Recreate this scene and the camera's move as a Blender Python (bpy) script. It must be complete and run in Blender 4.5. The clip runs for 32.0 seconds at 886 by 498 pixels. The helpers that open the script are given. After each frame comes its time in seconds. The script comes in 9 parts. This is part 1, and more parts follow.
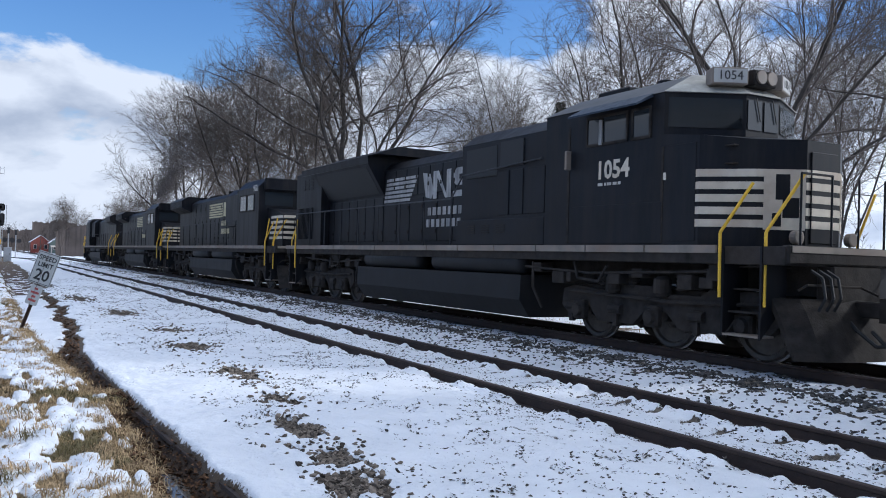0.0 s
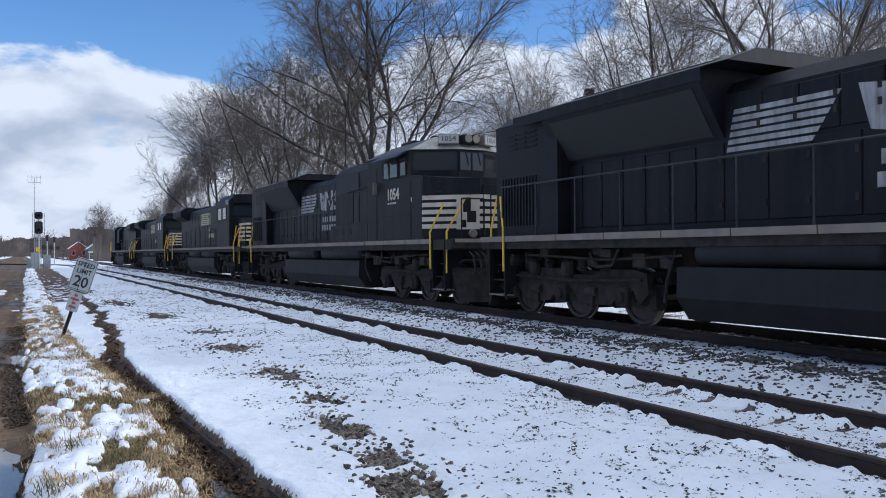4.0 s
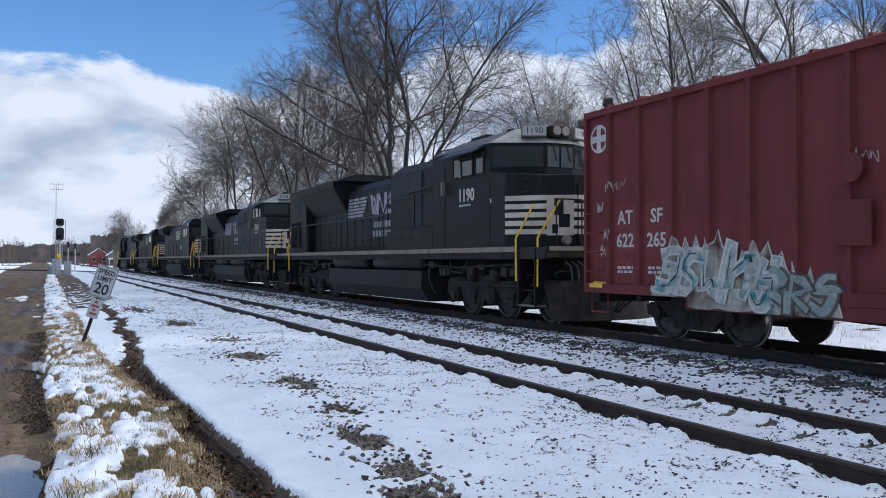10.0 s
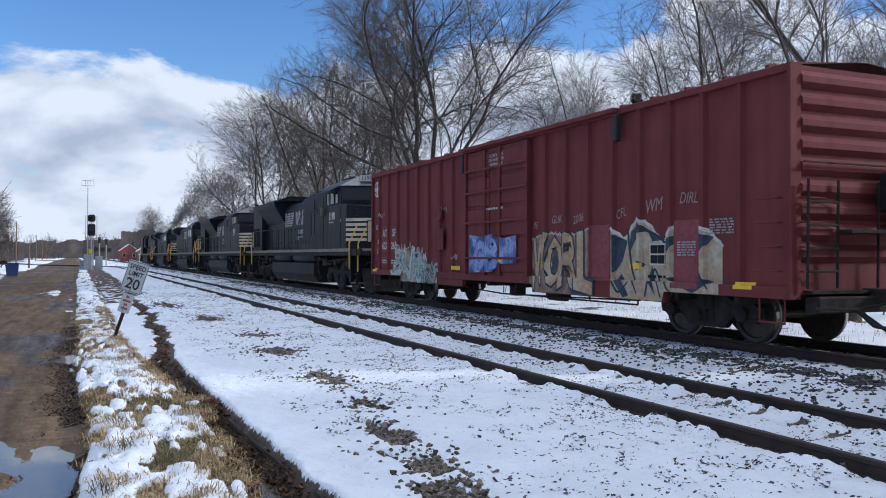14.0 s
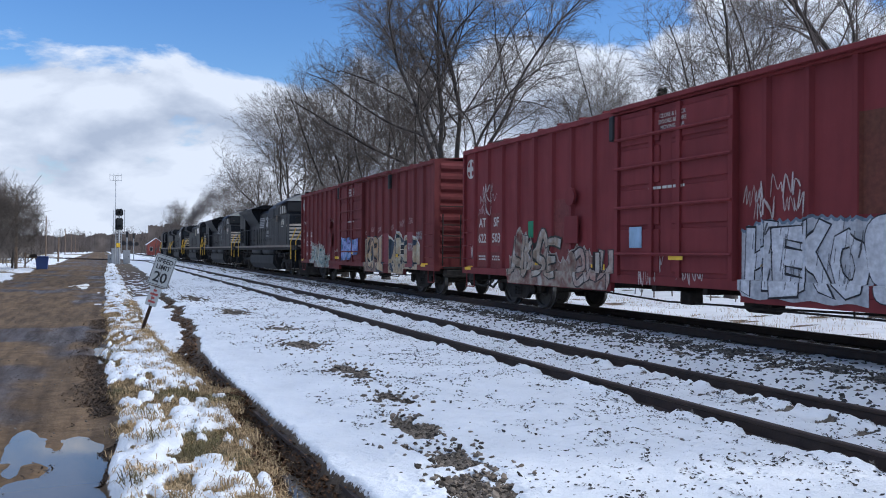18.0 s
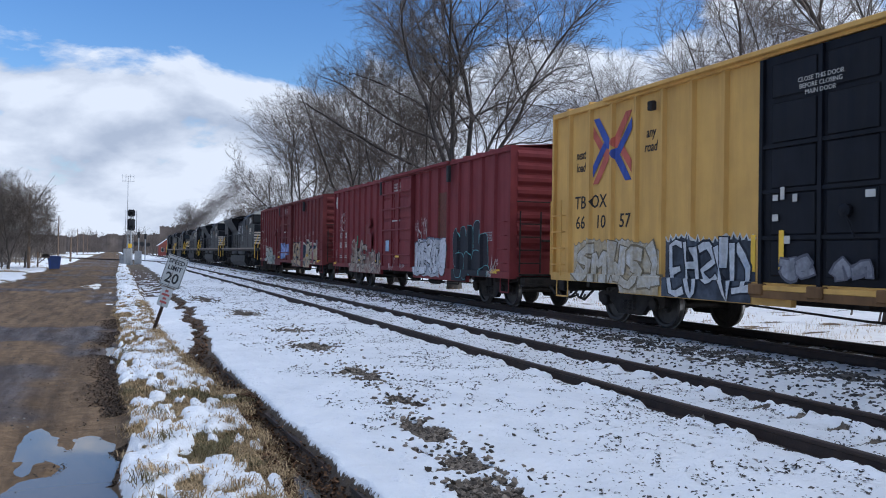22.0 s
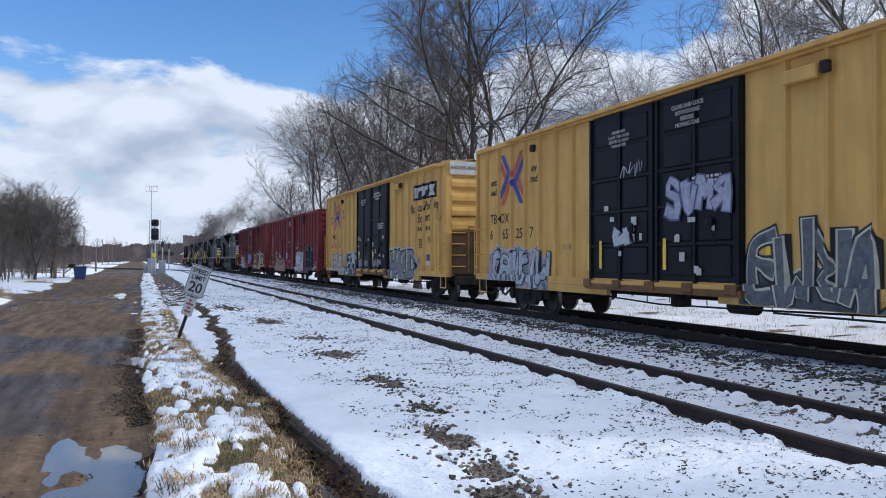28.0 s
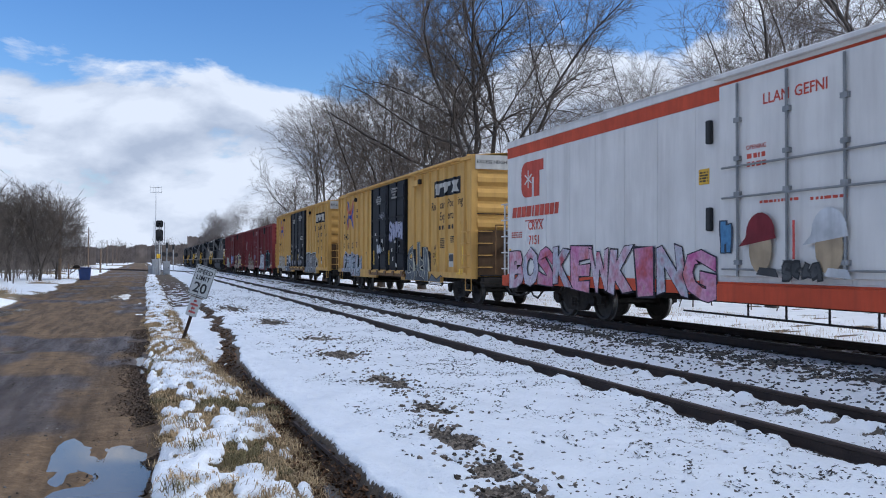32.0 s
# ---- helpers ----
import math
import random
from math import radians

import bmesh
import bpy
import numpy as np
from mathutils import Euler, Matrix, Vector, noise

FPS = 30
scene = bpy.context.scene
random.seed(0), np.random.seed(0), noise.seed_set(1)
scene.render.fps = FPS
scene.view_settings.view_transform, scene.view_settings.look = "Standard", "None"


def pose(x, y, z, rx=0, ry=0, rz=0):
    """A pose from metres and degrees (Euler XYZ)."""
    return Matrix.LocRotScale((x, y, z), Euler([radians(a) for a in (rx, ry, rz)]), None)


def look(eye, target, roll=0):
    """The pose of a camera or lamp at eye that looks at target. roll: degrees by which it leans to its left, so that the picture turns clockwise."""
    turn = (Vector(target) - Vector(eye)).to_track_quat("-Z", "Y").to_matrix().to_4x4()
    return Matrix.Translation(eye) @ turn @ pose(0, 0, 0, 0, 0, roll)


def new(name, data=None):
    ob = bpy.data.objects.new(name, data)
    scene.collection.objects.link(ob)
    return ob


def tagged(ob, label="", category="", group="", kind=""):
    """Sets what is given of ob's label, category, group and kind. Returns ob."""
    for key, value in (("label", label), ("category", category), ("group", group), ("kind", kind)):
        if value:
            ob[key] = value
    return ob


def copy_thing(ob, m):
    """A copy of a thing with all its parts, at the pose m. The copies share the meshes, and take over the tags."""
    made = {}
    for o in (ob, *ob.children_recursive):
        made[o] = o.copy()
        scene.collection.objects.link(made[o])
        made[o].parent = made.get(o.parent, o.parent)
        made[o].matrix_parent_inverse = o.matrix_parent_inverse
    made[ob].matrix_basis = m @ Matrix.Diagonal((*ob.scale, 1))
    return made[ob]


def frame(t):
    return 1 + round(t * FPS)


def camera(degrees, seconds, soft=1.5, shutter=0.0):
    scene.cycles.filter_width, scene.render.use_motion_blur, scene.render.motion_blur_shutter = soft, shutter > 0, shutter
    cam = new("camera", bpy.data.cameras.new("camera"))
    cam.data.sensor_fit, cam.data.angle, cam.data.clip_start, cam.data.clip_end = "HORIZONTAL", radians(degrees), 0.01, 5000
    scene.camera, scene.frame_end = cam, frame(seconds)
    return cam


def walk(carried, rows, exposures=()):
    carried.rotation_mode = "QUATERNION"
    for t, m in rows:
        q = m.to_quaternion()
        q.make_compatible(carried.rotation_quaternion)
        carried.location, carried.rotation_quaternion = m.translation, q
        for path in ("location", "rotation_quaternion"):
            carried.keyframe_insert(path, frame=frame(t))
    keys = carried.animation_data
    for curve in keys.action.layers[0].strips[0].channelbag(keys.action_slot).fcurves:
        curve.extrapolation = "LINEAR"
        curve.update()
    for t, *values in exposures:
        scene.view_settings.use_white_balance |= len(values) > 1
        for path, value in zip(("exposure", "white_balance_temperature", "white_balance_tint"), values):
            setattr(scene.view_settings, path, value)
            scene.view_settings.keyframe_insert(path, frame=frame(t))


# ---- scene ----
cam = camera(55.83, 32.0, 1.0, 0.1)
EYE = (0.0, 0.0, 1.55)
# seconds, yaw, pitch, roll, drift of the camera from EYE
PATH = [
    (0.0, -28.96, 0.71, -1.68, 0.023, -0.231, -0.023),
    (0.5, -27.86, 0.64, -1.01, 0.003, -0.096, -0.007),
    (1.0, -23.69, 0.37, -0.03, -0.018, -0.018, -0.026),
    (1.5, -22.81, -0.38, 0.69, 0.021, -0.064, -0.025),
    (2.0, -24.55, -0.23, 0.34, 0.044, -0.030, -0.019),
    (2.5, -25.63, 0.03, 0.19, 0.047, -0.022, -0.018),
    (3.0, -26.18, 0.21, -0.03, 0.038, -0.024, -0.019),
    (3.5, -26.54, 0.25, 0.40, 0.044, -0.003, -0.019),
    (4.0, -26.79, 0.17, 0.37, 0.037, -0.011, -0.015),
    (4.5, -26.94, 0.06, 0.12, 0.032, -0.028, -0.008),
    (6.5, -26.35, 0.39, -0.69, 0.029, -0.014, -0.010),
    (7.0, -25.91, 0.43, -0.61, 0.027, 0.010, -0.005),
    (7.5, -25.59, 0.45, -0.43, 0.022, -0.002, -0.005),
    (8.0, -25.58, 0.41, -0.10, 0.025, -0.001, 0.004),
    (8.5, -25.67, 0.38, 0.44, 0.035, -0.000, -0.002),
    (9.0, -25.76, 0.48, 0.49, 0.036, 0.009, 0.004),
    (9.5, -25.77, 0.71, 0.02, 0.027, 0.007, 0.002),
    (10.0, -25.62, 0.77, -0.01, 0.025, 0.008, 0.004),
    (10.5, -25.59, 0.66, 0.22, 0.026, 0.009, 0.005),
    (11.0, -25.70, 0.59, 0.47, 0.034, 0.007, 0.007),
    (11.5, -25.92, 0.53, 0.71, 0.043, 0.011, 0.003),
    (12.0, -26.01, 0.28, 0.86, 0.046, 0.013, 0.001),
    (12.5, -25.60, 0.22, 0.70, 0.032, 0.013, -0.002),
    (13.0, -24.93, 0.24, 0.52, 0.020, 0.013, 0.001),
    (13.5, -24.40, 0.31, 0.26, 0.013, 0.015, 0.001),
    (14.0, -23.82, 0.53, -0.17, 0.005, 0.006, 0.000),
    (14.5, -23.15, 0.77, -0.65, -0.004, -0.004, 0.002),
    (15.0, -22.50, 0.79, -0.94, -0.010, 0.004, -0.004),
    (15.5, -22.10, 0.53, -0.66, -0.014, -0.001, -0.005),
    (17.5, -21.96, 0.09, -0.42, -0.020, 0.004, -0.003),
    (18.0, -22.19, 0.17, -0.34, -0.005, 0.005, -0.003),
    (18.5, -22.27, 0.11, -0.29, -0.011, -0.000, 0.001),
    (19.0, -22.21, 0.03, -0.22, -0.013, 0.009, -0.004),
    (19.5, -22.21, 0.03, -0.39, -0.010, 0.009, -0.003),
    (20.0, -22.30, 0.10, -0.52, -0.013, 0.013, 0.002),
    (20.5, -22.34, 0.21, -0.56, -0.012, 0.005, 0.005),
    (21.0, -22.23, 0.37, -0.73, -0.015, -0.002, 0.002),
    (21.5, -21.91, 0.38, -0.88, -0.013, 0.001, 0.004),
    (22.0, -21.50, 0.38, -0.83, -0.021, 0.008, -0.003),
    (22.5, -21.36, 0.51, -0.45, -0.019, 0.006, 0.004),
    (23.0, -21.42, 0.58, -0.14, -0.013, -0.001, 0.004),
    (23.5, -21.43, 0.53, -0.15, -0.013, 0.002, 0.004),
    (24.0, -21.21, 0.47, -0.33, -0.020, 0.004, 0.006),
    (24.5, -20.89, 0.60, -0.44, -0.022, 0.007, 0.007),
    (25.0, -20.64, 0.76, -0.55, -0.024, 0.002, 0.009),
    (25.5, -20.43, 0.90, -0.75, -0.032, 0.009, 0.010),
    (27.5, -19.89, 0.69, -0.42, -0.038, 0.000, 0.014),
    (28.0, -20.04, 0.77, -0.18, -0.024, 0.010, 0.010),
    (28.5, -20.15, 0.77, -0.21, -0.025, 0.007, 0.011),
    (29.0, -20.10, 0.85, -0.24, -0.027, 0.008, 0.009),
    (29.5, -19.94, 0.87, -0.20, -0.029, -0.008, 0.008),
    (30.0, -19.98, 0.72, 0.02, -0.024, 0.005, 0.007),
    (30.5, -20.01, 0.64, 0.13, -0.025, 0.005, 0.007),
    (31.0, -19.86, 0.67, 0.05, -0.029, -0.006, 0.010),
    (31.5, -19.67, 0.75, 0.00, -0.034, 0.002, 0.009),
    (32.0, -19.77, 0.82, -0.11, -0.028, 0.015, 0.002),
]
walk(cam, [(t, pose(EYE[0] + dx, EYE[1] + dy, EYE[2] + dz, 90 + pitch, roll, yaw)) for t, yaw, pitch, roll, dx, dy, dz in PATH], [(0.0, 0.0, 5750, 10), (32.0, 0.0, 5750, 10)])
# how far the train has gone at each whole second, in metres
GONE = [-0.00, 2.65, 5.36, 8.12, 10.96, 13.98, 17.15, 20.34, 23.52, 26.75, 30.11, 33.53, 37.02, 40.64, 44.37, 48.10, 51.79, 55.51, 59.35, 63.33, 67.38, 71.48, 75.65, 79.89, 84.20, 88.60, 93.21, 97.99, 102.82, 107.61, 112.37, 117.19, 122.11]

# ---- light ----
SUN_EL, SUN_AZ = 27.0, 112.0      # degrees above the ground; degrees from the track's line towards the woods
GLOW_SUN, TOP_FILL = 1.2, 0.75    # how much the cloud is brightened towards the sun and overhead, as fill light
CLOUD_SHIFT = 1.3                # slides the clouds sideways


def build_world():
    w = bpy.data.worlds.new("sky")
    w.use_nodes = True
    scene.world = w
    nt = w.node_tree
    nt.nodes.clear()
    N = nt.nodes.new
    L = nt.links.new
    out = N("ShaderNodeOutputWorld")
    bg = N("ShaderNodeBackground")
    bg.inputs["Strength"].default_value = 0.10
    L(bg.outputs[0], out.inputs[0])
    sky = N("ShaderNodeTexSky")
    sky.sky_type = "NISHITA"
    sky.sun_disc = False
    sky.sun_elevation = radians(SUN_EL)
    sky.sun_rotation = radians(SUN_AZ)
    sky.air_density, sky.dust_density, sky.ozone_density = 1.0, 0.6, 2.0
    co = N("ShaderNodeTexCoord")
    sep = N("ShaderNodeSeparateXYZ")
    L(co.outputs["Generated"], sep.inputs[0])

    def math_node(op, a, b=None, c=None):
        m = N("ShaderNodeMath")
        m.operation = op
        for i, v in enumerate((a, b, c)):
            if v is None:
                continue
            if isinstance(v, (int, float)):
                m.inputs[i].default_value = v
            else:
                L(v, m.inputs[i])
        return m.outputs[0]

    # rows of flat-based cloud: noise over the directions, drawn out sideways
    zz = math_node("MAXIMUM", sep.outputs[2], 0.0)

    def cloud_noise(shift, scale, detail, rough):
        mp = N("ShaderNodeMapping")
        mp.inputs["Scale"].default_value = (1.0, 1.0, 2.1)
        mp.inputs["Location"].default_value = (CLOUD_SHIFT, 0.35, 0.10 + shift)
        L(co.outputs["Generated"], mp.inputs[0])
        n = N("ShaderNodeTexNoise")
        n.inputs["Scale"].default_value, n.inputs["Detail"].default_value, n.inputs["Roughness"].default_value = scale, detail, rough
        n.inputs["Distortion"].default_value = 0.25
        L(mp.outputs[0], n.inputs["Vector"])
        return n.outputs[0]

    n1 = cloud_noise(0.0, 4.9, 9, 0.56)
    n_up = cloud_noise(0.07, 4.9, 4, 0.5)
    n2 = cloud_noise(0.3, 9.0, 6, 0.6)
    # a bank low down, open blue above it over the road, cloud again behind the woods and towards the sun; the overhead
    # cloud is unseen, added as fill
    a, e = radians(SUN_AZ), radians(SUN_EL)
    d = Vector((math.sin(a) * math.cos(e), math.cos(a) * math.cos(e), math.sin(e)))
    dot = math_node("ADD", math_node("ADD", math_node("MULTIPLY", sep.outputs[0], d.x), math_node("MULTIPLY", sep.outputs[1], d.y)), math_node("MULTIPLY", sep.outputs[2], d.z))
    low = math_node("MAXIMUM", math_node("MULTIPLY", math_node("SUBTRACT", 0.218, zz), 3.6), -0.13)
    low = math_node("ADD", math_node("MINIMUM", low, 0.15), math_node("MULTIPLY", math_node("MAXIMUM", math_node("SUBTRACT", 0.07, zz), 0.0), 2.0))
    sunward = math_node("MINIMUM", math_node("MULTIPLY", math_node("MAXIMUM", math_node("SUBTRACT", sep.outputs[0], 0.26), 0.0), 1.1), 0.17)
    high = math_node("MULTIPLY", math_node("MAXIMUM", math_node("SUBTRACT", zz, 0.45), 0.0), 1.2)
    cov = math_node("ADD", math_node("ADD", math_node("ADD", math_node("MULTIPLY_ADD", n1, 1.1, -0.05), low), sunward), high)
    # cloud brightened towards the sun and, out of view, overhead: added fill for the ground
    glow = math_node("ADD", math_node("MULTIPLY", math_node("MAXIMUM", math_node("SUBTRACT", dot, 0.30), 0.0), GLOW_SUN), math_node("MULTIPLY", math_node("MAXIMUM", math_node("SUBTRACT", zz, 0.38), 0.0), TOP_FILL))
    glow = math_node("ADD", glow, 1.0)
    ramp = N("ShaderNodeValToRGB")
    ramp.color_ramp.elements[0].position = 0.50
    ramp.color_ramp.elements[1].position = 0.585
    L(cov, ramp.inputs[0])
    # tops catch the light, bases are grey
    relief = math_node("ADD", math_node("MULTIPLY", math_node("SUBTRACT", n1, n_up), 2.8), math_node("ADD", math_node("MULTIPLY", math_node("SUBTRACT", n2, 0.5), 0.7), 0.55))
    shade = N("ShaderNodeValToRGB")
    shade.color_ramp.elements[0].position = 0.15
    shade.color_ramp.elements[0].color = (4.7, 5.15, 6.0, 1)
    shade.color_ramp.elements[1].position = 0.75
    shade.color_ramp.elements[1].color = (8.2, 8.4, 8.8, 1)
    L(relief, shade.inputs[0])
    mix = N("ShaderNodeMix")
    mix.data_type = "RGBA"
    L(ramp.outputs[0], mix.inputs[0])
    deep = N("ShaderNodeHueSaturation")
    deep.inputs["Hue"].default_value = 0.510
    deep.inputs["Saturation"].default_value, deep.inputs["Value"].default_value = 1.27, 1.55
    L(sky.outputs[0], deep.inputs["Color"])
    L(deep.outputs[0], mix.inputs[6])
    lit = N("ShaderNodeVectorMath")
    lit.operation = "SCALE"
    L(shade.outputs[0], lit.inputs[0])
    L(glow, lit.inputs[3])
    L(lit.outputs[0], mix.inputs[7])
    L(mix.outputs[2], bg.inputs[0])
    sun = new("sun", bpy.data.lights.new("sun", "SUN"))
    sun.data.energy, sun.data.angle, sun.data.color = 2.2, radians(6), (1.0, 0.95, 0.87)
    sun.matrix_world = look(d * 50, (0, 0, 0))


build_world()

# ---- materials ----
def material(name, color, rough=0.7, metal=0.0, vary=0.12, scale=6.0, bump=0.0, bump_scale=40.0, dirt=None, dirt_amount=0.0,
             dirt_scale=1.5, streak=0.0, spec=0.5, per_object=0.0, coords="Object"):
    """A surface with grain at two scales; dirt in large soft patches, or drawn down in streaks."""
    m = bpy.data.materials.new(name)
    m.use_nodes = True
    nt = m.node_tree
    N, L = nt.nodes.new, nt.links.new
    b = nt.nodes["Principled BSDF"]
    b.inputs["Roughness"].default_value = rough
    b.inputs["Metallic"].default_value = metal
    b.inputs["Specular IOR Level"].default_value = spec
    co = N("ShaderNodeTexCoord")
    src = co.outputs[coords]
    n1 = N("ShaderNodeTexNoise")
    n1.inputs["Scale"].default_value = scale
    n1.inputs["Detail"].default_value = 5
    L(src, n1.inputs["Vector"])
    ramp = N("ShaderNodeValToRGB")
    ramp.color_ramp.elements[0].position, ramp.color_ramp.elements[1].position = 0.3, 0.7
    ramp.color_ramp.elements[0].color = (*[max(c * (1 - vary), 0) for c in color], 1)
    ramp.color_ramp.elements[1].color = (*[min(c * (1 + vary), 1) for c in color], 1)
    L(n1.outputs[0], ramp.inputs[0])
    last = ramp.outputs[0]
    if dirt is not None:
        mp = N("ShaderNodeMapping")
        mp.inputs["Scale"].default_value = (dirt_scale, dirt_scale, dirt_scale * (0.12 if streak else 1.0))
        L(src, mp.inputs[0])
        n2 = N("ShaderNodeTexNoise")
        n2.inputs["Scale"].default_value = 1.0 + 3.0 * streak
        n2.inputs["Detail"].default_value = 7
        n2.inputs["Roughness"].default_value = 0.65
        L(mp.outputs[0], n2.inputs["Vector"])
        r2 = N("ShaderNodeMapRange")
        r2.inputs["From Min"].default_value, r2.inputs["From Max"].default_value = 0.42, 0.75
        r2.inputs["To Max"].default_value = dirt_amount
        L(n2.outputs[0], r2.inputs[0])
        mx = N("ShaderNodeMix")
        mx.data_type = "RGBA"
        L(r2.outputs[0], mx.inputs[0])
        L(last, mx.inputs[6])
        mx.inputs[7].default_value = (*dirt, 1)
        last = mx.outputs[2]
        rr = N("ShaderNodeMapRange")
        rr.inputs["To Min"].default_value, rr.inputs["To Max"].default_value = rough, min(rough + 0.3, 1)
        L(r2.outputs[0], rr.inputs[0])
        L(rr.outputs[0], b.inputs["Roughness"])
    if per_object:
        oi = N("ShaderNodeObjectInfo")
        hsv = N("ShaderNodeHueSaturation")
        mr = N("ShaderNodeMapRange")
        mr.inputs["To Min"].default_value, mr.inputs["To Max"].default_value = 1 - per_object, 1 + per_object
        L(oi.outputs["Random"], mr.inputs[0])
        L(mr.outputs[0], hsv.inputs["Value"])
        L(last, hsv.inputs["Color"])
        last = hsv.outputs[0]
    L(last, b.inputs["Base Color"])
    if bump:
        n3 = N("ShaderNodeTexNoise")
        n3.inputs["Scale"].default_value = bump_scale
        n3.inputs["Detail"].default_value = 4
        L(src, n3.inputs["Vector"])
        bp = N("ShaderNodeBump")
        bp.inputs["Strength"].default_value = bump
        bp.inputs["Distance"].default_value = 0.02
        L(n3.outputs[0], bp.inputs["Height"])
        L(bp.outputs[0], b.inputs["Normal"])
    return m


def plain(name, color, rough=0.6, metal=0.0, emit=0.0):
    m = bpy.data.materials.new(name)
    m.use_nodes = True
    b = m.node_tree.nodes["Principled BSDF"]
    b.inputs["Base Color"].default_value = (*color, 1)
    b.inputs["Roughness"].default_value = rough
    b.inputs["Metallic"].default_value = metal
    if emit:
        b.inputs["Emission Color"].default_value = (*color, 1)
        b.inputs["Emission Strength"].default_value = emit
    return m


M = {}
M["black"] = material("locomotive_black_paint", (0.0072, 0.0082, 0.0112), 0.46, vary=0.3, scale=1.2, spec=0.16, dirt=(0.036, 0.031, 0.027), dirt_amount=0.55, dirt_scale=0.9, streak=1.0, bump=0.06, bump_scale=8)
M["under"] = material("underframe_grime", (0.026, 0.023, 0.021), 0.85, vary=0.5, scale=5, spec=0.2, dirt=(0.066, 0.052, 0.041), dirt_amount=0.6, bump=0.3, bump_scale=30)
M["tank"] = material("fuel_tank_black", (0.014, 0.014, 0.015), 0.6, spec=0.2, vary=0.2, scale=2, dirt=(0.036, 0.034, 0.032), dirt_amount=0.4, streak=1.0)
M["wheel"] = material("wheel_steel", (0.06, 0.052, 0.045), 0.6, 0.5, vary=0.3, scale=8)
M["tread"] = plain("wheel_tread", (0.35, 0.33, 0.31), 0.35, 0.9)
M["white"] = material("white_paint", (0.50, 0.48, 0.43), 0.55, vary=0.12, scale=4, dirt=(0.30, 0.26, 0.22), dirt_amount=0.5, dirt_scale=1.5, streak=1.0)
M["sill"] = material("sill_stripe", (0.23, 0.195, 0.16), 0.7, vary=0.3, scale=3, dirt=(0.14, 0.08, 0.05), dirt_amount=0.7)
M["cream"] = material("cream_stripe_paint", (0.60, 0.535, 0.43), 0.6, vary=0.12, scale=4, dirt=(0.36, 0.25, 0.17), dirt_amount=0.7, dirt_scale=1.2)
M["yellow"] = material("grab_iron_yellow", (0.75, 0.46, 0.03), 0.5, vary=0.15, scale=5)
M["glass"] = plain("cab_glass", (0.03, 0.035, 0.04), 0.06)
M["rubber"] = plain("black_rubber", (0.015, 0.015, 0.015), 0.7)
M["red"] = material("boxcar_red", (0.150, 0.032, 0.031), 0.7, spec=0.22, vary=0.14, scale=1.4, dirt=(0.085, 0.025, 0.024), dirt_amount=0.55, dirt_scale=0.8, streak=1.0, bump=0.05, bump_scale=5)
M["red_new"] = material("boxcar_bright_red", (0.178, 0.030, 0.032), 0.65, spec=0.22, vary=0.12, scale=1.4, dirt=(0.100, 0.022, 0.023), dirt_amount=0.45, dirt_scale=0.8, streak=1.0, bump=0.05, bump_scale=5)
M["yel"] = material("boxcar_yellow", (0.60, 0.350, 0.094), 0.6, spec=0.25, vary=0.10, scale=1.4, dirt=(0.36, 0.21, 0.075), dirt_amount=0.55, dirt_scale=0.8, streak=1.0, bump=0.05, bump_scale=5)
M["doorblack"] = material("door_black", (0.008, 0.009, 0.013), 0.55, spec=0.15, vary=0.3, scale=2, dirt=(0.030, 0.029, 0.028), dirt_amount=0.4, streak=1.0)
M["reefer"] = material("reefer_white", (0.66, 0.625, 0.58), 0.5, spec=0.3, vary=0.06, scale=1.2, dirt=(0.42, 0.39, 0.355), dirt_amount=0.55, dirt_scale=0.6, streak=1.0)
M["orange"] = material("reefer_orange", (0.52, 0.075, 0.030), 0.6, spec=0.2, vary=0.15, scale=2, dirt=(0.25, 0.06, 0.035), dirt_amount=0.5, streak=1.0)
M["rail"] = material("rusty_rail", (0.032, 0.020, 0.016), 0.8, 0.1, vary=0.3, scale=6, bump=0.2, dirt=(0.055, 0.032, 0.022), dirt_amount=0.6)
M["railtop"] = material("rail_top", (0.13, 0.11, 0.10), 0.45, 0.7, vary=0.3, scale=6)
M["bark"] = material("bark", (0.072, 0.063, 0.056), 0.95, vary=0.35, scale=2.0, bump=0.5, bump_scale=14, spec=0.2)
M["twig"] = material("twigs", (0.135, 0.115, 0.100), 0.95, vary=0.3, scale=1.0, spec=0.1)
M["roof"] = material("grey_roof_paint", (0.05, 0.053, 0.058), 0.6, vary=0.2, scale=2, dirt=(0.09, 0.085, 0.08), dirt_amount=0.4)
M["worn"] = material("worn_white_paint", (0.34, 0.33, 0.32), 0.6, vary=0.25, scale=2.5, dirt=(0.03, 0.03, 0.033), dirt_amount=0.75, dirt_scale=1.6, streak=1.0)
M["plate"] = material("number_plate_white", (0.42, 0.41, 0.38), 0.5, vary=0.1, scale=4)

# ---- building helpers ----
def part(name, bm, mat, parent=None, label="", smooth=False):
    """Links a bmesh as one mesh object under a thing or a part."""
    me = bpy.data.meshes.new(name)
    bm.to_mesh(me)
    bm.free()
    for f in me.polygons:
        f.use_smooth = smooth
    if mat is not None:
        me.materials.append(mat)
    ob = new(name, me)
    ob.parent = parent
    if label:
        ob["label"] = label
    return ob


def part_of(name, me, parent, m=None):
    """One more object on a mesh that exists already."""
    ob = new(name, me)
    ob.parent = parent
    if m is not None:
        ob.matrix_basis = m
    return ob


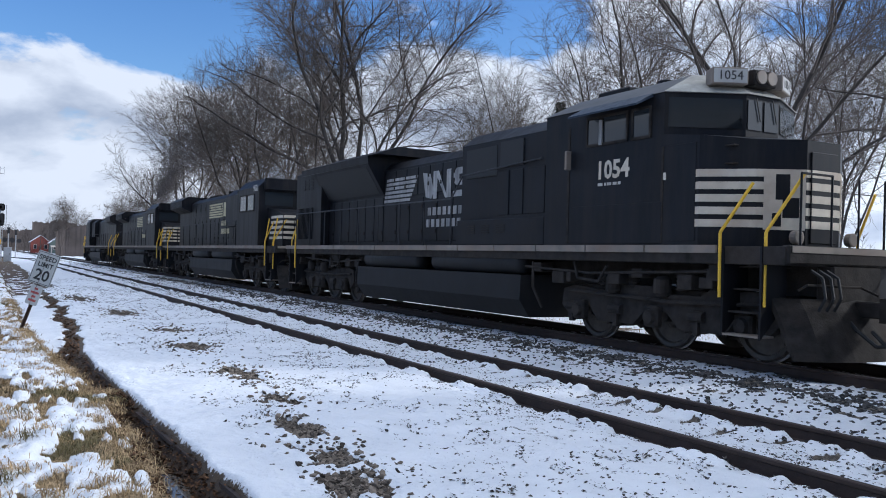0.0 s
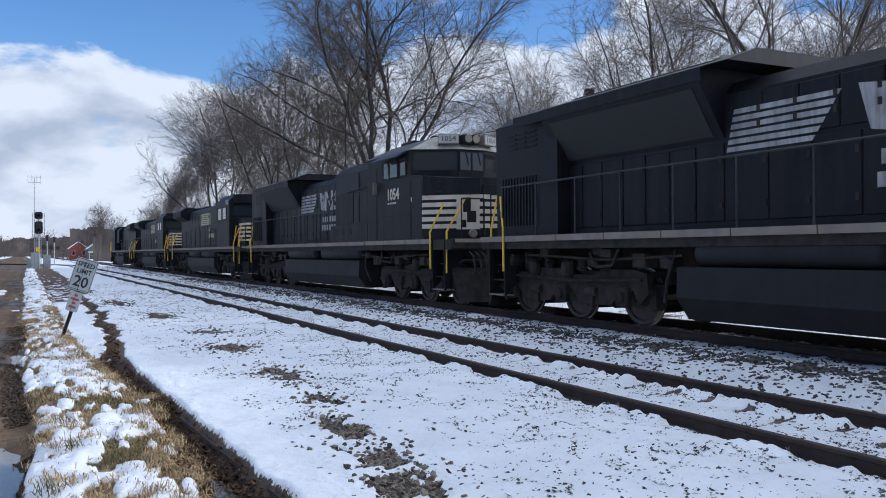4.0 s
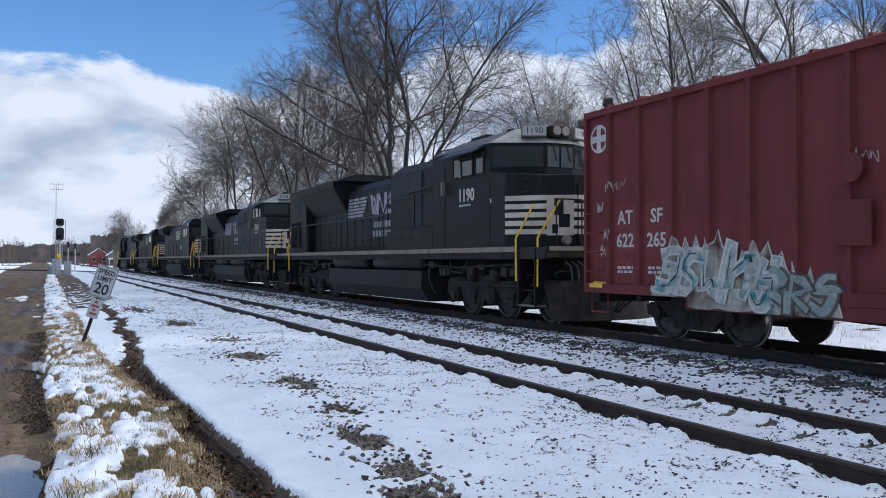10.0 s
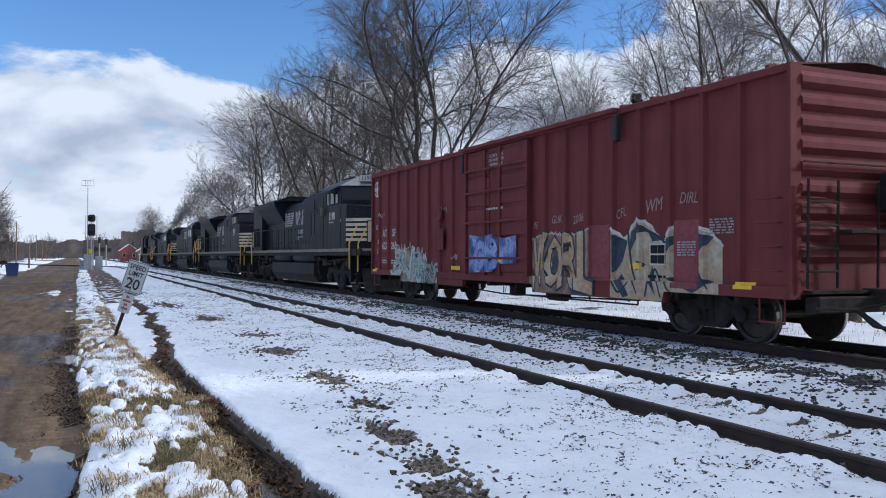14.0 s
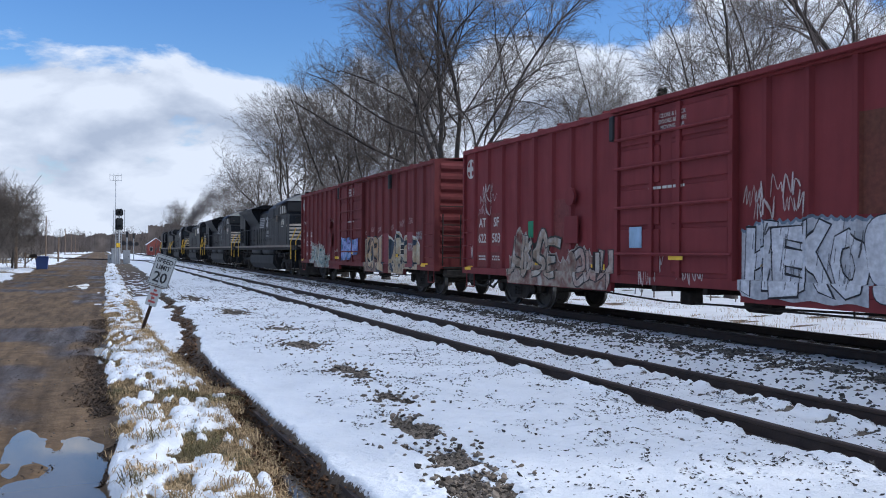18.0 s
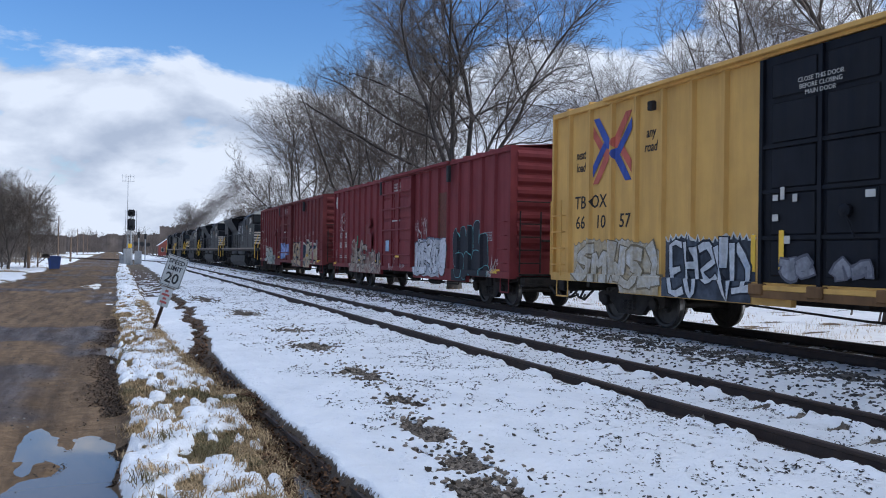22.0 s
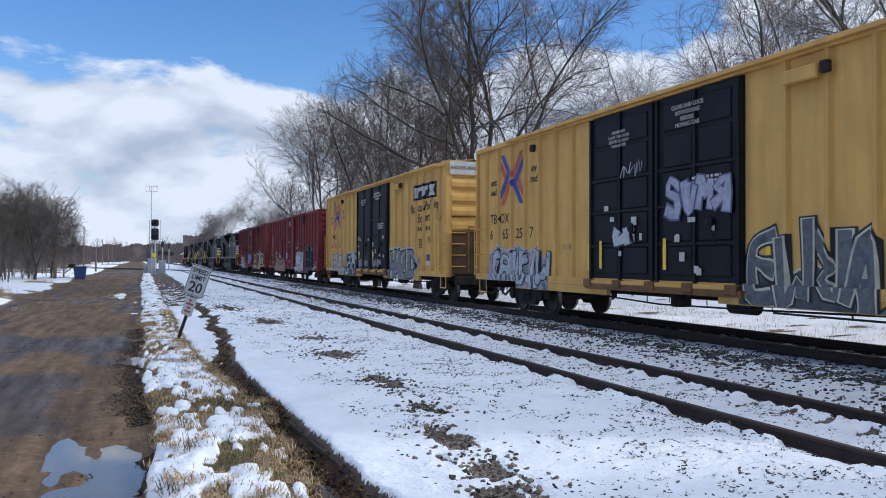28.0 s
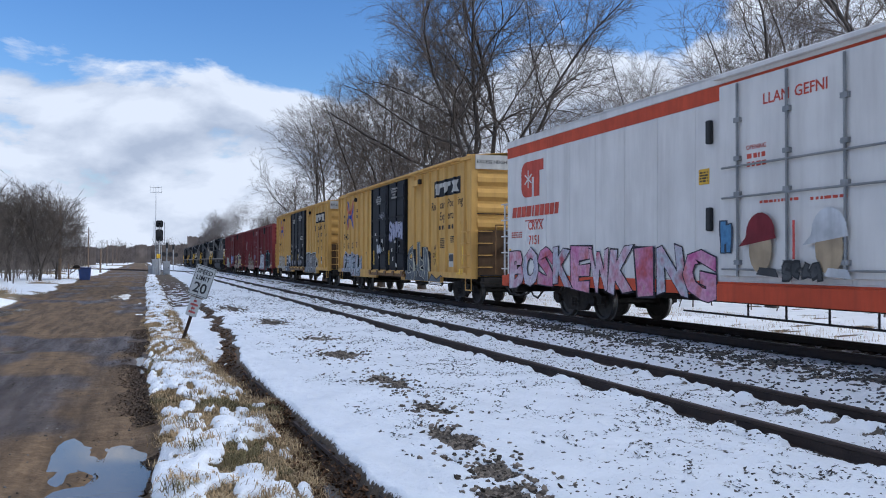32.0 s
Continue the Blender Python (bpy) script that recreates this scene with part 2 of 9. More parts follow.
def raw(name, verts, faces, mat, parent=None, label="", smooth=False):
    me = bpy.data.meshes.new(name)
    me.from_pydata(verts, [], faces)
    if smooth:
        me.polygons.foreach_set("use_smooth", [True] * len(me.polygons))
    if mat is not None:
        me.materials.append(mat)
    ob = new(name, me)
    ob.parent = parent
    if label:
        ob["label"] = label
    return ob


def thing(name, label, category, group="", m=None, kind=""):
    ob = tagged(new(name), label, category, group, kind)
    if m is not None:
        ob.matrix_basis = m
    return ob


def B():
    return bmesh.new()


def box(bm, x0, x1, y0, y1, z0, z1, bevel=0.0):
    v = [bm.verts.new((x, y, z)) for z in (z0, z1) for y in (y0, y1) for x in (x0, x1)]
    fs = [bm.faces.new([v[i] for i in q]) for q in ((0, 2, 3, 1), (4, 5, 7, 6), (0, 1, 5, 4), (2, 6, 7, 3), (0, 4, 6, 2), (1, 3, 7, 5))]
    if bevel:
        es = list({e for f in fs for e in f.edges})
        bmesh.ops.bevel(bm, geom=es, offset=bevel, segments=1, affect="EDGES")
    return bm


def boxes(name, rows, mat, parent, label="", bevel=0.0):
    """A part for each row of x0, x1, y0, y1, z0, z1."""
    return [part(name, box(bmesh.new(), *r, bevel), mat, parent, label) for r in rows]


def prism(bm, prof, a0, a1, axis="y"):
    """A closed profile drawn out along an axis. For y the profile is (x, z), for x (y, z), for z (x, y)."""
    def at(p, a):
        return {"y": (p[0], a, p[1]), "x": (a, p[0], p[1]), "z": (p[0], p[1], a)}[axis]
    r0 = [bm.verts.new(at(p, a0)) for p in prof]
    r1 = [bm.verts.new(at(p, a1)) for p in prof]
    n = len(prof)
    for i in range(n):
        bm.faces.new((r0[i], r0[(i + 1) % n], r1[(i + 1) % n], r1[i]))
    bm.faces.new(r0[::-1])
    bm.faces.new(r1)
    bmesh.ops.recalc_face_normals(bm, faces=bm.faces[:])
    return bm


def cyl(bm, p0, p1, r, n=8, r1=None):
    p0, p1 = Vector(p0), Vector(p1)
    d = p1 - p0
    q = d.to_track_quat("Z", "Y").to_matrix()
    r1 = r if r1 is None else r1
    a = [bm.verts.new(p0 + q @ Vector((r * math.cos(k * math.tau / n), r * math.sin(k * math.tau / n), 0))) for k in range(n)]
    b = [bm.verts.new(p1 + q @ Vector((r1 * math.cos(k * math.tau / n), r1 * math.sin(k * math.tau / n), 0))) for k in range(n)]
    for k in range(n):
        bm.faces.new((a[k], a[(k + 1) % n], b[(k + 1) % n], b[k]))
    bm.faces.new(a[::-1])
    bm.faces.new(b)
    return bm


def pipe(bm, pts, r, n=6):
    for p, q in zip(pts, pts[1:]):
        cyl(bm, p, q, r, n)
    return bm


def lathe(bm, prof, n, centre=(0, 0, 0), axis="x"):
    """Turns a profile of (along the axis, radius) about an axis."""
    rings = []
    for a, r in prof:
        ring = []
        for k in range(n):
            c, s = r * math.cos(k * math.tau / n), r * math.sin(k * math.tau / n)
            p = {"x": (a, c, s), "y": (c, a, s), "z": (c, s, a)}[axis]
            ring.append(bm.verts.new((p[0] + centre[0], p[1] + centre[1], p[2] + centre[2])))
        rings.append(ring)
    for r0, r1 in zip(rings, rings[1:]):
        for k in range(n):
            bm.faces.new((r0[k], r0[(k + 1) % n], r1[(k + 1) % n], r1[k]))
    bm.faces.new(rings[0][::-1])
    bm.faces.new(rings[-1])
    bmesh.ops.recalc_face_normals(bm, faces=bm.faces[:])
    return bm


def words(name, text, size, mat, parent, m, depth=0.004, shear=0.0, align="CENTER", squeeze=1.0, bold=0.0):
    """Lettering as a thin mesh, lying in its own xy plane, set at m."""
    cu = bpy.data.curves.new(name, "FONT")
    cu.body, cu.size, cu.extrude, cu.shear, cu.align_x, cu.align_y = text, size, depth / 2, shear, align, "CENTER"
    cu.offset = bold
    cu.resolution_u = 2
    tmp = bpy.data.objects.new(name, cu)
    me = bpy.data.meshes.new_from_object(tmp)
    bpy.data.objects.remove(tmp)
    bpy.data.curves.remove(cu)
    if squeeze != 1.0:
        me.transform(Matrix.Diagonal((squeeze, 1, 1, 1)))
    me.materials.clear()
    me.materials.append(mat)
    ob = new(name, me)
    ob.parent = parent
    ob.matrix_basis = m
    return ob


def side(y, z, x=-1.6):
    """The pose of lettering on a vehicle's near side: it reads towards -y."""
    return Matrix(((0, 0, -1, x), (-1, 0, 0, y), (0, 1, 0, z), (0, 0, 0, 1)))


# lattice noise for whole arrays
TABLE = np.random.RandomState(7).rand(512, 512)


def vnoise(x, y):
    x, y = np.asarray(x, float), np.asarray(y, float)
    xi, yi = np.floor(x).astype(int), np.floor(y).astype(int)
    fx, fy = x - xi, y - yi
    fx, fy = fx * fx * (3 - 2 * fx), fy * fy * (3 - 2 * fy)
    a, b = TABLE[xi % 512, yi % 512], TABLE[(xi + 1) % 512, yi % 512]
    c, d = TABLE[xi % 512, (yi + 1) % 512], TABLE[(xi + 1) % 512, (yi + 1) % 512]
    return (a * (1 - fx) + b * fx) * (1 - fy) + (c * (1 - fx) + d * fx) * fy


def fbm(x, y, octaves=4):
    s, a, t = 0.0, 0.5, 0.0
    for k in range(octaves):
        s = s + a * vnoise(x * 2 ** k + 17.3 * k, y * 2 ** k - 9.1 * k)
        t += a
        a *= 0.5
    return s / t


def smooth(a, b, x):
    t = np.clip((np.asarray(x, float) - a) / (b - a), 0, 1)
    return t * t * (3 - 2 * t)

# ---- ground ----
MAIN_X, MAIN_Z = 11.1, 0.14      # centre and rail top of the track that the train runs on
SIDE_X = 6.4                     # centre of the rusty siding, rail top at 0
PATCHES = [(3.26, 14.6, 0.42, 1.0), (3.31, 23.0, 0.5, 1.7), (3.12, 10.9, 0.30, 0.75), (3.0, 8.9, 0.24, 0.45), (2.74, 7.3, 0.24, 0.75), (2.62, 6.2, 0.26, 0.7), (2.45, 5.3, 0.28, 0.5),
           (3.5, 17.6, 0.4, 0.7), (2.9, 30.0, 0.5, 2.2), (2.6, 40.0, 0.5, 3.0)]

PUDDLES = [(-0.26, 6.5, 0.52, 2.3), (-2.6, 19.0, 1.2, 0.55), (-4.4, 33, 0.7, 4.0), (-1.2, 46, 0.5, 3.0), (0.02, 16.2, 0.16, 1.7)]


def ditch_edges(y):
    xr = np.interp(y, [5, 9, 14.5, 20, 26, 35, 44, 80, 120], [1.72, 1.61, 1.55, 1.9, 2.15, 2.3, 2.6, 3.0, 3.0])
    xl = np.interp(y, [5, 8.4, 10, 12.7, 15.5, 20, 28, 43, 80], [1.05, 1.20, 1.34, 1.05, 0.86, 0.72, 0.85, 0.97, 1.2])
    wob = (fbm(y * 0.9, y * 0 + 3.3, 3) - 0.5) * smooth(14, 18, y)
    return xl + wob * 0.5 + 0.12 * (vnoise(y * 2.3, 8.0) - 0.5), xr + wob * 0.7 + 0.10 * (vnoise(y * 1.9, 3.0) - 0.5)


def road_edge(y):
    return 0.05 + 0.28 * (fbm(y * 0.7, 5.5 + y * 0, 3) - 0.5) + np.interp(y, [5, 60, 105, 160, 400], [0, 0.1, 0.5, 1.2, 1.2])


def ground_fields(x, y):
    """Height, snow, grass, leaf litter, ballast and wetness at the places given."""
    base = np.interp(x, [-4000, -300, -40, -9, -6.0, -5.0, -4.0, -2.5, -0.6, 0.0, 0.35, 0.8, 1.1, 1.9, 3.4, 5.2, 5.6, 7.3, 7.6, 8.6, 9.5, 9.9, 12.3, 13.3, 16, 60, 4000],
                     [-.3, -.3, -.15, -.10, -.14, -.27, -.25, -.24, -.26, -.27, -.19, -.15, -.20, -.16, -.13, -.12, -.165, -.165, -.15, -.07, -.01, -.02, -.02, -.25, -.3, -.2, -.3])
    xl, xr = ditch_edges(y)
    re = road_edge(y)
    n_big, n_mid, n_fine = fbm(x * 0.45, y * 0.45, 4), fbm(x * 2.2 + 40, y * 2.2, 4), fbm(x * 9.0, y * 9.0 + 11, 3)
    z = base + (n_mid - 0.5) * 0.035
    # ditch
    fade = 1 - 0.75 * smooth(45, 90, y)
    bridge = np.exp(-((y - 10.25) / 0.55) ** 4) * 0.95
    over = 0.045 * (1 - smooth(13, 16, y))
    inside = smooth(0, 0.28, x - xl) * (1 - smooth(-0.10 - 0.4 * smooth(13, 17, y) - over, 0.04 - over, x - xr)) * fade * (1 - bridge)
    z = z - inside * (0.22 - 0.04 * smooth(13, 17, y))
    pool = smooth(0, 0.2, x - xl - 0.1) * (1 - smooth(-0.35, -0.2, x - xr)) * smooth(15.5, 17, y) * (1 - smooth(33, 36, y))
    # verge: tufts and melting snow
    verge = smooth(-0.05, 0.08, x - re) * (1 - smooth(-0.05, 0.2, x - xl))
    hum = fbm(x * 3.2 + 5, y * 1.3, 3)
    lump = fbm(x * 8.5 + 15, y * 3.0, 3)
    z = z + verge * ((hum - 0.45) * 0.13 + (lump - 0.5) * 0.06)
    vs = smooth(0.46, 0.54, 0.55 * fbm(x * 3.6 + 80, y * 1.4 + 4, 4) + 0.45 * lump + 0.018 - 0.30 * (hum - 0.5) + 0.05 * smooth(0.1, 0.5, x - re) * (1 - smooth(0.75, 1.0, x - re)) - 0.05 * smooth(0.9, 1.15, x - re))
    # the snow field between ditch and siding
    field = smooth(-0.02 - over, 0.08 - over, x - xr) * (1 - smooth(7.35, 7.75, x))
    fs = np.ones_like(x) - 0.05 * n_fine
    near = np.zeros_like(x)
    for px, py, sx, sy in PATCHES:
        near = np.maximum(near, np.exp(-((x - px) / sx) ** 2 - ((y - py) / sy) ** 2))
    fs = fs - smooth(0.60, 0.70, near * 0.50 + 0.70 * fbm(x * 7.5, y * 5.0 + 31, 4))
    crumbs = smooth(0.615, 0.66, fbm(x * 9.5 + 3, y * 5.0, 3)) * smooth(0.42, 0.6, fbm(x * 0.8, y * 0.5 + 9, 2) + 0.03 * (x - 3))
    fs = fs - 0.40 * crumbs * smooth(2.2, 3.6, x)
    z = z + field * ((n_big - 0.5) * 0.06 + (n_fine - 0.5) * 0.045)
    # snow heaped along the siding's rails
    for rx in (SIDE_X - 0.7525, SIDE_X + 0.7525):
        d = np.abs(x - rx)
        lip = np.exp(-((d - 0.17) / 0.09) ** 2)
        z = z + lip * (0.07 * smooth(0.47, 0.66, fbm(y * 3.4 + rx, x * 2.2, 3)))
        gap = np.exp(-(d / 0.085) ** 2)
        z = z - gap * 0.05
        fs = fs - 1.2 * np.exp(-(d / 0.07) ** 2)
    ties = np.exp(-(((y + 0.2 * vnoise(x * 0.5, y * 0.4)) % 0.56 - 0.28) / 0.085) ** 2) * np.exp(-((x - 6.75) / 0.30) ** 2)
    fs = fs - 0.9 * smooth(0.50, 0.66, 0.55 * ties + 0.5 * fbm(x * 9, y * 7 + 3, 3)) * smooth(0.2, 0.5, ties)
    # ballast shoulder and main bed
    bal = smooth(7.45, 7.8, x) * (1 - smooth(12.6, 13.0, x))
    bs = smooth(0.40, 0.60, fbm(x * 7.5, y * 5.0 + 77, 3) + 0.20 - 0.22 * np.exp(-((x - 9.2) / 0.42) ** 2) + 0.35 * np.exp(-((x - 9.85) / 0.16) ** 2) + 0.2 * np.exp(-((x - 7.75) / 0.3) ** 2) - 0.30 * smooth(10.0, 10.3, x) * (1 - smooth(12.3, 12.6, x)))
    z = z + bal * (fbm(x * 12, y * 12, 2) - 0.5) * 0.05
    # beyond the train
    wood = smooth(12.7, 13.2, x)
    ws = smooth(0.40, 0.50, 0.6 * fbm(x * 0.9, y * 0.9 + 55, 4) + 0.4 * fbm(x * 4, y * 3 + 5, 3) + 0.095)
    z = z + wood * (n_big - 0.5) * 0.35
    # fields beyond the road
    left = 1 - smooth(-5.7, -5.0, x + 1.3 * (fbm(x * 0 + 1.5, y * 0.18, 3) - 0.5))
    ls = smooth(0.42, 0.58, fbm(x * 0.30 + 9, y * 0.12 + 21, 4) + 0.10 * np.exp(-((x + 6.5) / 2.0) ** 2) + 0.08 - 0.16 * smooth(-12, -30, x))
    z = z + left * (n_mid - 0.5) * 0.12
    litter = inside * (1 - pool)
    lsnow = smooth(0.60, 0.68, fbm(x * 3.5, y * 2.6 + 13, 3)) * smooth(10.5, 14, y) + smooth(0.3, 0.6, bridge) * smooth(0.45, 0.55, hum + 0.1)
    onroad = (1 - smooth(-0.05, 0.08, x - re)) * (1 - left)
    rs = smooth(0.74, 0.80, fbm(x * 1.2 + 60, y * 0.5, 4) - 0.12 + 0.22 * np.exp(-((x + 0.25) / 0.4) ** 2) * smooth(25, 34, y) * (1 - smooth(36, 44, y)))
    far = smooth(60, 110, y) * smooth(0.3, 1.2, x - re) * (1 - smooth(7, 8, x))
    # wheel ruts and the road's crown
    ruts = np.exp(-((x + 0.75) / 0.22) ** 2) + np.exp(-((x + 2.35) / 0.25) ** 2) + 0.8 * np.exp(-((x + 3.6) / 0.3) ** 2)
    z = z - onroad * (0.035 * ruts * (0.4 + fbm(x * 0.6, y * 0.25, 2)) + 0.03 * (n_mid - 0.5) - 0.02 * (n_big - 0.5))
    for px, py, sx, sy in PUDDLES:
        z = z - onroad * np.exp(-((x - px) / sx) ** 2 - ((y - py) / sy) ** 2) * (0.085 + 0.22 * (fbm(x * 3.1 + py, y * 1.3, 4) - 0.5))
    snow = verge * vs + field * fs + bal * bs + wood * ws + left * ls + inside * 0 + pool * inside + litter * lsnow + onroad * rs * 0.9 + far * 0.2
    z = z + (0.045 + 0.02 * verge) * smooth(0.3, 0.7, snow) * (1 - onroad) * (1 - bal) + inside * pool * 0.10
    grass = np.clip(verge + left * 0.9 + wood * 0.5 + far * 0.3, 0, 1)
    wet = onroad * smooth(0.46, 0.62, fbm(x * 0.55 + 2, y * 0.30 + 30, 4) - 0.04 + 0.08 * ruts + 0.20 * np.exp(-((y - 19.5) / 5.0) ** 2) * (0.4 + fbm(x * 1.4, y * 1.1, 3)))
    return z, np.clip(snow, 0, 1), grass, np.clip(litter + wood * 0.6 * (1 - ws), 0, 1), np.clip(bal + (near + crumbs + ties) * field * 1.5, 0, 1), wet, onroad


def ground_material(name, road=False):
    m = bpy.data.materials.new(name)
    m.use_nodes = True
    nt = m.node_tree
    N, L = nt.nodes.new, nt.links.new
    b = nt.nodes["Principled BSDF"]
    geo = N("ShaderNodeNewGeometry")

    def attr(n):
        a = N("ShaderNodeAttribute")
        a.attribute_name = n
        return a.outputs["Fac"]

    def noise_node(scale, detail=5, rough=0.6):
        n = N("ShaderNodeTexNoise")
        n.inputs["Scale"].default_value, n.inputs["Detail"].default_value, n.inputs["Roughness"].default_value = scale, detail, rough
        L(geo.outputs["Position"], n.inputs["Vector"])
        return n.outputs[0]

    def ramp(src, stops):
        r = N("ShaderNodeValToRGB")
        while len(r.color_ramp.elements) < len(stops):
            r.color_ramp.elements.new(0.5)
        for e, (p, c) in zip(r.color_ramp.elements, stops):
            e.position, e.color = p, (*c, 1)
        L(src, r.inputs[0])
        return r.outputs[0]

    def mixed(f, a, c):
        x = N("ShaderNodeMix")
        x.data_type = "RGBA"
        L(f, x.inputs[0])
        L(a, x.inputs[6])
        L(c, x.inputs[7])
        return x.outputs[2]

    def op(kind, a, c, d=None):
        x = N("ShaderNodeMath")
        x.operation = kind
        for i, v in enumerate((a, c, d)):
            if v is None:
                continue
            if isinstance(v, (int, float)):
                x.inputs[i].default_value = v
            else:
                L(v, x.inputs[i])
        return x.outputs[0]

    if road:
        b.inputs["Specular IOR Level"].default_value = 0.25
    fine, mid = noise_node(55, 4), noise_node(5 if road else 7, 9, 0.68)
    vor = N("ShaderNodeTexVoronoi")
    vor.inputs["Scale"].default_value = 19
    L(geo.outputs["Position"], vor.inputs["Vector"])
    if road:
        dry = ramp(mid, [(0.28, (0.072, 0.046, 0.026)), (0.5, (0.122, 0.080, 0.046)), (0.72, (0.185, 0.126, 0.075))])
        wetc = ramp(mid, [(0.28, (0.034, 0.021, 0.012)), (0.72, (0.084, 0.054, 0.031))])
        col = mixed(attr("wet"), dry, wetc)
        mp = N("ShaderNodeMapping")
        mp.inputs["Scale"].default_value = (4.2, 0.40, 1.0)
        L(geo.outputs["Position"], mp.inputs[0])
        track = N("ShaderNodeTexNoise")
        track.inputs["Scale"].default_value, track.inputs["Detail"].default_value, track.inputs["Roughness"].default_value = 1.0, 8, 0.62
        L(mp.outputs[0], track.inputs["Vector"])
        shade = N("ShaderNodeMix")
        shade.data_type, shade.blend_type = "RGBA", "MULTIPLY"
        shade.inputs[0].default_value = 1.0
        L(col, shade.inputs[6])
        L(ramp(track.outputs[0], [(0.36, (0.55, 0.53, 0.51)), (0.50, (0.95, 0.94, 0.92)), (0.64, (1.3, 1.28, 1.25))]), shade.inputs[7])
        col = shade.outputs[2]
    else:
        soil = ramp(mid, [(0.3, (0.050, 0.036, 0.024)), (0.7, (0.13, 0.095, 0.062))])
        grassc = ramp(noise_node(3.2, 6), [(0.30, (0.085, 0.066, 0.034)), (0.48, (0.15, 0.108, 0.052)), (0.7, (0.25, 0.175, 0.085))])
        leaf = ramp(noise_node(26, 3), [(0.3, (0.022, 0.014, 0.009)), (0.55, (0.075, 0.043, 0.024)), (0.75, (0.15, 0.088, 0.048))])
        stone = N("ShaderNodeMix")
        stone.data_type = "RGBA"
        stone.blend_type = "MULTIPLY"
        stone.inputs[0].default_value = 0.8
        L(ramp(mid, [(0.3, (0.085, 0.072, 0.058)), (0.7, (0.17, 0.145, 0.115))]), stone.inputs[6])
        grey = N("ShaderNodeRGBToBW")
        L(vor.outputs["Color"], grey.inputs[0])
        L(ramp(grey.outputs[0], [(0.2, (0.25, 0.24, 0.23)), (0.8, (1.25, 1.2, 1.15))]), stone.inputs[7])
        col = mixed(attr("grass"), soil, grassc)
        col = mixed(attr("litter"), col, leaf)
        col = mixed(attr("ballast"), col, stone.outputs[2])
    sn = op("ADD", attr("snow"), op("MULTIPLY", op("SUBTRACT", noise_node(16, 5, 0.65), 0.5), 1.15))
    rs = N("ShaderNodeMapRange")
    rs.inputs["From Min"].default_value, rs.inputs["From Max"].default_value = 0.44, 0.54
    L(sn, rs.inputs[0])
    snow_c = ramp(noise_node(1.3, 6), [(0.3, (0.67, 0.685, 0.71)), (0.7, (0.80, 0.81, 0.83))])
    col = mixed(rs.outputs[0], col, snow_c)
    L(col, b.inputs["Base Color"])
    rough = N("ShaderNodeMapRange")
    rough.inputs["To Min"].default_value, rough.inputs["To Max"].default_value = (0.92, 0.40) if road else (0.9, 0.62)
    L(op("MULTIPLY", attr("wet"), op("MULTIPLY", track.outputs[0], 1.7)) if road else rs.outputs[0], rough.inputs[0])
    L(rough.outputs[0], b.inputs["Roughness"])
    bump = N("ShaderNodeBump")
    bump.inputs["Strength"].default_value = 0.55 if not road else 0.6
    bump.inputs["Distance"].default_value = 0.03
    hgt = op("ADD", op("ADD", op("MULTIPLY", fine, 0.5), op("MULTIPLY", noise_node(20, 3, 0.5), 0.9)), op("MULTIPLY", mid, 0.8))
    if not road:
        hgt = op("ADD", hgt, op("MULTIPLY", rs.outputs[0], 0.45))
        hgt = op("ADD", hgt, op("MULTIPLY", op("MULTIPLY", vor.outputs["Distance"], attr("ballast")), 1.2))
    L(hgt, bump.inputs["Height"])
    L(bump.outputs[0], b.inputs["Normal"])
    return m


def stepped(*runs):
    out = []
    for a, b, s in runs:
        out.extend(np.arange(a, b - s * 0.3, s))
    out.append(runs[-1][1])
    return np.array(out)


def build_ground():
    grow = 1.45 ** np.arange(0, 16)
    xs = stepped((-16, -6.2, 0.5), (-6.2, -0.5, 0.12), (-0.5, 2.5, 0.03), (2.5, 8.0, 0.055), (8.0, 13.6, 0.11), (13.6, 30, 0.8))
    xs = np.concatenate([-16 - np.cumsum(grow)[::-1] * 4, xs, 30 + np.cumsum(grow) * 4])
    ys = stepped((3.2, 12, 0.04), (12, 24, 0.09), (24, 55, 0.28), (55, 160, 1.2))
    ys = np.concatenate([-12 - np.cumsum(grow)[::-1] * 3, np.arange(-12, 3.0, 0.3), ys, 160 + np.cumsum(grow) * 5])
    X, Y = np.meshgrid(xs, ys)
    z, snow, grass, litter, ballast, wet, onroad = ground_fields(X, Y)
    nx, ny = len(xs), len(ys)
    verts = np.stack([X.ravel(), Y.ravel(), z.ravel()], 1)
    idx = np.arange(nx * ny).reshape(ny, nx)
    quads = np.stack([idx[:-1, :-1], idx[:-1, 1:], idx[1:, 1:], idx[1:, :-1]], -1).reshape(-1, 4)
    is_road = (onroad[:-1, :-1] > 0.5).ravel()
    for name, pick, mat, label in (("road", is_road, ground_material("muddy_road", True), "wet brown dirt road with ruts and puddles"),
                                   ("ground", ~is_road, ground_material("snowy_ground"), "thin snow over gravel, brown grass and leaf litter")):
        q = quads[pick]
        used = np.unique(q)
        remap = np.zeros(nx * ny, int)
        remap[used] = np.arange(len(used))
        me = bpy.data.meshes.new(name)
        me.from_pydata(verts[used].tolist(), [], remap[q].tolist())
        me.polygons.foreach_set("use_smooth", [True] * len(me.polygons))
        for an, field in (("snow", snow), ("grass", grass), ("litter", litter), ("ballast", ballast), ("wet", wet)):
            a = me.attributes.new(an, "FLOAT", "POINT")
            a.data.foreach_set("value", field.ravel()[used].astype(np.float32))
        me.materials.append(mat)
        tagged(new(name, me), label, "", "", "structure")


build_ground()


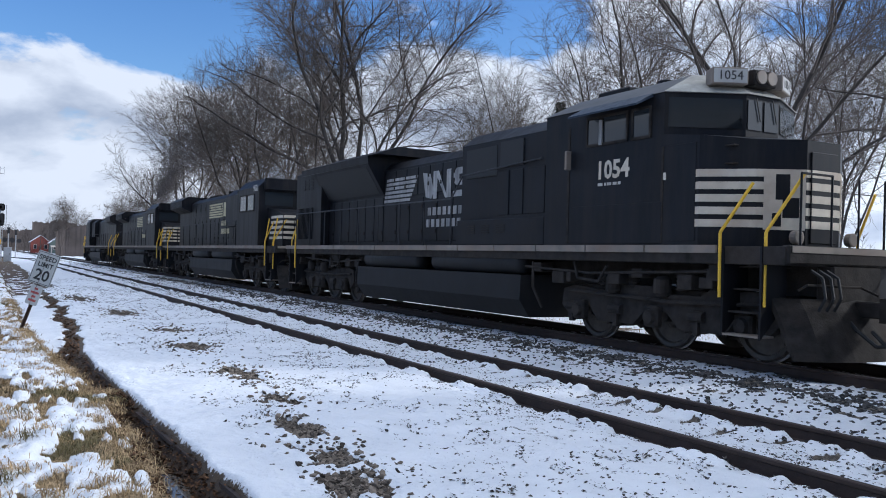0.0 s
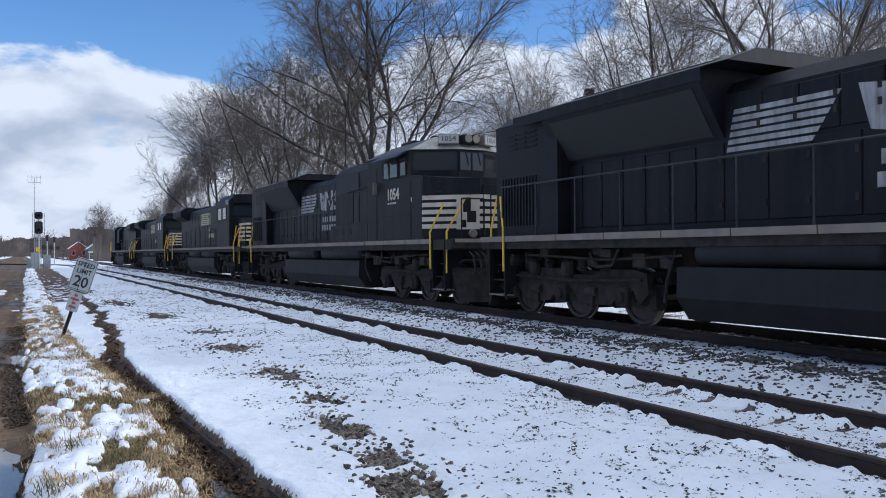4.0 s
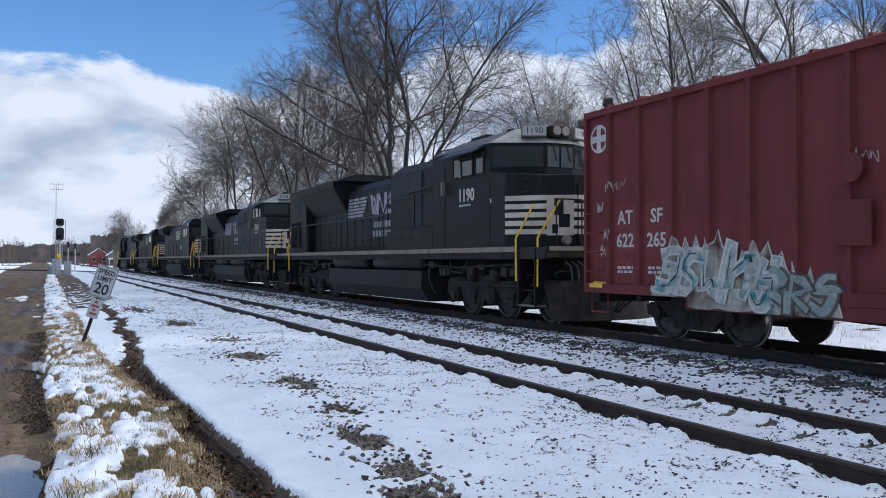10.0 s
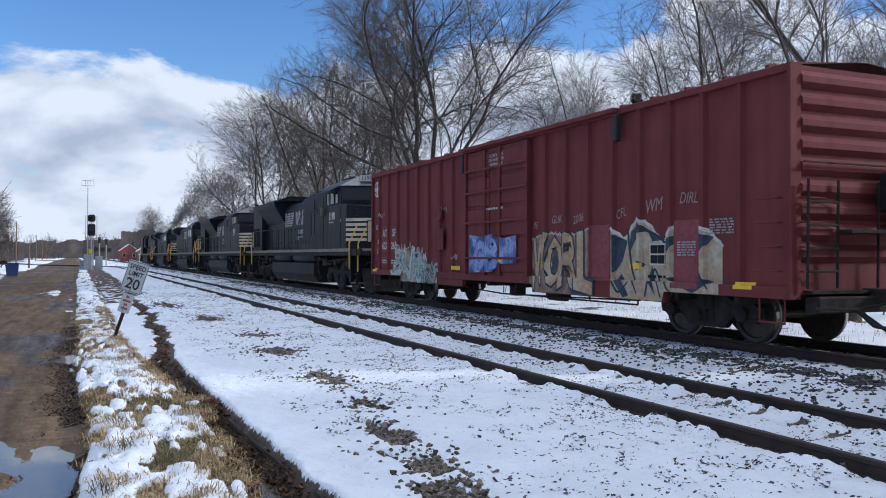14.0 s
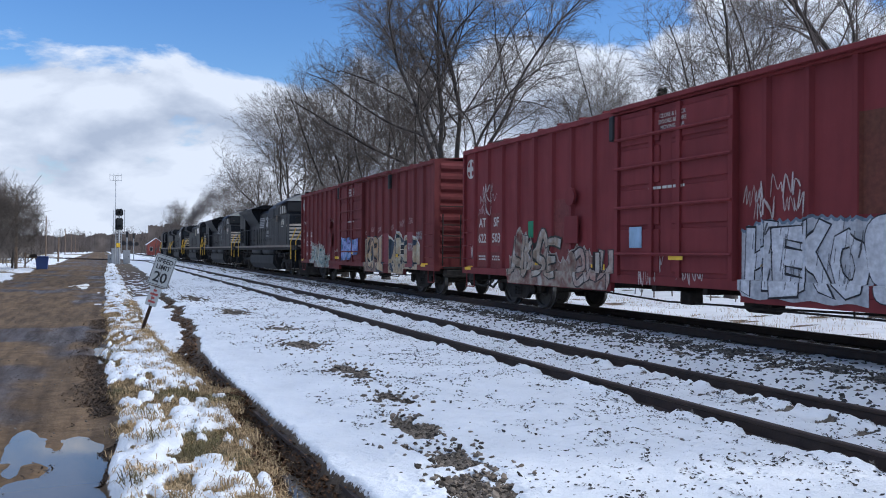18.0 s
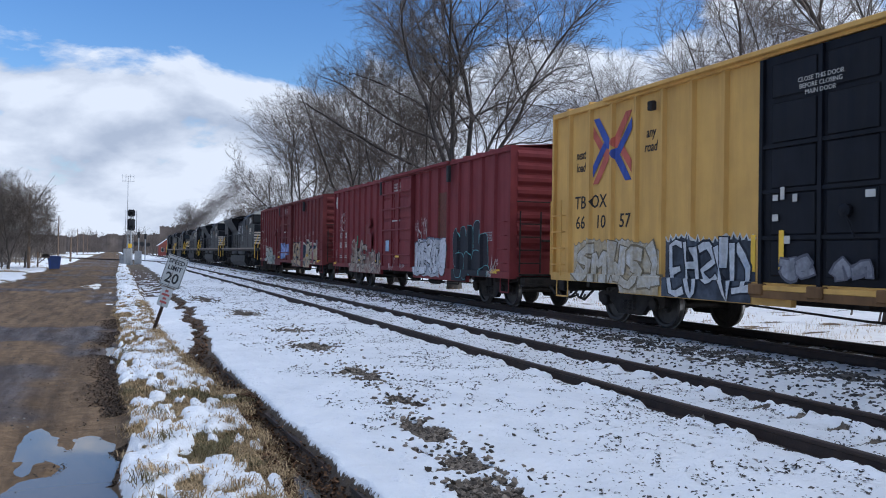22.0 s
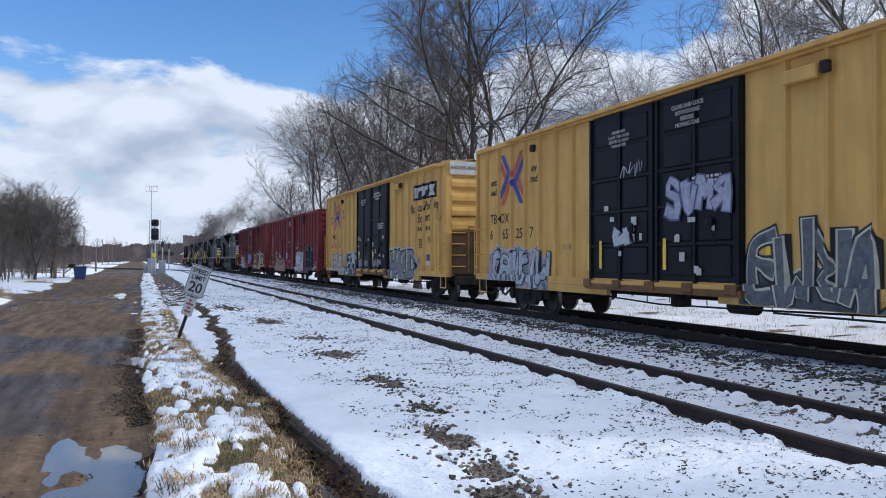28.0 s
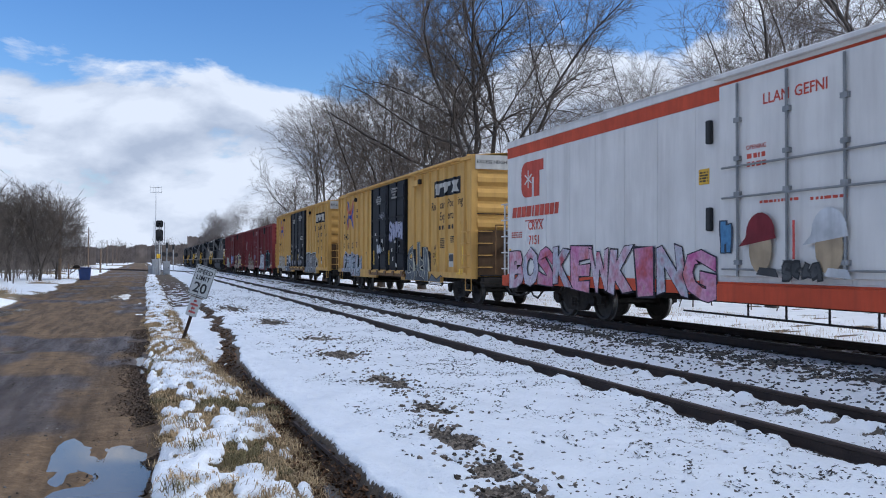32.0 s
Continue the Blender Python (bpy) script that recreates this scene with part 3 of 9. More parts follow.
def rail_mesh(name, x, z, ys, bend, mat_side, mat_top, label):
    prof = [(-0.07, 0), (0.07, 0), (0.07, 0.012), (0.012, 0.035), (0.012, 0.125), (0.036, 0.138), (0.036, 0.165), (0.028, 0.172), (-0.028, 0.172), (-0.036, 0.165), (-0.036, 0.138), (-0.012, 0.125), (-0.012, 0.035), (-0.07, 0.012)]
    verts, faces, n = [], [], len(prof)
    for i, y in enumerate(ys):
        bx = bend(y)
        for px, pz in prof:
            verts.append((x + bx + px, y, z - 0.172 + pz))
        if i:
            for k in range(n):
                faces.append(((i - 1) * n + k, (i - 1) * n + (k + 1) % n, i * n + (k + 1) % n, i * n + k))
    ob = raw(name, verts, faces, mat_side, None, label)
    ob.data.materials.append(mat_top)
    for f in ob.data.polygons:
        if f.index % n in (7,):
            f.material_index = 1
    return tagged(ob, label, "", "", "structure")


def straight(y):
    return 0.0


def spur(y):
    return -max(0.0, y - 118) ** 2 / 150


far_ys = list(np.arange(-30, 118, 4.0)) + list(np.arange(118, 190, 3.0))
for k, s in enumerate((-0.7535, 0.7535)):
    rail_mesh("rail_siding_%d" % (k + 1), SIDE_X + s, 0.0, far_ys, spur, M["rail"], M["rail"], "brown rusty siding rail half sunk in snow")
    rail_mesh("rail_main_%d" % (k + 1), MAIN_X + s, MAIN_Z, list(np.arange(-40, 600, 8.0)), straight, M["rail"], M["railtop"], "dark steel main line rail on snowy ballast")

# ---- the train: x across (near side at -x), y along, z up from the rail top ----
TRAIN, WHEELS = [], []


def wheel_mesh(r, key, cache={}):
    if key not in cache:
        bm = B()
        for s in (-1, 1):
            lathe(bm, [(s * 0.68, r * 0.30), (s * 0.70, r * 0.34), (s * 0.705, r * 0.80), (s * 0.68, r * 0.86), (s * 0.68, r + 0.028), (s * 0.715, r + 0.028), (s * 0.72, r), (s * 0.80, r - 0.004),
                       (s * 0.815, r - 0.03), (s * 0.80, r * 0.84), (s * 0.76, r * 0.80), (s * 0.745, r * 0.36), (s * 0.80, r * 0.28), (s * 0.80, 0.09), (s * 0.98, 0.085)], 28)
        lathe(bm, [(-0.7, 0.09), (-0.6, 0.08), (0.6, 0.08), (0.7, 0.09)], 12)
        me = bpy.data.meshes.new("wheelset")
        bm.to_mesh(me)
        bm.free()
        me.materials.append(M["wheel"])
        me.materials.append(M["tread"])
        for f in me.polygons:
            f.use_smooth = False
            c = f.center
            if abs(math.hypot(c.y, c.z) - r) < 0.012 and 0.715 < abs(c.x) < 0.81:
                f.material_index = 1
        cache[key] = me
    return cache[key]


def wheels(car, ys, r, turned=False):
    for y in ys:
        w = part_of("wheelset", wheel_mesh(r, round(r, 3)), car, pose(0, y, r))
        WHEELS.append((w, r, turned))


def freight_truck(car, y, r=0.47):
    """Cast side frames with a spring nest, bolster, bearing caps and brake beams."""
    for s in (-1, 1):
        bm = B()
        prof = [(-1.18, 0.42), (-1.22, 0.60), (-1.10, 0.66), (-0.70, 0.66), (-0.42, 0.80), (0.42, 0.80), (0.70, 0.66), (1.10, 0.66), (1.22, 0.60), (1.18, 0.42), (1.05, 0.40), (1.0, 0.52), (0.76, 0.52),
                (0.42, 0.22), (-0.42, 0.22), (-0.76, 0.52), (-1.0, 0.52), (-1.05, 0.40)]
        prism(bm, [(a + y, b) for a, b in prof], s * 0.93, s * 1.05, "x")
        f = part("side_frame", bm, M["under"], car)
        bm = B()
        for k in (-0.16, 0, 0.16):
            for h in range(4):
                lathe(bm, [(0.30 + h * 0.075, 0.05), (0.335 + h * 0.075, 0.07), (0.37 + h * 0.075, 0.05)], 8, (s * 1.02, y + k, 0), "z")
        part("spring_nest", bm, M["under"], f)
        for k in (-0.88, 0.88):
            bm = B()
            lathe(bm, [(s * 1.05, 0.13), (s * 1.12, 0.12), (s * 1.13, 0.07)], 12, (0, y + k, r))
            part("bearing_cap", bm, M["under"], f)
    bm = B()
    box(bm, -1.1, 1.1, y - 0.2, y + 0.2, 0.52, 0.78, 0.03)
    for k in (-0.42, 0.42):
        box(bm, -0.75, 0.75, y + k - 0.05, y + k + 0.05, 0.36, 0.46)
    part("bolster", bm, M["under"], car)
    wheels(car, (y - 0.88, y + 0.88), r)


def coupler(car, y, d, z=0.85):
    bm = B()
    box(bm, -0.11, 0.11, min(y, y + d * 0.75), max(y, y + d * 0.75), z - 0.13, z + 0.1, 0.02)
    prism(bm, [(-0.2, y + d * 0.7), (0.16, y + d * 0.7), (0.22, y + d * 0.98), (0.08, y + d * 1.03), (0.02, y + d * 0.88), (-0.12, y + d * 0.9), (-0.2, y + d * 1.0)], z - 0.18, z + 0.16, "z")
    c = part("coupler", bm, M["under"], car)
    bm = B()
    pts = [(-0.32, y, z - 0.1), (-0.36, y + d * 0.25, z - 0.3), (-0.34, y + d * 0.55, z - 0.5), (-0.30, y + d * 0.85, z - 0.45), (-0.27, y + d * 1.05, z - 0.3)]
    pipe(bm, pts, 0.028, 6)
    part("air_hose", bm, M["rubber"], c, "black air hose")


def ladder(car, name, x, y0, y1, zs, mat, r=0.014, out=0.09, axis="y"):
    """Grab irons: each rung is a bar on two short feet."""
    for z in zs:
        bm = B()
        if axis == "y":
            pipe(bm, [(x, y0, z), (x - out, y0, z), (x - out, y1, z), (x, y1, z)], r, 5)
        else:
            pipe(bm, [(y0, x, z), (y0, x + out, z), (y1, x + out, z), (y1, x, z)], r, 5)
        part(name, bm, mat, car)


SPRAY = {}


def spray(color, rough=0.55):
    key = tuple(color)
    if key not in SPRAY:
        SPRAY[key] = material("spray_paint", color, rough, spec=0.2, vary=0.22, scale=3.0, dirt=[c * 0.55 for c in color], dirt_amount=0.5, dirt_scale=2.0, streak=1.0)
    return SPRAY[key]


def flat_shape(outline, x, bm, step=0.0):
    """A closed outline of (y, z) laid on the near side as a thin plate at x."""
    vs = [bm.verts.new((x, p[0], p[1])) for p in outline]
    try:
        bm.faces.new(vs)
    except ValueError:
        pass


def mottled(colors, scale=1.1):
    """Spray paint that fades from colour to colour."""
    key = (tuple(colors), scale)
    if key in SPRAY:
        return SPRAY[key]
    m = bpy.data.materials.new("faded_spray_paint")
    m.use_nodes = True
    nt = m.node_tree
    N, L = nt.nodes.new, nt.links.new
    b = nt.nodes["Principled BSDF"]
    b.inputs["Roughness"].default_value = 0.6
    b.inputs["Specular IOR Level"].default_value = 0.2
    co = N("ShaderNodeTexCoord")
    n = N("ShaderNodeTexNoise")
    n.inputs["Scale"].default_value, n.inputs["Detail"].default_value = scale, 3
    L(co.outputs["Object"], n.inputs["Vector"])
    r = N("ShaderNodeValToRGB")
    while len(r.color_ramp.elements) < len(colors):
        r.color_ramp.elements.new(0.5)
    for k, (e, c) in enumerate(zip(r.color_ramp.elements, colors)):
        e.position, e.color = 0.32 + 0.38 * k / max(len(colors) - 1, 1), (*c, 1)
    L(n.outputs[0], r.inputs[0])
    n2 = N("ShaderNodeTexNoise")
    n2.inputs["Scale"].default_value, n2.inputs["Detail"].default_value = 14, 6
    L(co.outputs["Object"], n2.inputs["Vector"])
    mr = N("ShaderNodeMapRange")
    mr.inputs["From Min"].default_value, mr.inputs["From Max"].default_value, mr.inputs["To Min"].default_value, mr.inputs["To Max"].default_value = 0.3, 0.7, 0.72, 1.08
    L(n2.outputs[0], mr.inputs[0])
    h = N("ShaderNodeHueSaturation")
    L(mr.outputs[0], h.inputs["Value"])
    L(r.outputs[0], h.inputs["Color"])
    L(h.outputs[0], b.inputs["Base Color"])
    SPRAY[key] = m
    return m


# strokes of shapes that resemble letters but are none, in a unit square
STROKES = [[[(0.12, 0.0), (0.2, 1.0), (0.75, 0.75), (0.3, 0.5), (0.85, 0.1)]], [[(0.1, 0.95), (0.2, 0.05), (0.55, 0.45), (0.8, 0.05), (0.9, 1.05)]], [[(0.15, 0.1), (0.5, 1.05), (0.85, 0.05)], [(0.45, 0.45), (0.5, -0.05)]],
           [[(0.85, 0.85), (0.4, 1.0), (0.15, 0.6), (0.8, 0.4), (0.6, 0.0), (0.1, 0.1)]], [[(0.15, 1.05), (0.2, 0.0)], [(0.2, 0.5), (0.8, 0.95), (0.75, 0.05)]], [[(0.1, 0.9), (0.9, 0.95)], [(0.5, 0.9), (0.35, 0.35), (0.7, 0.0)]],
           [[(0.2, 0.0), (0.15, 0.8), (0.5, 1.0), (0.85, 0.75), (0.8, 0.0)], [(0.2, 0.4), (0.8, 0.4)]], [[(0.85, 1.0), (0.2, 0.9), (0.25, 0.1), (0.85, 0.05)], [(0.3, 0.5), (0.7, 0.55)]]]


def flowing(pts, n=4):
    """A smooth line through the points."""
    out = []
    p = [pts[0]] + list(pts) + [pts[-1]]
    for i in range(1, len(p) - 2):
        for k in range(n):
            t = k / n
            out.append(tuple(0.5 * (2 * p[i][c] + (p[i + 1][c] - p[i - 1][c]) * t + (2 * p[i - 1][c] - 5 * p[i][c] + 4 * p[i + 1][c] - p[i + 2][c]) * t * t + (3 * p[i][c] - p[i - 1][c] - 3 * p[i + 1][c] + p[i + 2][c]) * t ** 3) for c in (0, 1)))
    return out + [tuple(pts[-1])]


def ribbon(bm, pts, t, x, swell=0.0, phase=0.0):
    """One unbroken band of paint along a line; it rises a hair along its length, so that it may cross itself."""
    rows, n = [], len(pts)
    for i, p in enumerate(pts):
        q0, q1 = pts[max(i - 1, 0)], pts[min(i + 1, n - 1)]
        u = Vector((q1[0] - q0[0], q1[1] - q0[1]))
        if u.length < 1e-6:
            u = Vector((1, 0))
        u.normalize()
        w = t * (1 + swell * math.sin(phase + 5.2 * i / n))
        ext = u * (t * 0.55 if i == n - 1 else -t * 0.55 if i == 0 else 0)
        xx = x - 0.0016 * i / n
        rows.append((bm.verts.new((xx, p[0] - u.y * w + ext.x, p[1] + u.x * w + ext.y)), bm.verts.new((xx, p[0] + u.y * w + ext.x, p[1] - u.x * w + ext.y))))
    for r0, r1 in zip(rows, rows[1:]):
        bm.faces.new((r0[0], r0[1], r1[1], r1[0]))


def graffiti(car, rng, y0, y1, z0, z1, n, fill, edge, x, accent=None, weight=0.30, halo=None, lean=0.0):
    """A painted piece of n shapes from y0 down to y1, each an outline with its fading fill, glow and shine."""
    w = (y0 - y1) / n
    mat = mottled(tuple(tuple(c) for c in fill), 3.0)
    for i in range(n):
        layers = {k: B() for k in ("halo", "edge", "fill", "accent")}
        glyph = STROKES[rng.randrange(len(STROKES))]
        flip, over = rng.random() < 0.4, rng.random() < 0.5
        h = (z1 - z0) * rng.uniform(0.78, 1.0)
        zb = z0 + (z1 - z0 - h) * rng.random()
        t = (0.13 + weight * 0.17) * min(w, h)
        ww = w * 1.28 - 1.6 * t
        sharp = rng.random() < 0.65
        for j, line in enumerate(glyph):
            pts = []
            for gx, gz in line:
                gx, gz = 1 - gx if flip else gx, 1 - gz if over else gz
                pts.append((y0 - w * i - t * 0.8 - ww * gx - lean * (gz - 0.5) * h + rng.uniform(-0.13, 0.13) * w, zb + t + (h - 2 * t) * gz + rng.uniform(-0.10, 0.10) * h))
            pts = flowing(pts, 2 if sharp else 5)
            d, ph = 0.0018 * j + 0.013 * (i % 2), rng.uniform(0, 6)
            if halo is not None:
                ribbon(layers["halo"], pts, t + 0.085, x - 0.002 - d * 0.3, 0.25, ph)
            ribbon(layers["edge"], pts, t + 0.038, x - 0.005 - d, 0.25, ph)
            ribbon(layers["fill"], pts, t, x - 0.0085 - d, 0.25, ph)
            if accent is not None:
                ribbon(layers["accent"], [(p[0] + t * 0.35, p[1] + t * 0.30) for p in pts[len(pts) // 6: len(pts) * 4 // 6]], t * 0.16, x - 0.0125 - d)
        g = part("painted_letter", layers["edge"], spray(edge), car)
        part("letter_fill", layers["fill"], mat, g)
        for k, m in (("halo", halo), ("accent", accent)):
            if m is not None:
                part("letter_" + k, layers[k], spray(m), g)
            else:
                layers[k].free()


def outline_of(text, bold):
    cu = bpy.data.curves.new("glyph", "FONT")
    cu.body, cu.size, cu.offset, cu.resolution_u = text, 1.0, bold, 2
    tmp = bpy.data.objects.new("glyph", cu)
    me = bpy.data.meshes.new_from_object(tmp)
    bpy.data.objects.remove(tmp)
    bpy.data.curves.remove(cu)
    return me


def lettered_piece(car, rng, text, y0, y1, z0, z1, fill, edge, x, halo=None, bold=0.045, rim=0.03, accent=None, lap=1.22, swing=0.10):
    """Fat sprayed letters that lean and crowd each other: glow, outline, fading fill and a shine."""
    w = (y0 - y1) / len(text)
    palettes = fill if isinstance(fill[0][0], tuple) else (fill,)
    for i, ch in enumerate(text):
        mat = mottled(palettes[i % len(palettes)], 2.2)
        ref = outline_of(ch, bold)
        us, vs = [v.co.x for v in ref.vertices], [v.co.y for v in ref.vertices]
        u0, u1, v0, v1 = min(us), max(us), min(vs), max(vs)
        lean = rng.uniform(-swing, swing)
        ww = w * lap * rng.uniform(0.92, 1.06) * min(1.0, 0.42 + 0.9 * (u1 - u0) / (v1 - v0))
        hh = (z1 - z0) * rng.uniform(0.86, 1.0)
        zb = z0 + (z1 - z0 - hh) * rng.random()
        cy = y0 - w * (i + 0.5)
        g = None
        for k, (name, b, m, d) in enumerate((("letter_halo", bold + rim * 2.2, halo, 0.002), ("painted_letter", bold + rim, edge, 0.005), ("letter_fill", bold, None, 0.0085))):
            if name == "letter_halo" and halo is None:
                continue
            me = outline_of(ch, b)
            for v in me.vertices:
                a, c = (v.co.x - (u0 + u1) / 2) / (u1 - u0), (v.co.y - v0) / (v1 - v0)
                a = a * (1 + 0.22 * (c - 0.5) * math.sin(i * 2.1)) + lean * (c - 0.5)
                v.co = (x - d - 0.0045 * (i % 2), cy - a * ww, zb + hh * (c + 0.06 * math.sin(5 * a + i)))
            me.materials.clear()
            me.materials.append(mat if m is None else spray(m))
            ob = new(name, me)
            ob.parent = g or car
            if name == "painted_letter":
                for c in list(car.children):
                    if c.name.startswith("letter_halo"):
                        c.parent = ob
                g = ob
        bpy.data.meshes.remove(ref)
        if accent is not None:
            bm = B()
            ribbon(bm, flowing([(cy + ww * 0.36, zb + hh * 0.62), (cy + ww * 0.34, zb + hh * 0.88), (cy + ww * 0.05, zb + hh * 0.97)], 4), 0.018, x - 0.0135 - 0.0045 * (i % 2))
            part("letter_accent", bm, spray(accent), g)


def painted_ground(car, rng, y0, y1, z0, crest, fill, rim, x, jag=0.0, t=0.02):
    """The sprayed ground of a piece: crest gives its top line from y0 to y1, jag breaks it into spikes."""
    n = 46
    top = []
    for k in range(n + 1):
        f = k / n
        q = f * (len(crest) - 1)
        i = min(int(q), len(crest) - 2)
        z = crest[i] + (crest[i + 1] - crest[i]) * (q - i)
        top.append((y0 + (y1 - y0) * f, z + jag * ((k % 3 == 0) - 0.4) * rng.uniform(0.4, 1.3)))
    bm = B()
    for (ya, za), (yb, zb) in zip(top, top[1:]):
        flat_shape([(ya, z0 + 0.02 * math.sin(9 * ya)), (yb, z0 + 0.02 * math.sin(9 * yb)), (yb, zb), (ya, za)], x - 0.0008, bm)
    bmesh.ops.remove_doubles(bm, verts=bm.verts[:], dist=0.0005)
    g = part("painted_ground", bm, mottled(fill, 2.0), car)
    bm = B()
    ribbon(bm, top, t, x - 0.0022)
    part("painted_rim", bm, spray(rim), g)
    return g


def tag_words(car, text, size, color, y, z, x, shear=0.15, bold=0.002, turn=0):
    words("painted_scrawl", text, size, spray(color), car, side(y, z, x) @ pose(0, 0, 0, 0, 0, turn), 0.002, shear=shear, squeeze=0.8, bold=bold)


def drape(car, ribs, rib_w, wall=1.52, depth=0.075, door=(9, -9), floor=0.86):
    """Lays paint, plates and lettering of the near side on the wall and over its ribs."""
    kinds = ("painted", "letter", "stencil", "paint_patch", "emblem", "ribbon", "data_plate", "logo", "reflector", "label_plate", "sticker")

    def under(ob, m):
        for c in list(ob.children):
            mc = m @ c.matrix_basis
            if c.type == "MESH" and c.name.startswith(kinds):
                lay(c, mc)
            under(c, mc)

    def lay(ob, m):
        bm = B()
        bm.from_mesh(ob.data)
        bm.transform(m)
        bmesh.ops.triangulate(bm, faces=bm.faces[:])
        xs = [v.co.x for v in bm.verts]
        ys = [v.co.y for v in bm.verts]
        mid = (min(ys) + max(ys)) / 2
        if not xs or max(xs) > -1.45 or (door[1] - 0.1 < mid < door[0] + 0.1):
            bm.free()
            return
        level = -1.532 if min(xs) > -1.56 else -1.605 if min(xs) > -1.64 else -1.671
        lift = 0.010 if ob.name.startswith("painted_scrawl") else 0.0
        for r in ribs:
            for e in (-1.0, -0.55, 0.55, 1.0):
                yy = r + e * rib_w
                if min(ys) < yy < max(ys):
                    bmesh.ops.bisect_plane(bm, geom=bm.verts[:] + bm.edges[:] + bm.faces[:], plane_co=(0, yy, 0), plane_no=(0, 1, 0))
        for zz in (floor + 0.118, floor + 0.126):
            if min(v.co.z for v in bm.verts) < zz < max(v.co.z for v in bm.verts):
                bmesh.ops.bisect_plane(bm, geom=bm.verts[:] + bm.edges[:] + bm.faces[:], plane_co=(0, 0, zz), plane_no=(0, 0, 1))
        for v in bm.verts:
            v.co.z = max(v.co.z, floor - (0.225 if 1.9 < abs(v.co.y) < 6.45 else 0.05))
            d = min(abs(v.co.y - r) for r in ribs)
            f = min(max((rib_w - d) / (rib_w * 0.45), 0.0), 1.0) * depth
            if v.co.z < floor + 0.122:
                f = 0.088
            v.co.x = -wall - f - 0.006 - lift + (v.co.x - level)
        bm.transform(m.inverted())
        bm.to_mesh(ob.data)
        bm.free()

    under(car, Matrix())


def lobes(car, rows, fill, edge, x):
    """Round finger-like shapes in rows: (y, z, half width, half height)."""
    for k, (cy, cz, ry, rz) in enumerate(rows):
        g = None
        for name, mat, grow, d in (("painted_letter", spray(edge), 0.016, 0.003), ("letter_fill", mottled(fill), 0.0, 0.006)):
            bm = B()
            pts = []
            for q in range(28):
                w = q * math.tau / 28
                c, s = math.cos(w), math.sin(w)
                sq = (abs(c) ** 3 + abs(s) ** 3) ** (-1 / 3)
                pts.append((cy - (ry + grow) * c * sq * (1 + 0.08 * math.sin(2.3 * k + 3 * w)), cz + (rz + grow) * s * sq))
            flat_shape(pts, x - d - 0.0035 * (k // 5) - 0.00015 * k, bm)
            ob = part(name, bm, mat, g or car)
            g = g or ob


def scribble(car, rng, y0, z0, w, h, color, x, t=0.02, n=9):
    """A thin hand-drawn tag: one looping line of paint, nothing that can be read."""
    bm = B()
    pts = []
    for k in range(n):
        pts.append((y0 - w * k / n + rng.uniform(-0.05, 0.12) * w, z0 + (h * 0.5 if k % 2 else -h * 0.5) * rng.uniform(0.2, 1.0)))
    ribbon(bm, flowing(pts, 4), t * 0.42, x - 0.003, 0.35, rng.uniform(0, 6))
    part("painted_scrawl", bm, spray(color), car)


def text_bars(car, y0, y1, z, h, mat, x, rows=1, rng=None):
    """Stencilled data too small to read: short bars in rows."""
    bm = B()
    r = rng or random.Random(3)
    for k in range(rows):
        y = y0
        while y > y1:
            w = r.uniform(0.04, 0.13)
            box(bm, x - 0.004, x, max(y - w, y1), y, z - k * h * 1.7, z - k * h * 1.7 + h)
            y -= w + r.uniform(0.02, 0.05)
    part("stencil", bm, mat, car)


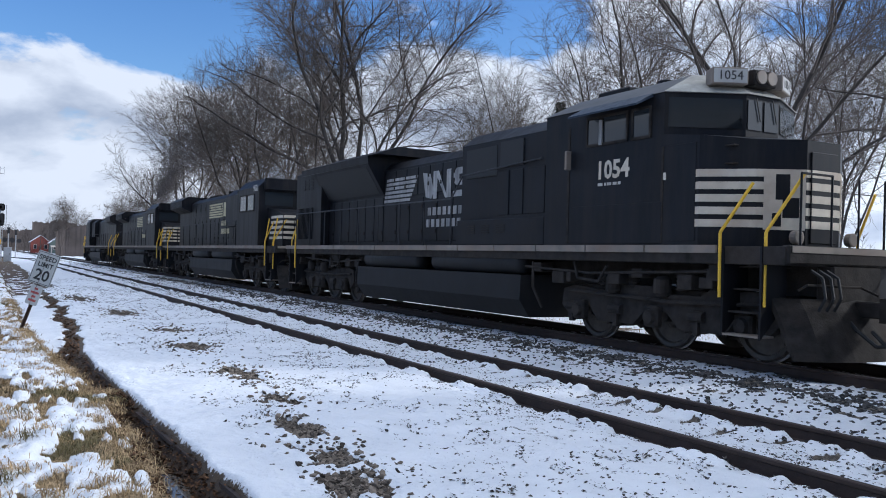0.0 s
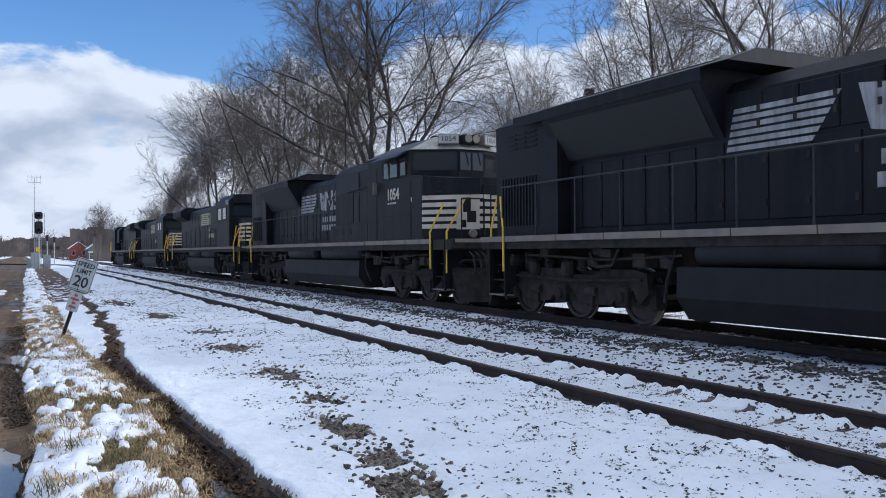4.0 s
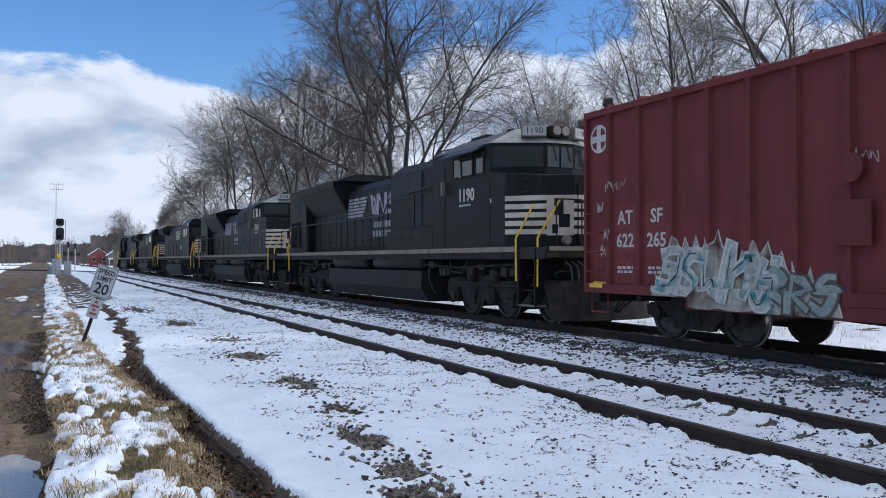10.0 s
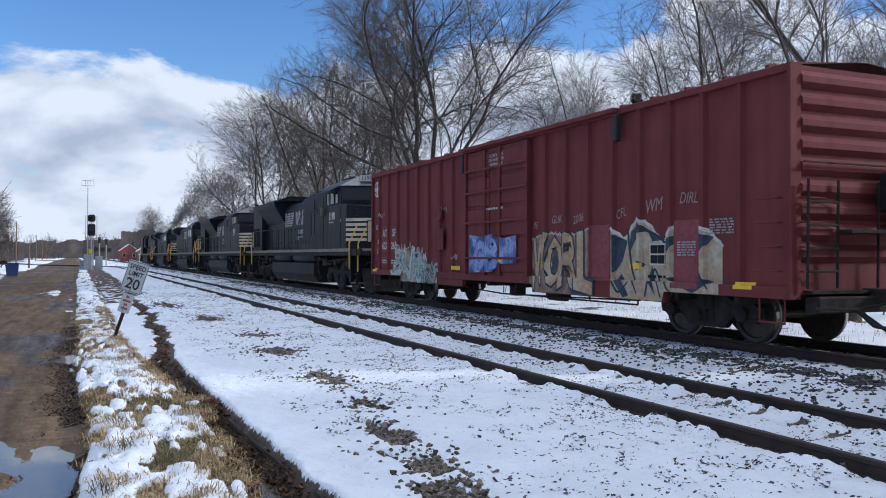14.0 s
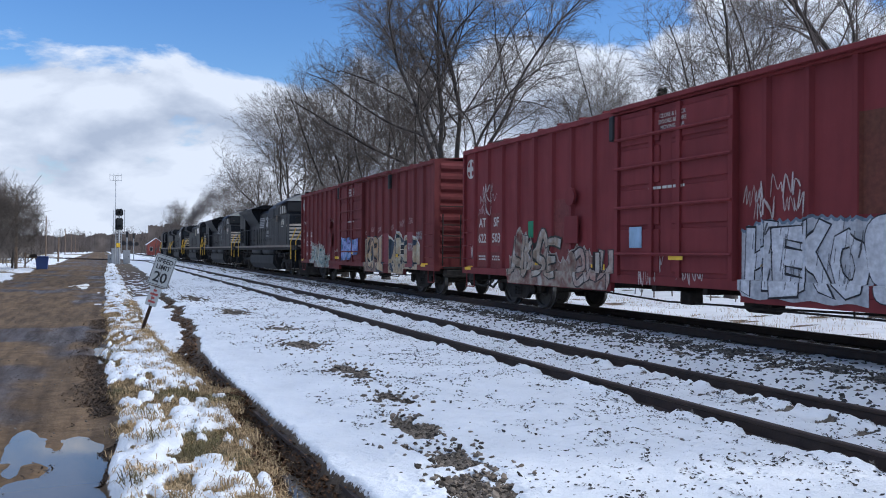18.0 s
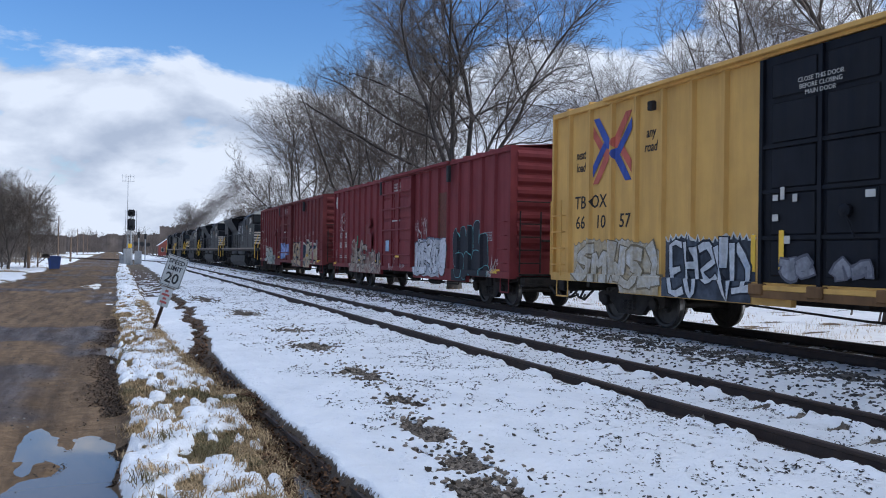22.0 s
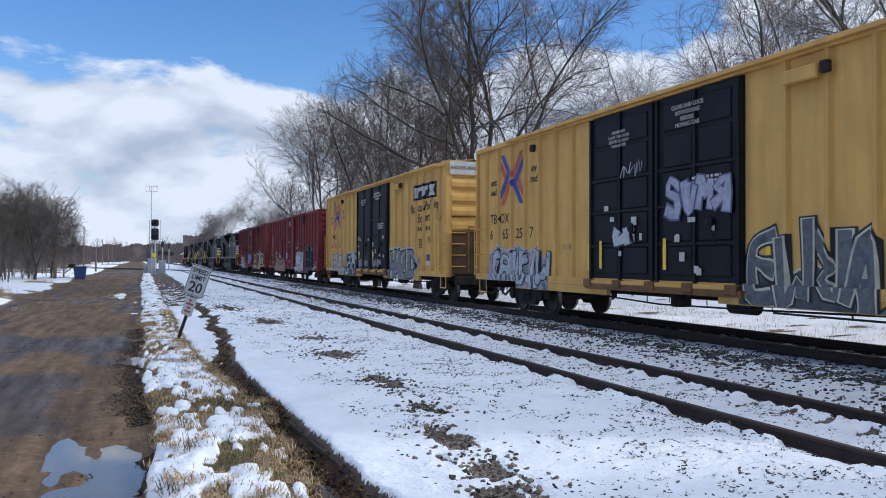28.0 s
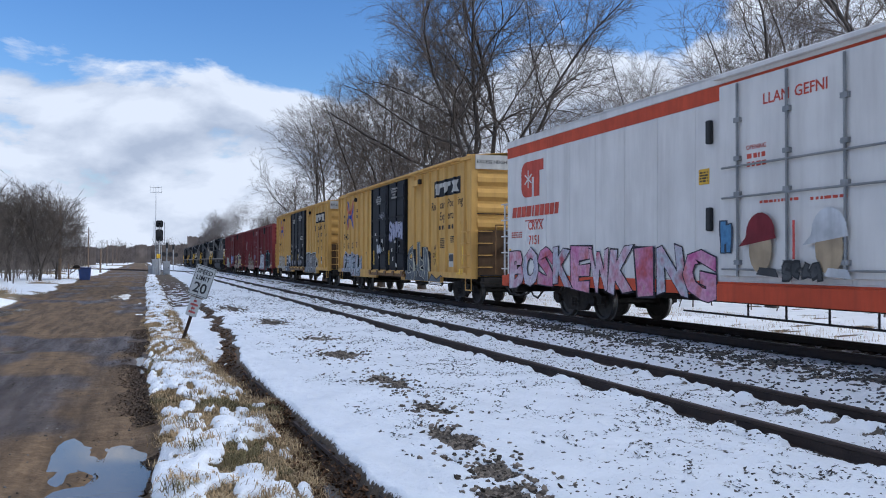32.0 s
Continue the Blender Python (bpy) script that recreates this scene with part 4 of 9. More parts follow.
def boxcar_shell(car, L, eave, floor, mat, rib_ys, rib_w=0.085, roof_mat=None, end_ribs=9, x=1.52, peak=0.16):
    """Walls, ribs, roof with seam caps, corrugated ends and the underframe of a box car of length L."""
    h = L / 2
    for s in (-1, 1):
        bm = B()
        box(bm, min(s * x, s * (x - 0.06)), max(s * x, s * (x - 0.06)), -h, h, floor, eave)
        wall = part("side_wall", bm, mat, car)
        bm = B()
        z0, z1 = floor + 0.10, eave - 0.08
        xs = s * x
        prism(bm, [(xs, -rib_w), (xs + s * 0.075, -rib_w * 0.55), (xs + s * 0.075, rib_w * 0.55), (xs, rib_w)], z0, z1, "z")
        me = bpy.data.meshes.new("rib")
        bm.to_mesh(me)
        bm.free()
        me.materials.append(mat)
        for y in rib_ys:
            part_of("rib", me, wall, pose(0, y, 0))
        bm = B()
        box(bm, min(xs, xs + s * 0.085), max(xs, xs + s * 0.085), -h, h, eave - 0.10, eave + 0.02, 0.01)
        part("top_chord", bm, mat, wall)
        bm = B()
        box(bm, min(xs, xs + s * 0.085), max(xs, xs + s * 0.085), -h, h, floor - 0.06, floor + 0.12, 0.01)
        for k in (-1, 1):
            box(bm, min(xs - s * 0.02, xs + s * 0.08), max(xs - s * 0.02, xs + s * 0.08), k * h * 0.45 - h * 0.25, k * h * 0.45 + h * 0.25, floor - 0.24, floor - 0.06)
        part("side_sill", bm, mat, wall)
    bm = B()
    prism(bm, [(-x - 0.04, eave), (-x - 0.04, eave + 0.03), (0, eave + peak), (x + 0.04, eave + 0.03), (x + 0.04, eave)], -h, h)
    k = -h + 0.4
    while k < h - 0.3:
        prism(bm, [(-x - 0.05, eave + 0.03), (-x - 0.05, eave + 0.075), (0, eave + peak + 0.045), (x + 0.05, eave + 0.075), (x + 0.05, eave + 0.03), (0, eave + peak)], k, k + 0.07)
        k += 0.92
    part("roof", bm, roof_mat or mat, car)
    for s in (-1, 1):
        bm = B()
        box(bm, -x, x, min(s * h, s * (h - 0.06)), max(s * h, s * (h - 0.06)), floor, eave)
        prism(bm, [(-x, eave), (x, eave), (0, eave + peak)], s * (h - 0.06), s * h)
        end = part("end_wall", bm, mat, car)
        bm = B()
        pitch = (eave - floor - 0.5) / end_ribs
        prism(bm, [(s * h, -pitch * 0.42), (s * (h + 0.085), -pitch * 0.14), (s * (h + 0.085), pitch * 0.14), (s * h, pitch * 0.42)], -x + 0.12, x - 0.12, "x")
        me = bpy.data.meshes.new("end_corrugation")
        bm.to_mesh(me)
        bm.free()
        me.materials.append(mat)
        for q in range(end_ribs):
            part_of("end_corrugation", me, end, pose(0, 0, floor + 0.45 + pitch * (q + 0.5)))
        for sx in (-1, 1):
            bm = B()
            box(bm, min(sx * (x - 0.12), sx * (x + 0.085)), max(sx * (x - 0.12), sx * (x + 0.085)), min(s * (h - 0.02), s * (h + 0.05)), max(s * (h - 0.02), s * (h + 0.05)), floor - 0.06, eave + 0.02)
            part("corner_post", bm, mat, end)
        bm = B()
        box(bm, -1.3, 1.3, min(s * h, s * (h + 0.16)), max(s * h, s * (h + 0.16)), floor + 0.02, floor + 0.07)
        part("crossover_step", bm, M["under"], end)
        bm = B()
        box(bm, -1.28, 1.28, min(s * h, s * (h + 0.26)), max(s * h, s * (h + 0.26)), 0.60, floor - 0.02, 0.02)
        part("end_sill", bm, M["under"], end)
        bm = B()
        pipe(bm, [(-0.55, s * (h + 0.26), 0.66), (-0.5, s * (h + 0.55), 0.42), (-0.25, s * (h + 0.85), 0.36), (-0.1, s * (h + 1.0), 0.45)], 0.03, 6)
        part("air_hose", bm, M["rubber"], end)
        bm = B()
        lathe(bm, [(s * (h + 0.10), 0.05), (s * (h + 0.12), 0.24), (s * (h + 0.15), 0.24), (s * (h + 0.16), 0.05)], 14, (0.65, 0, floor + 1.15), "y")
        if s < 0:
            part("brake_wheel", bm, M["under"], end)
        else:
            bm.free()
    bm = B()
    box(bm, -0.18, 0.18, -h + 0.2, h - 0.2, 0.62, floor - 0.02)
    for y in np.arange(-h + 1.2, h - 1.0, 1.45):
        box(bm, -1.45, 1.45, y - 0.06, y + 0.06, floor - 0.18, floor - 0.02)
    box(bm, -1.48, 1.48, -h + 0.03, h - 0.03, floor - 0.03, floor + 0.02)
    part("underframe", bm, M["under"], car)
    bm = B()
    lathe(bm, [(-0.42, 0.02), (-0.40, 0.15), (0.26, 0.15), (0.28, 0.02)], 14, (-0.55, -1.2, floor - 0.34), "y")
    box(bm, -0.8, -0.5, 0.35, 0.7, floor - 0.44, floor - 0.18, 0.03)
    pipe(bm, [(-0.6, -4.5, floor - 0.32), (-0.7, -1.6, floor - 0.38), (-0.7, 1.2, floor - 0.42), (-0.5, 5.0, floor - 0.3)], 0.02, 5)
    part("brake_gear", bm, M["under"], car)
    for s in (-1, 1):
        coupler(car, s * h, s * 1.15)
        freight_truck(car, s * (h - 2.35))
        for sx in (-1, 1):
            bm = B()
            xx = sx * (x + 0.02)
            for yy in (h - 0.12, h - 0.62):
                pipe(bm, [(xx, s * yy, floor), (xx, s * yy, floor - 0.42)], 0.016, 5)
            pipe(bm, [(xx, s * (h - 0.12), floor - 0.42), (xx, s * (h - 0.62), floor - 0.42)], 0.02, 5)
            part("sill_step", bm, mat, car)


def draught_rods(car, y0, y1, floor):
    bm = B()
    for y in np.arange(min(y0, y1), max(y0, y1), 1.6):
        pipe(bm, [(-1.42, y, floor - 0.05), (-1.42, y, floor - 0.34)], 0.016, 5)
    pipe(bm, [(-1.42, min(y0, y1), floor - 0.34), (-1.42, max(y0, y1), floor - 0.34)], 0.018, 5)
    part("uncoupling_rod", bm, M["under"], car)


def end_gear(car, h, floor, rust):
    """Hand brake with its housing and the rods on a car's end."""
    bm = B()
    lathe(bm, [(-h - 0.30, 0.24), (-h - 0.33, 0.27), (-h - 0.36, 0.24)], 18, (0.35, 0, floor + 1.55), "y")
    cyl(bm, (0.35, -h - 0.05, floor + 1.55), (0.35, -h - 0.34, floor + 1.55), 0.035, 8)
    for k in range(3):
        c, q = 0.25 * math.cos(k * math.pi / 3), 0.25 * math.sin(k * math.pi / 3)
        pipe(bm, [(0.35 - c, -h - 0.33, floor + 1.55 - q), (0.35 + c, -h - 0.33, floor + 1.55 + q)], 0.012, 5)
    part("hand_brake", bm, M["under"], car, "rusty hand brake wheel")
    bm = B()
    box(bm, 0.15, 0.60, -h - 0.26, -h - 0.09, floor + 1.25, floor + 1.85, 0.03)
    part("brake_housing", bm, rust, car)
    bm = B()
    pipe(bm, [(-1.45, -h - 0.14, floor + 1.95), (1.3, -h - 0.14, floor + 1.95)], 0.016, 5)
    pipe(bm, [(-1.40, -h - 0.30, floor - 0.18), (-0.6, -h - 0.36, floor - 0.20), (-0.2, -h - 0.6, floor - 0.10)], 0.02, 5)
    part("end_rod", bm, M["under"], car)


def red_boxcar(number, off, tags, red):
    L, eave, floor = 18.55, 4.24, 0.86
    car = thing("boxcar", "dark red ribbed steel boxcar with spray-painted tags", "boxcar", "freight cars of the train")
    TRAIN.append((car, off, False))
    h = L / 2
    door0, door1 = 1.60, -1.72
    ribs = [8.59 - 0.856 * k for k in range(8)] + [-2.35 - 0.845 * k for k in range(8)]
    boxcar_shell(car, L, eave, floor, red, ribs)
    rng = random.Random(number)
    x = -1.605
    # plug door with its frames, locking bars and the rail above and below
    bm = B()
    box(bm, -1.60, -1.50, door1, door0, floor + 0.12, eave - 0.12, 0.01)
    door = part("door", bm, red, car)
    for y0, y1 in ((door0, 0.12), (0.02, door1)):
        for z0, z1 in ((1.05, 1.85), (1.92, 2.62), (2.70, 3.40), (3.47, 4.02)):
            bm = B()
            box(bm, -1.63, -1.60, y1 + 0.12, y0 - 0.12, z0, z1, 0.02)
            part("door_panel", bm, red, door)
    boxes("door_post", [(-1.675, -1.60, y - 0.05, y + 0.05, floor + 0.1, eave - 0.14) for y in (door0 - 0.03, door1 + 0.03, 0.45, -0.35)], red, door)
    bm = B()
    for z in (1.38, 2.28, 3.05, 3.62):
        pipe(bm, [(-1.67, door0, z), (-1.67, door1, z)], 0.034, 6)
    part("locking_bar", bm, red, door)
    bm = B()
    box(bm, -1.70, -1.60, -5.1, 1.75, eave - 0.06, eave + 0.03, 0.01)
    part("door_rail", bm, red, car)
    for y in (door0 + 0.10, -5.15):
        boxes("door_stop", [(-1.72, -1.60, y - 0.07, y + 0.07, eave - 0.62, eave - 0.12)], M["rubber"], car, "black rubber door stop", 0.02)
    # reporting marks on two lighter patches
    wm = M["white"]
    tone = mottled(((0.20, 0.050, 0.045), (0.16, 0.034, 0.032)))
    for yc, w, a, b in ((8.16, 0.66, "AT", number // 1000), (7.30, 0.66, "SF", number % 1000)):
        boxes("paint_patch", [(x + 0.076, x + 0.080, yc - w / 2, yc + w / 2, 1.56, 2.42), (x + 0.076, x + 0.080, yc - w / 2, yc + w / 2, 0.98, 1.40)], tone, car)
        words("lettering", a, 0.34, wm, car, side(yc, 2.18, x + 0.073), bold=0.006)
        words("lettering", str(b), 0.34, wm, car, side(yc, 1.76, x + 0.073), bold=0.006)
        text_bars(car, yc + 0.22, yc - 0.22, 1.26, 0.045, wm, x + 0.074, 2, rng)
    # round emblem: disc and cross, no lettering
    ey, ez = h - 0.33, 3.72
    bm = B()
    lathe(bm, [(x + 0.078, 0.27), (x + 0.072, 0.27)], 28, (0, ey, ez))
    em = part("emblem", bm, wm, car, "white round emblem with a cross")
    bm = B()
    for a0 in range(4):
        pts = [(0.06, 0.06)] + [(0.225 * math.cos(math.radians(q)), 0.225 * math.sin(math.radians(q))) for q in (18, 32, 45, 58, 72)]
        c, s = math.cos(a0 * math.pi / 2), math.sin(a0 * math.pi / 2)
        flat_shape([(ey + c * p[0] - s * p[1], ez + s * p[0] + c * p[1]) for p in pts], x + 0.069, bm)
    part("emblem_field", bm, red, em)
    # stencils
    words("lettering", "CLOSE & LOCK\nDOORS BEFORE\nMOVING CAR", 0.11, wm, car, side(-0.15, 3.80, -1.640))
    text_bars(car, 0.55, -0.5, 2.58, 0.05, wm, -1.64, 1, rng)
    text_bars(car, -7.55, -8.1, 2.02, 0.026, M["worn"], x, 6, rng)
    for y, z in ((h - 0.35, 0.9), (h - 6.9, 1.05), (-h + 0.9, 0.92), (-0.3, 1.28), (-5.6, 1.20), (-2.4, 1.2), (4.9, 1.1)):
        boxes("reflector", [(x - 0.073, x - 0.069, y - 0.20, y + 0.20, z, z + 0.11)], M["yellow"], car, "yellow reflector strip")
    zs = np.arange(floor + 0.35, floor + 1.6, 0.36)
    for s, a in ((1, h - 0.12), (-1, -h + 0.55)):
        ladder(car, "grab_iron", -1.60, a, a - 0.43, zs, red)
    ladder(car, "end_ladder", -h - 0.03, -1.42, -1.0, zs, red, out=-0.09, axis="x")
    bm = B()
    lathe(bm, [(-1.60, 0.2), (-1.66, 0.2)], 12, (0, h - 5.9, 2.62))
    box(bm, -1.64, -1.60, h - 6.2, h - 5.65, 1.6, 2.2, 0.01)
    part("placard_board", bm, red, car)
    end_gear(car, h, floor, M["under"])
    bm = B()
    for sx in (-1.35, -0.75, 0.1):
        pipe(bm, [(sx, -h - 0.12, floor + 0.1), (sx, -h - 0.14, floor + 1.7)], 0.022, 5)
    for z in np.arange(floor + 0.35, floor + 1.7, 0.34):
        pipe(bm, [(-1.35, -h - 0.14, z), (-0.75, -h - 0.14, z)], 0.018, 5)
    box(bm, -0.7, 0.8, -h - 0.34, -h - 0.09, floor + 0.92, floor + 0.97)
    part("end_ladder", bm, M["under"], car, "grimy end ladder and brake step")
    draught_rods(car, -1.5, -5.5, floor)
    tags(car, rng, h, x)
    drape(car, ribs, 0.085, door=(door0, door1))
    return car


def tags_a(car, rng, h, x):
    X = x + 0.078
    pale, ink = (0.47, 0.40, 0.33), (0.035, 0.045, 0.055)
    painted_ground(car, rng, h - 1.95, h - 5.75, 0.64, (1.05, 1.75, 1.62, 1.80, 1.45, 1.62, 1.35, 1.10, 0.75), ((0.10, 0.030, 0.028), (0.24, 0.20, 0.16), (0.42, 0.40, 0.33), (0.14, 0.20, 0.19)), (0.50, 0.48, 0.42), x, 0.26, 0.014)
    graffiti(car, rng, h - 2.0, h - 4.6, 0.74, 1.72, 5, ((0.04, 0.20, 0.23), (0.50, 0.49, 0.42), (0.08, 0.30, 0.33)), (0.54, 0.52, 0.46), x - 0.003, (0.04, 0.06, 0.06), 0.02, None, 0.2)
    graffiti(car, rng, h - 4.4, h - 5.6, 0.68, 1.35, 3, ((0.36, 0.36, 0.30), (0.16, 0.26, 0.26)), (0.10, 0.09, 0.08), x - 0.003, None, 0.05)
    bm = B()
    for y0, y1, z0, z1 in ((1.30, -0.05, 1.00, 1.98), (-0.02, -1.25, 1.22, 1.92)):
        flat_shape([(y0, z0), (y1, z0 + 0.05), (y1 + 0.02, z1), ((y0 + y1) / 2, z1 - 0.06), (y0 - 0.03, z1)], -1.674, bm)
    part("painted_block", bm, mottled(((0.06, 0.03, 0.045), (0.035, 0.13, 0.24), (0.18, 0.19, 0.44), (0.32, 0.38, 0.62), (0.03, 0.16, 0.24)), 2.8), car)
    lettered_piece(car, rng, "o8", 0.95, -0.25, 1.05, 1.90, ((0.16, 0.16, 0.40), (0.32, 0.38, 0.62), (0.10, 0.20, 0.38)), (0.035, 0.13, 0.26), -1.677, None, 0.03, 0.02)
    painted_ground(car, rng, -1.74, -4.30, 0.62, (1.80, 1.95, 1.92, 1.86, 1.95, 1.98), ((0.17, 0.10, 0.085), (0.30, 0.22, 0.16), (0.045, 0.055, 0.065)), pale, x, 0.04)
    lettered_piece(car, rng, "WORL", -1.80, -4.24, 0.70, 1.92, ((0.46, 0.37, 0.25), (0.42, 0.27, 0.15), (0.50, 0.44, 0.33)), ink, x - 0.002, None, 0.035, 0.035, None, 1.12, 0.05)
    painted_ground(car, rng, -4.88, -7.85, 0.60, (1.95, 1.75, 2.15, 2.0, 1.65, 2.0, 1.85, 1.9, 1.6), ((0.48, 0.42, 0.31), (0.42, 0.31, 0.19), (0.46, 0.42, 0.34)), (0.55, 0.52, 0.46), x, 0.03, 0.03)
    bm = B()
    for q in (((-4.90, 1.85), (-5.33, 1.72), (-5.18, 1.35), (-4.92, 1.1)), ((-5.44, 1.9), (-5.70, 2.05), (-5.96, 1.9), (-5.66, 1.85), (-5.36, 1.45)), ((-5.88, 1.95), (-6.44, 1.72), (-6.07, 1.7)), ((-5.59, 1.4), (-5.88, 1.28), (-5.62, 1.12)),
              ((-6.25, 1.62), (-6.81, 1.85), (-6.48, 1.4)), ((-5.96, 1.05), (-6.25, 0.72), (-6.07, 1.25)), ((-6.48, 1.05), (-7.22, 0.80), (-7.66, 1.02), (-7.14, 1.1)), ((-7.14, 1.85), (-7.66, 1.75), (-7.29, 1.45)), ((-4.99, 0.95), (-5.29, 0.65), (-5.47, 0.70), (-5.14, 1.1))):
        flat_shape(q, x - 0.0045, bm)
    part("painted_wedge", bm, mottled(((0.03, 0.045, 0.045), (0.05, 0.07, 0.10), (0.025, 0.03, 0.035)), 2.0), car)
    bm = B()
    for q in (((-5.33, 1.95), (-5.47, 1.2), (-5.70, 0.75)), ((-5.73, 1.95), (-6.44, 1.65), (-6.51, 0.95), (-6.77, 0.75)), ((-7.14, 1.85), (-7.33, 1.2), (-7.59, 0.9)), ((-5.96, 0.7), (-6.14, 1.2), (-6.40, 0.7)), ((-4.92, 0.95), (-5.14, 0.75), (-5.44, 0.95))):
        ribbon(bm, flowing(q, 5), 0.022, x - 0.0065, 0.3)
    part("painted_stroke", bm, spray(ink), car)
    boxes("paint_patch", [(x - 0.010, x - 0.0085, -4.86, -4.10, 0.95, 2.05), (x - 0.010, x - 0.0085, -7.36, -6.66, 0.88, 2.05)], mottled(((0.25, 0.070, 0.075), (0.20, 0.050, 0.055))), car)
    boxes("label_plate", [(x - 0.014, x - 0.012, -6.44, -6.00, 1.27, 1.66)], M["cream"], car)
    boxes("data_plate", [(x - 0.019, x - 0.016, -6.22 - 0.20 * a, -6.03 - 0.20 * a, 1.30 + 0.18 * b, 1.45 + 0.18 * b) for a in (0, 1) for b in (0, 1)], M["doorblack"], car, "small dark data plate")
    text_bars(car, -6.76, -7.22, 1.66, 0.026, M["worn"], x - 0.011, 6, rng)
    text_bars(car, -5.95, -6.5, 1.04, 0.05, M["doorblack"], x - 0.010, 1, rng)
    for text, size, y, z in (("RE", 0.22, -1.90, 2.12), ("GLIK", 0.25, -2.80, 2.22), ("2006", 0.25, -3.64, 2.20), ("CFL", 0.25, -5.12, 2.24), ("WM", 0.34, -6.10, 2.34), ("DIRL", 0.28, -7.04, 2.42)):
        tag_words(car, text, size, (0.33, 0.215, 0.19), y, z, x - 0.003, 0.3, 0.0, 5 + 30 * math.sin(y) * 0.3)
    for y, z, w in ((h - 0.6, 2.8, 0.6), (h - 0.3, 2.4, 0.2), (h - 0.4, 1.6, 0.25), (h - 0.5, 1.9, 0.25), (h - 5.9, 2.75, 0.4), (h - 6.7, 1.4, 0.3)):
        scribble(car, rng, y, z, w, 0.26, (0.46, 0.36, 0.32), x - 0.003, 0.018, 12)


def tags_b(car, rng, h, x):
    X = x + 0.078
    ink = (0.03, 0.03, 0.035)
    painted_ground(car, rng, h - 2.75, h - 7.3, 0.62, (1.2, 2.0, 1.5, 1.62, 1.2, 1.55, 1.45, 1.0), ((0.17, 0.045, 0.04), (0.36, 0.30, 0.24), (0.20, 0.10, 0.08), (0.42, 0.38, 0.33)), (0.40, 0.36, 0.32), x, 0.20, 0.014)
    graffiti(car, rng, h - 2.9, h - 5.2, 0.80, 1.85, 4, ((0.46, 0.42, 0.36), (0.30, 0.22, 0.16), (0.50, 0.47, 0.42)), (0.05, 0.05, 0.045), x - 0.003, None, 0.05, None, 0.15)
    graffiti(car, rng, h - 5.9, h - 7.3, 0.66, 1.50, 3, ((0.46, 0.42, 0.36), (0.34, 0.20, 0.16)), (0.06, 0.05, 0.05), x - 0.003, None, 0.05)
    painted_ground(car, rng, -1.80, -4.30, 0.70, (1.75, 1.92, 1.88, 1.95, 1.90, 1.88), ((0.36, 0.37, 0.39), (0.50, 0.50, 0.52), (0.44, 0.44, 0.46)), (0.16, 0.20, 0.25), x, 0.05, 0.025)
    lettered_piece(car, rng, "HEKO", -1.95, -4.20, 0.78, 1.86, ((0.48, 0.48, 0.50), (0.60, 0.60, 0.62), (0.42, 0.42, 0.44)), ink, x - 0.002, None, 0.05, 0.022, None, 1.18, 0.06)
    bm = B()
    for k in range(46):
        a = -2.0 - 2.15 * rng.random()
        z = rng.uniform(0.85, 1.75)
        ribbon(bm, [(a, z), (a - 0.03, z + rng.uniform(0.12, 0.30))], 0.006, x - 0.0165)
    part("painted_hatch", bm, spray((0.10, 0.10, 0.11)), car)
    lobes(car, [(-4.55, 1.45, 0.36, 0.48), (-4.6, 1.1, 0.22, 0.35)], ((0.52, 0.52, 0.55), (0.60, 0.60, 0.62)), ink, x - 0.012)
    painted_ground(car, rng, -5.35, -8.15, 0.52, (1.45, 1.5, 1.5, 1.5, 1.45, 1.15, 0.85), ((0.014, 0.018, 0.024), (0.024, 0.022, 0.028)), (0.08, 0.28, 0.28), x - 0.006, 0.0, 0.016)
    lobes(car, [(-5.55, 1.62, 0.26, 0.58), (-6.05, 1.70, 0.25, 0.54), (-6.55, 1.72, 0.26, 0.54), (-7.08, 1.80, 0.27, 0.58), (-7.60, 1.45, 0.24, 0.56), (-5.85, 1.10, 0.28, 0.36), (-6.42, 1.10, 0.30, 0.40), (-7.02, 1.10, 0.32, 0.44), (-7.70, 0.82, 0.24, 0.30)],
          ((0.016, 0.020, 0.026), (0.026, 0.024, 0.030)), (0.16, 0.42, 0.42), x - 0.010)
    for y, z, w in ((h - 1.0, 2.85, 1.1), (h - 0.9, 2.5, 0.9), (h - 1.2, 3.05, 0.7), (-1.9, 2.35, 0.5), (-2.5, 2.45, 0.6), (-2.1, 2.1, 0.5), (-2.7, 2.15, 0.5), (h - 0.4, 1.4, 0.3), (-7.9, 0.95, 0.5), (-8.1, 1.2, 0.4), (0.6, 1.25, 0.5), (-0.3, 1.0, 0.8), (0.9, 0.98, 0.6)):
        scribble(car, rng, y, z, w, 0.42, (0.50, 0.42, 0.39), x - 0.003, 0.02, 14)
    boxes("sticker", [(X - 0.006, X, h - 4.15, h - 3.75, 1.75, 2.15)], spray((0.03, 0.20, 0.10)), car, "small green sticker")
    boxes("paint_patch", [(X - 0.004, X, -4.84, -4.10, 1.95, 3.35)], mottled(((0.105, 0.050, 0.026), (0.14, 0.042, 0.030))), car)
    boxes("paint_patch", [(X - 0.004, X, 3.52, 4.24, 0.9, 2.6)], mottled(((0.19, 0.050, 0.046), (0.16, 0.038, 0.036))), car)
    boxes("sticker", [(-1.646, -1.640, 0.75, 1.15, 1.5, 1.9)], spray((0.30, 0.42, 0.55)), car, "pale blue sticker")


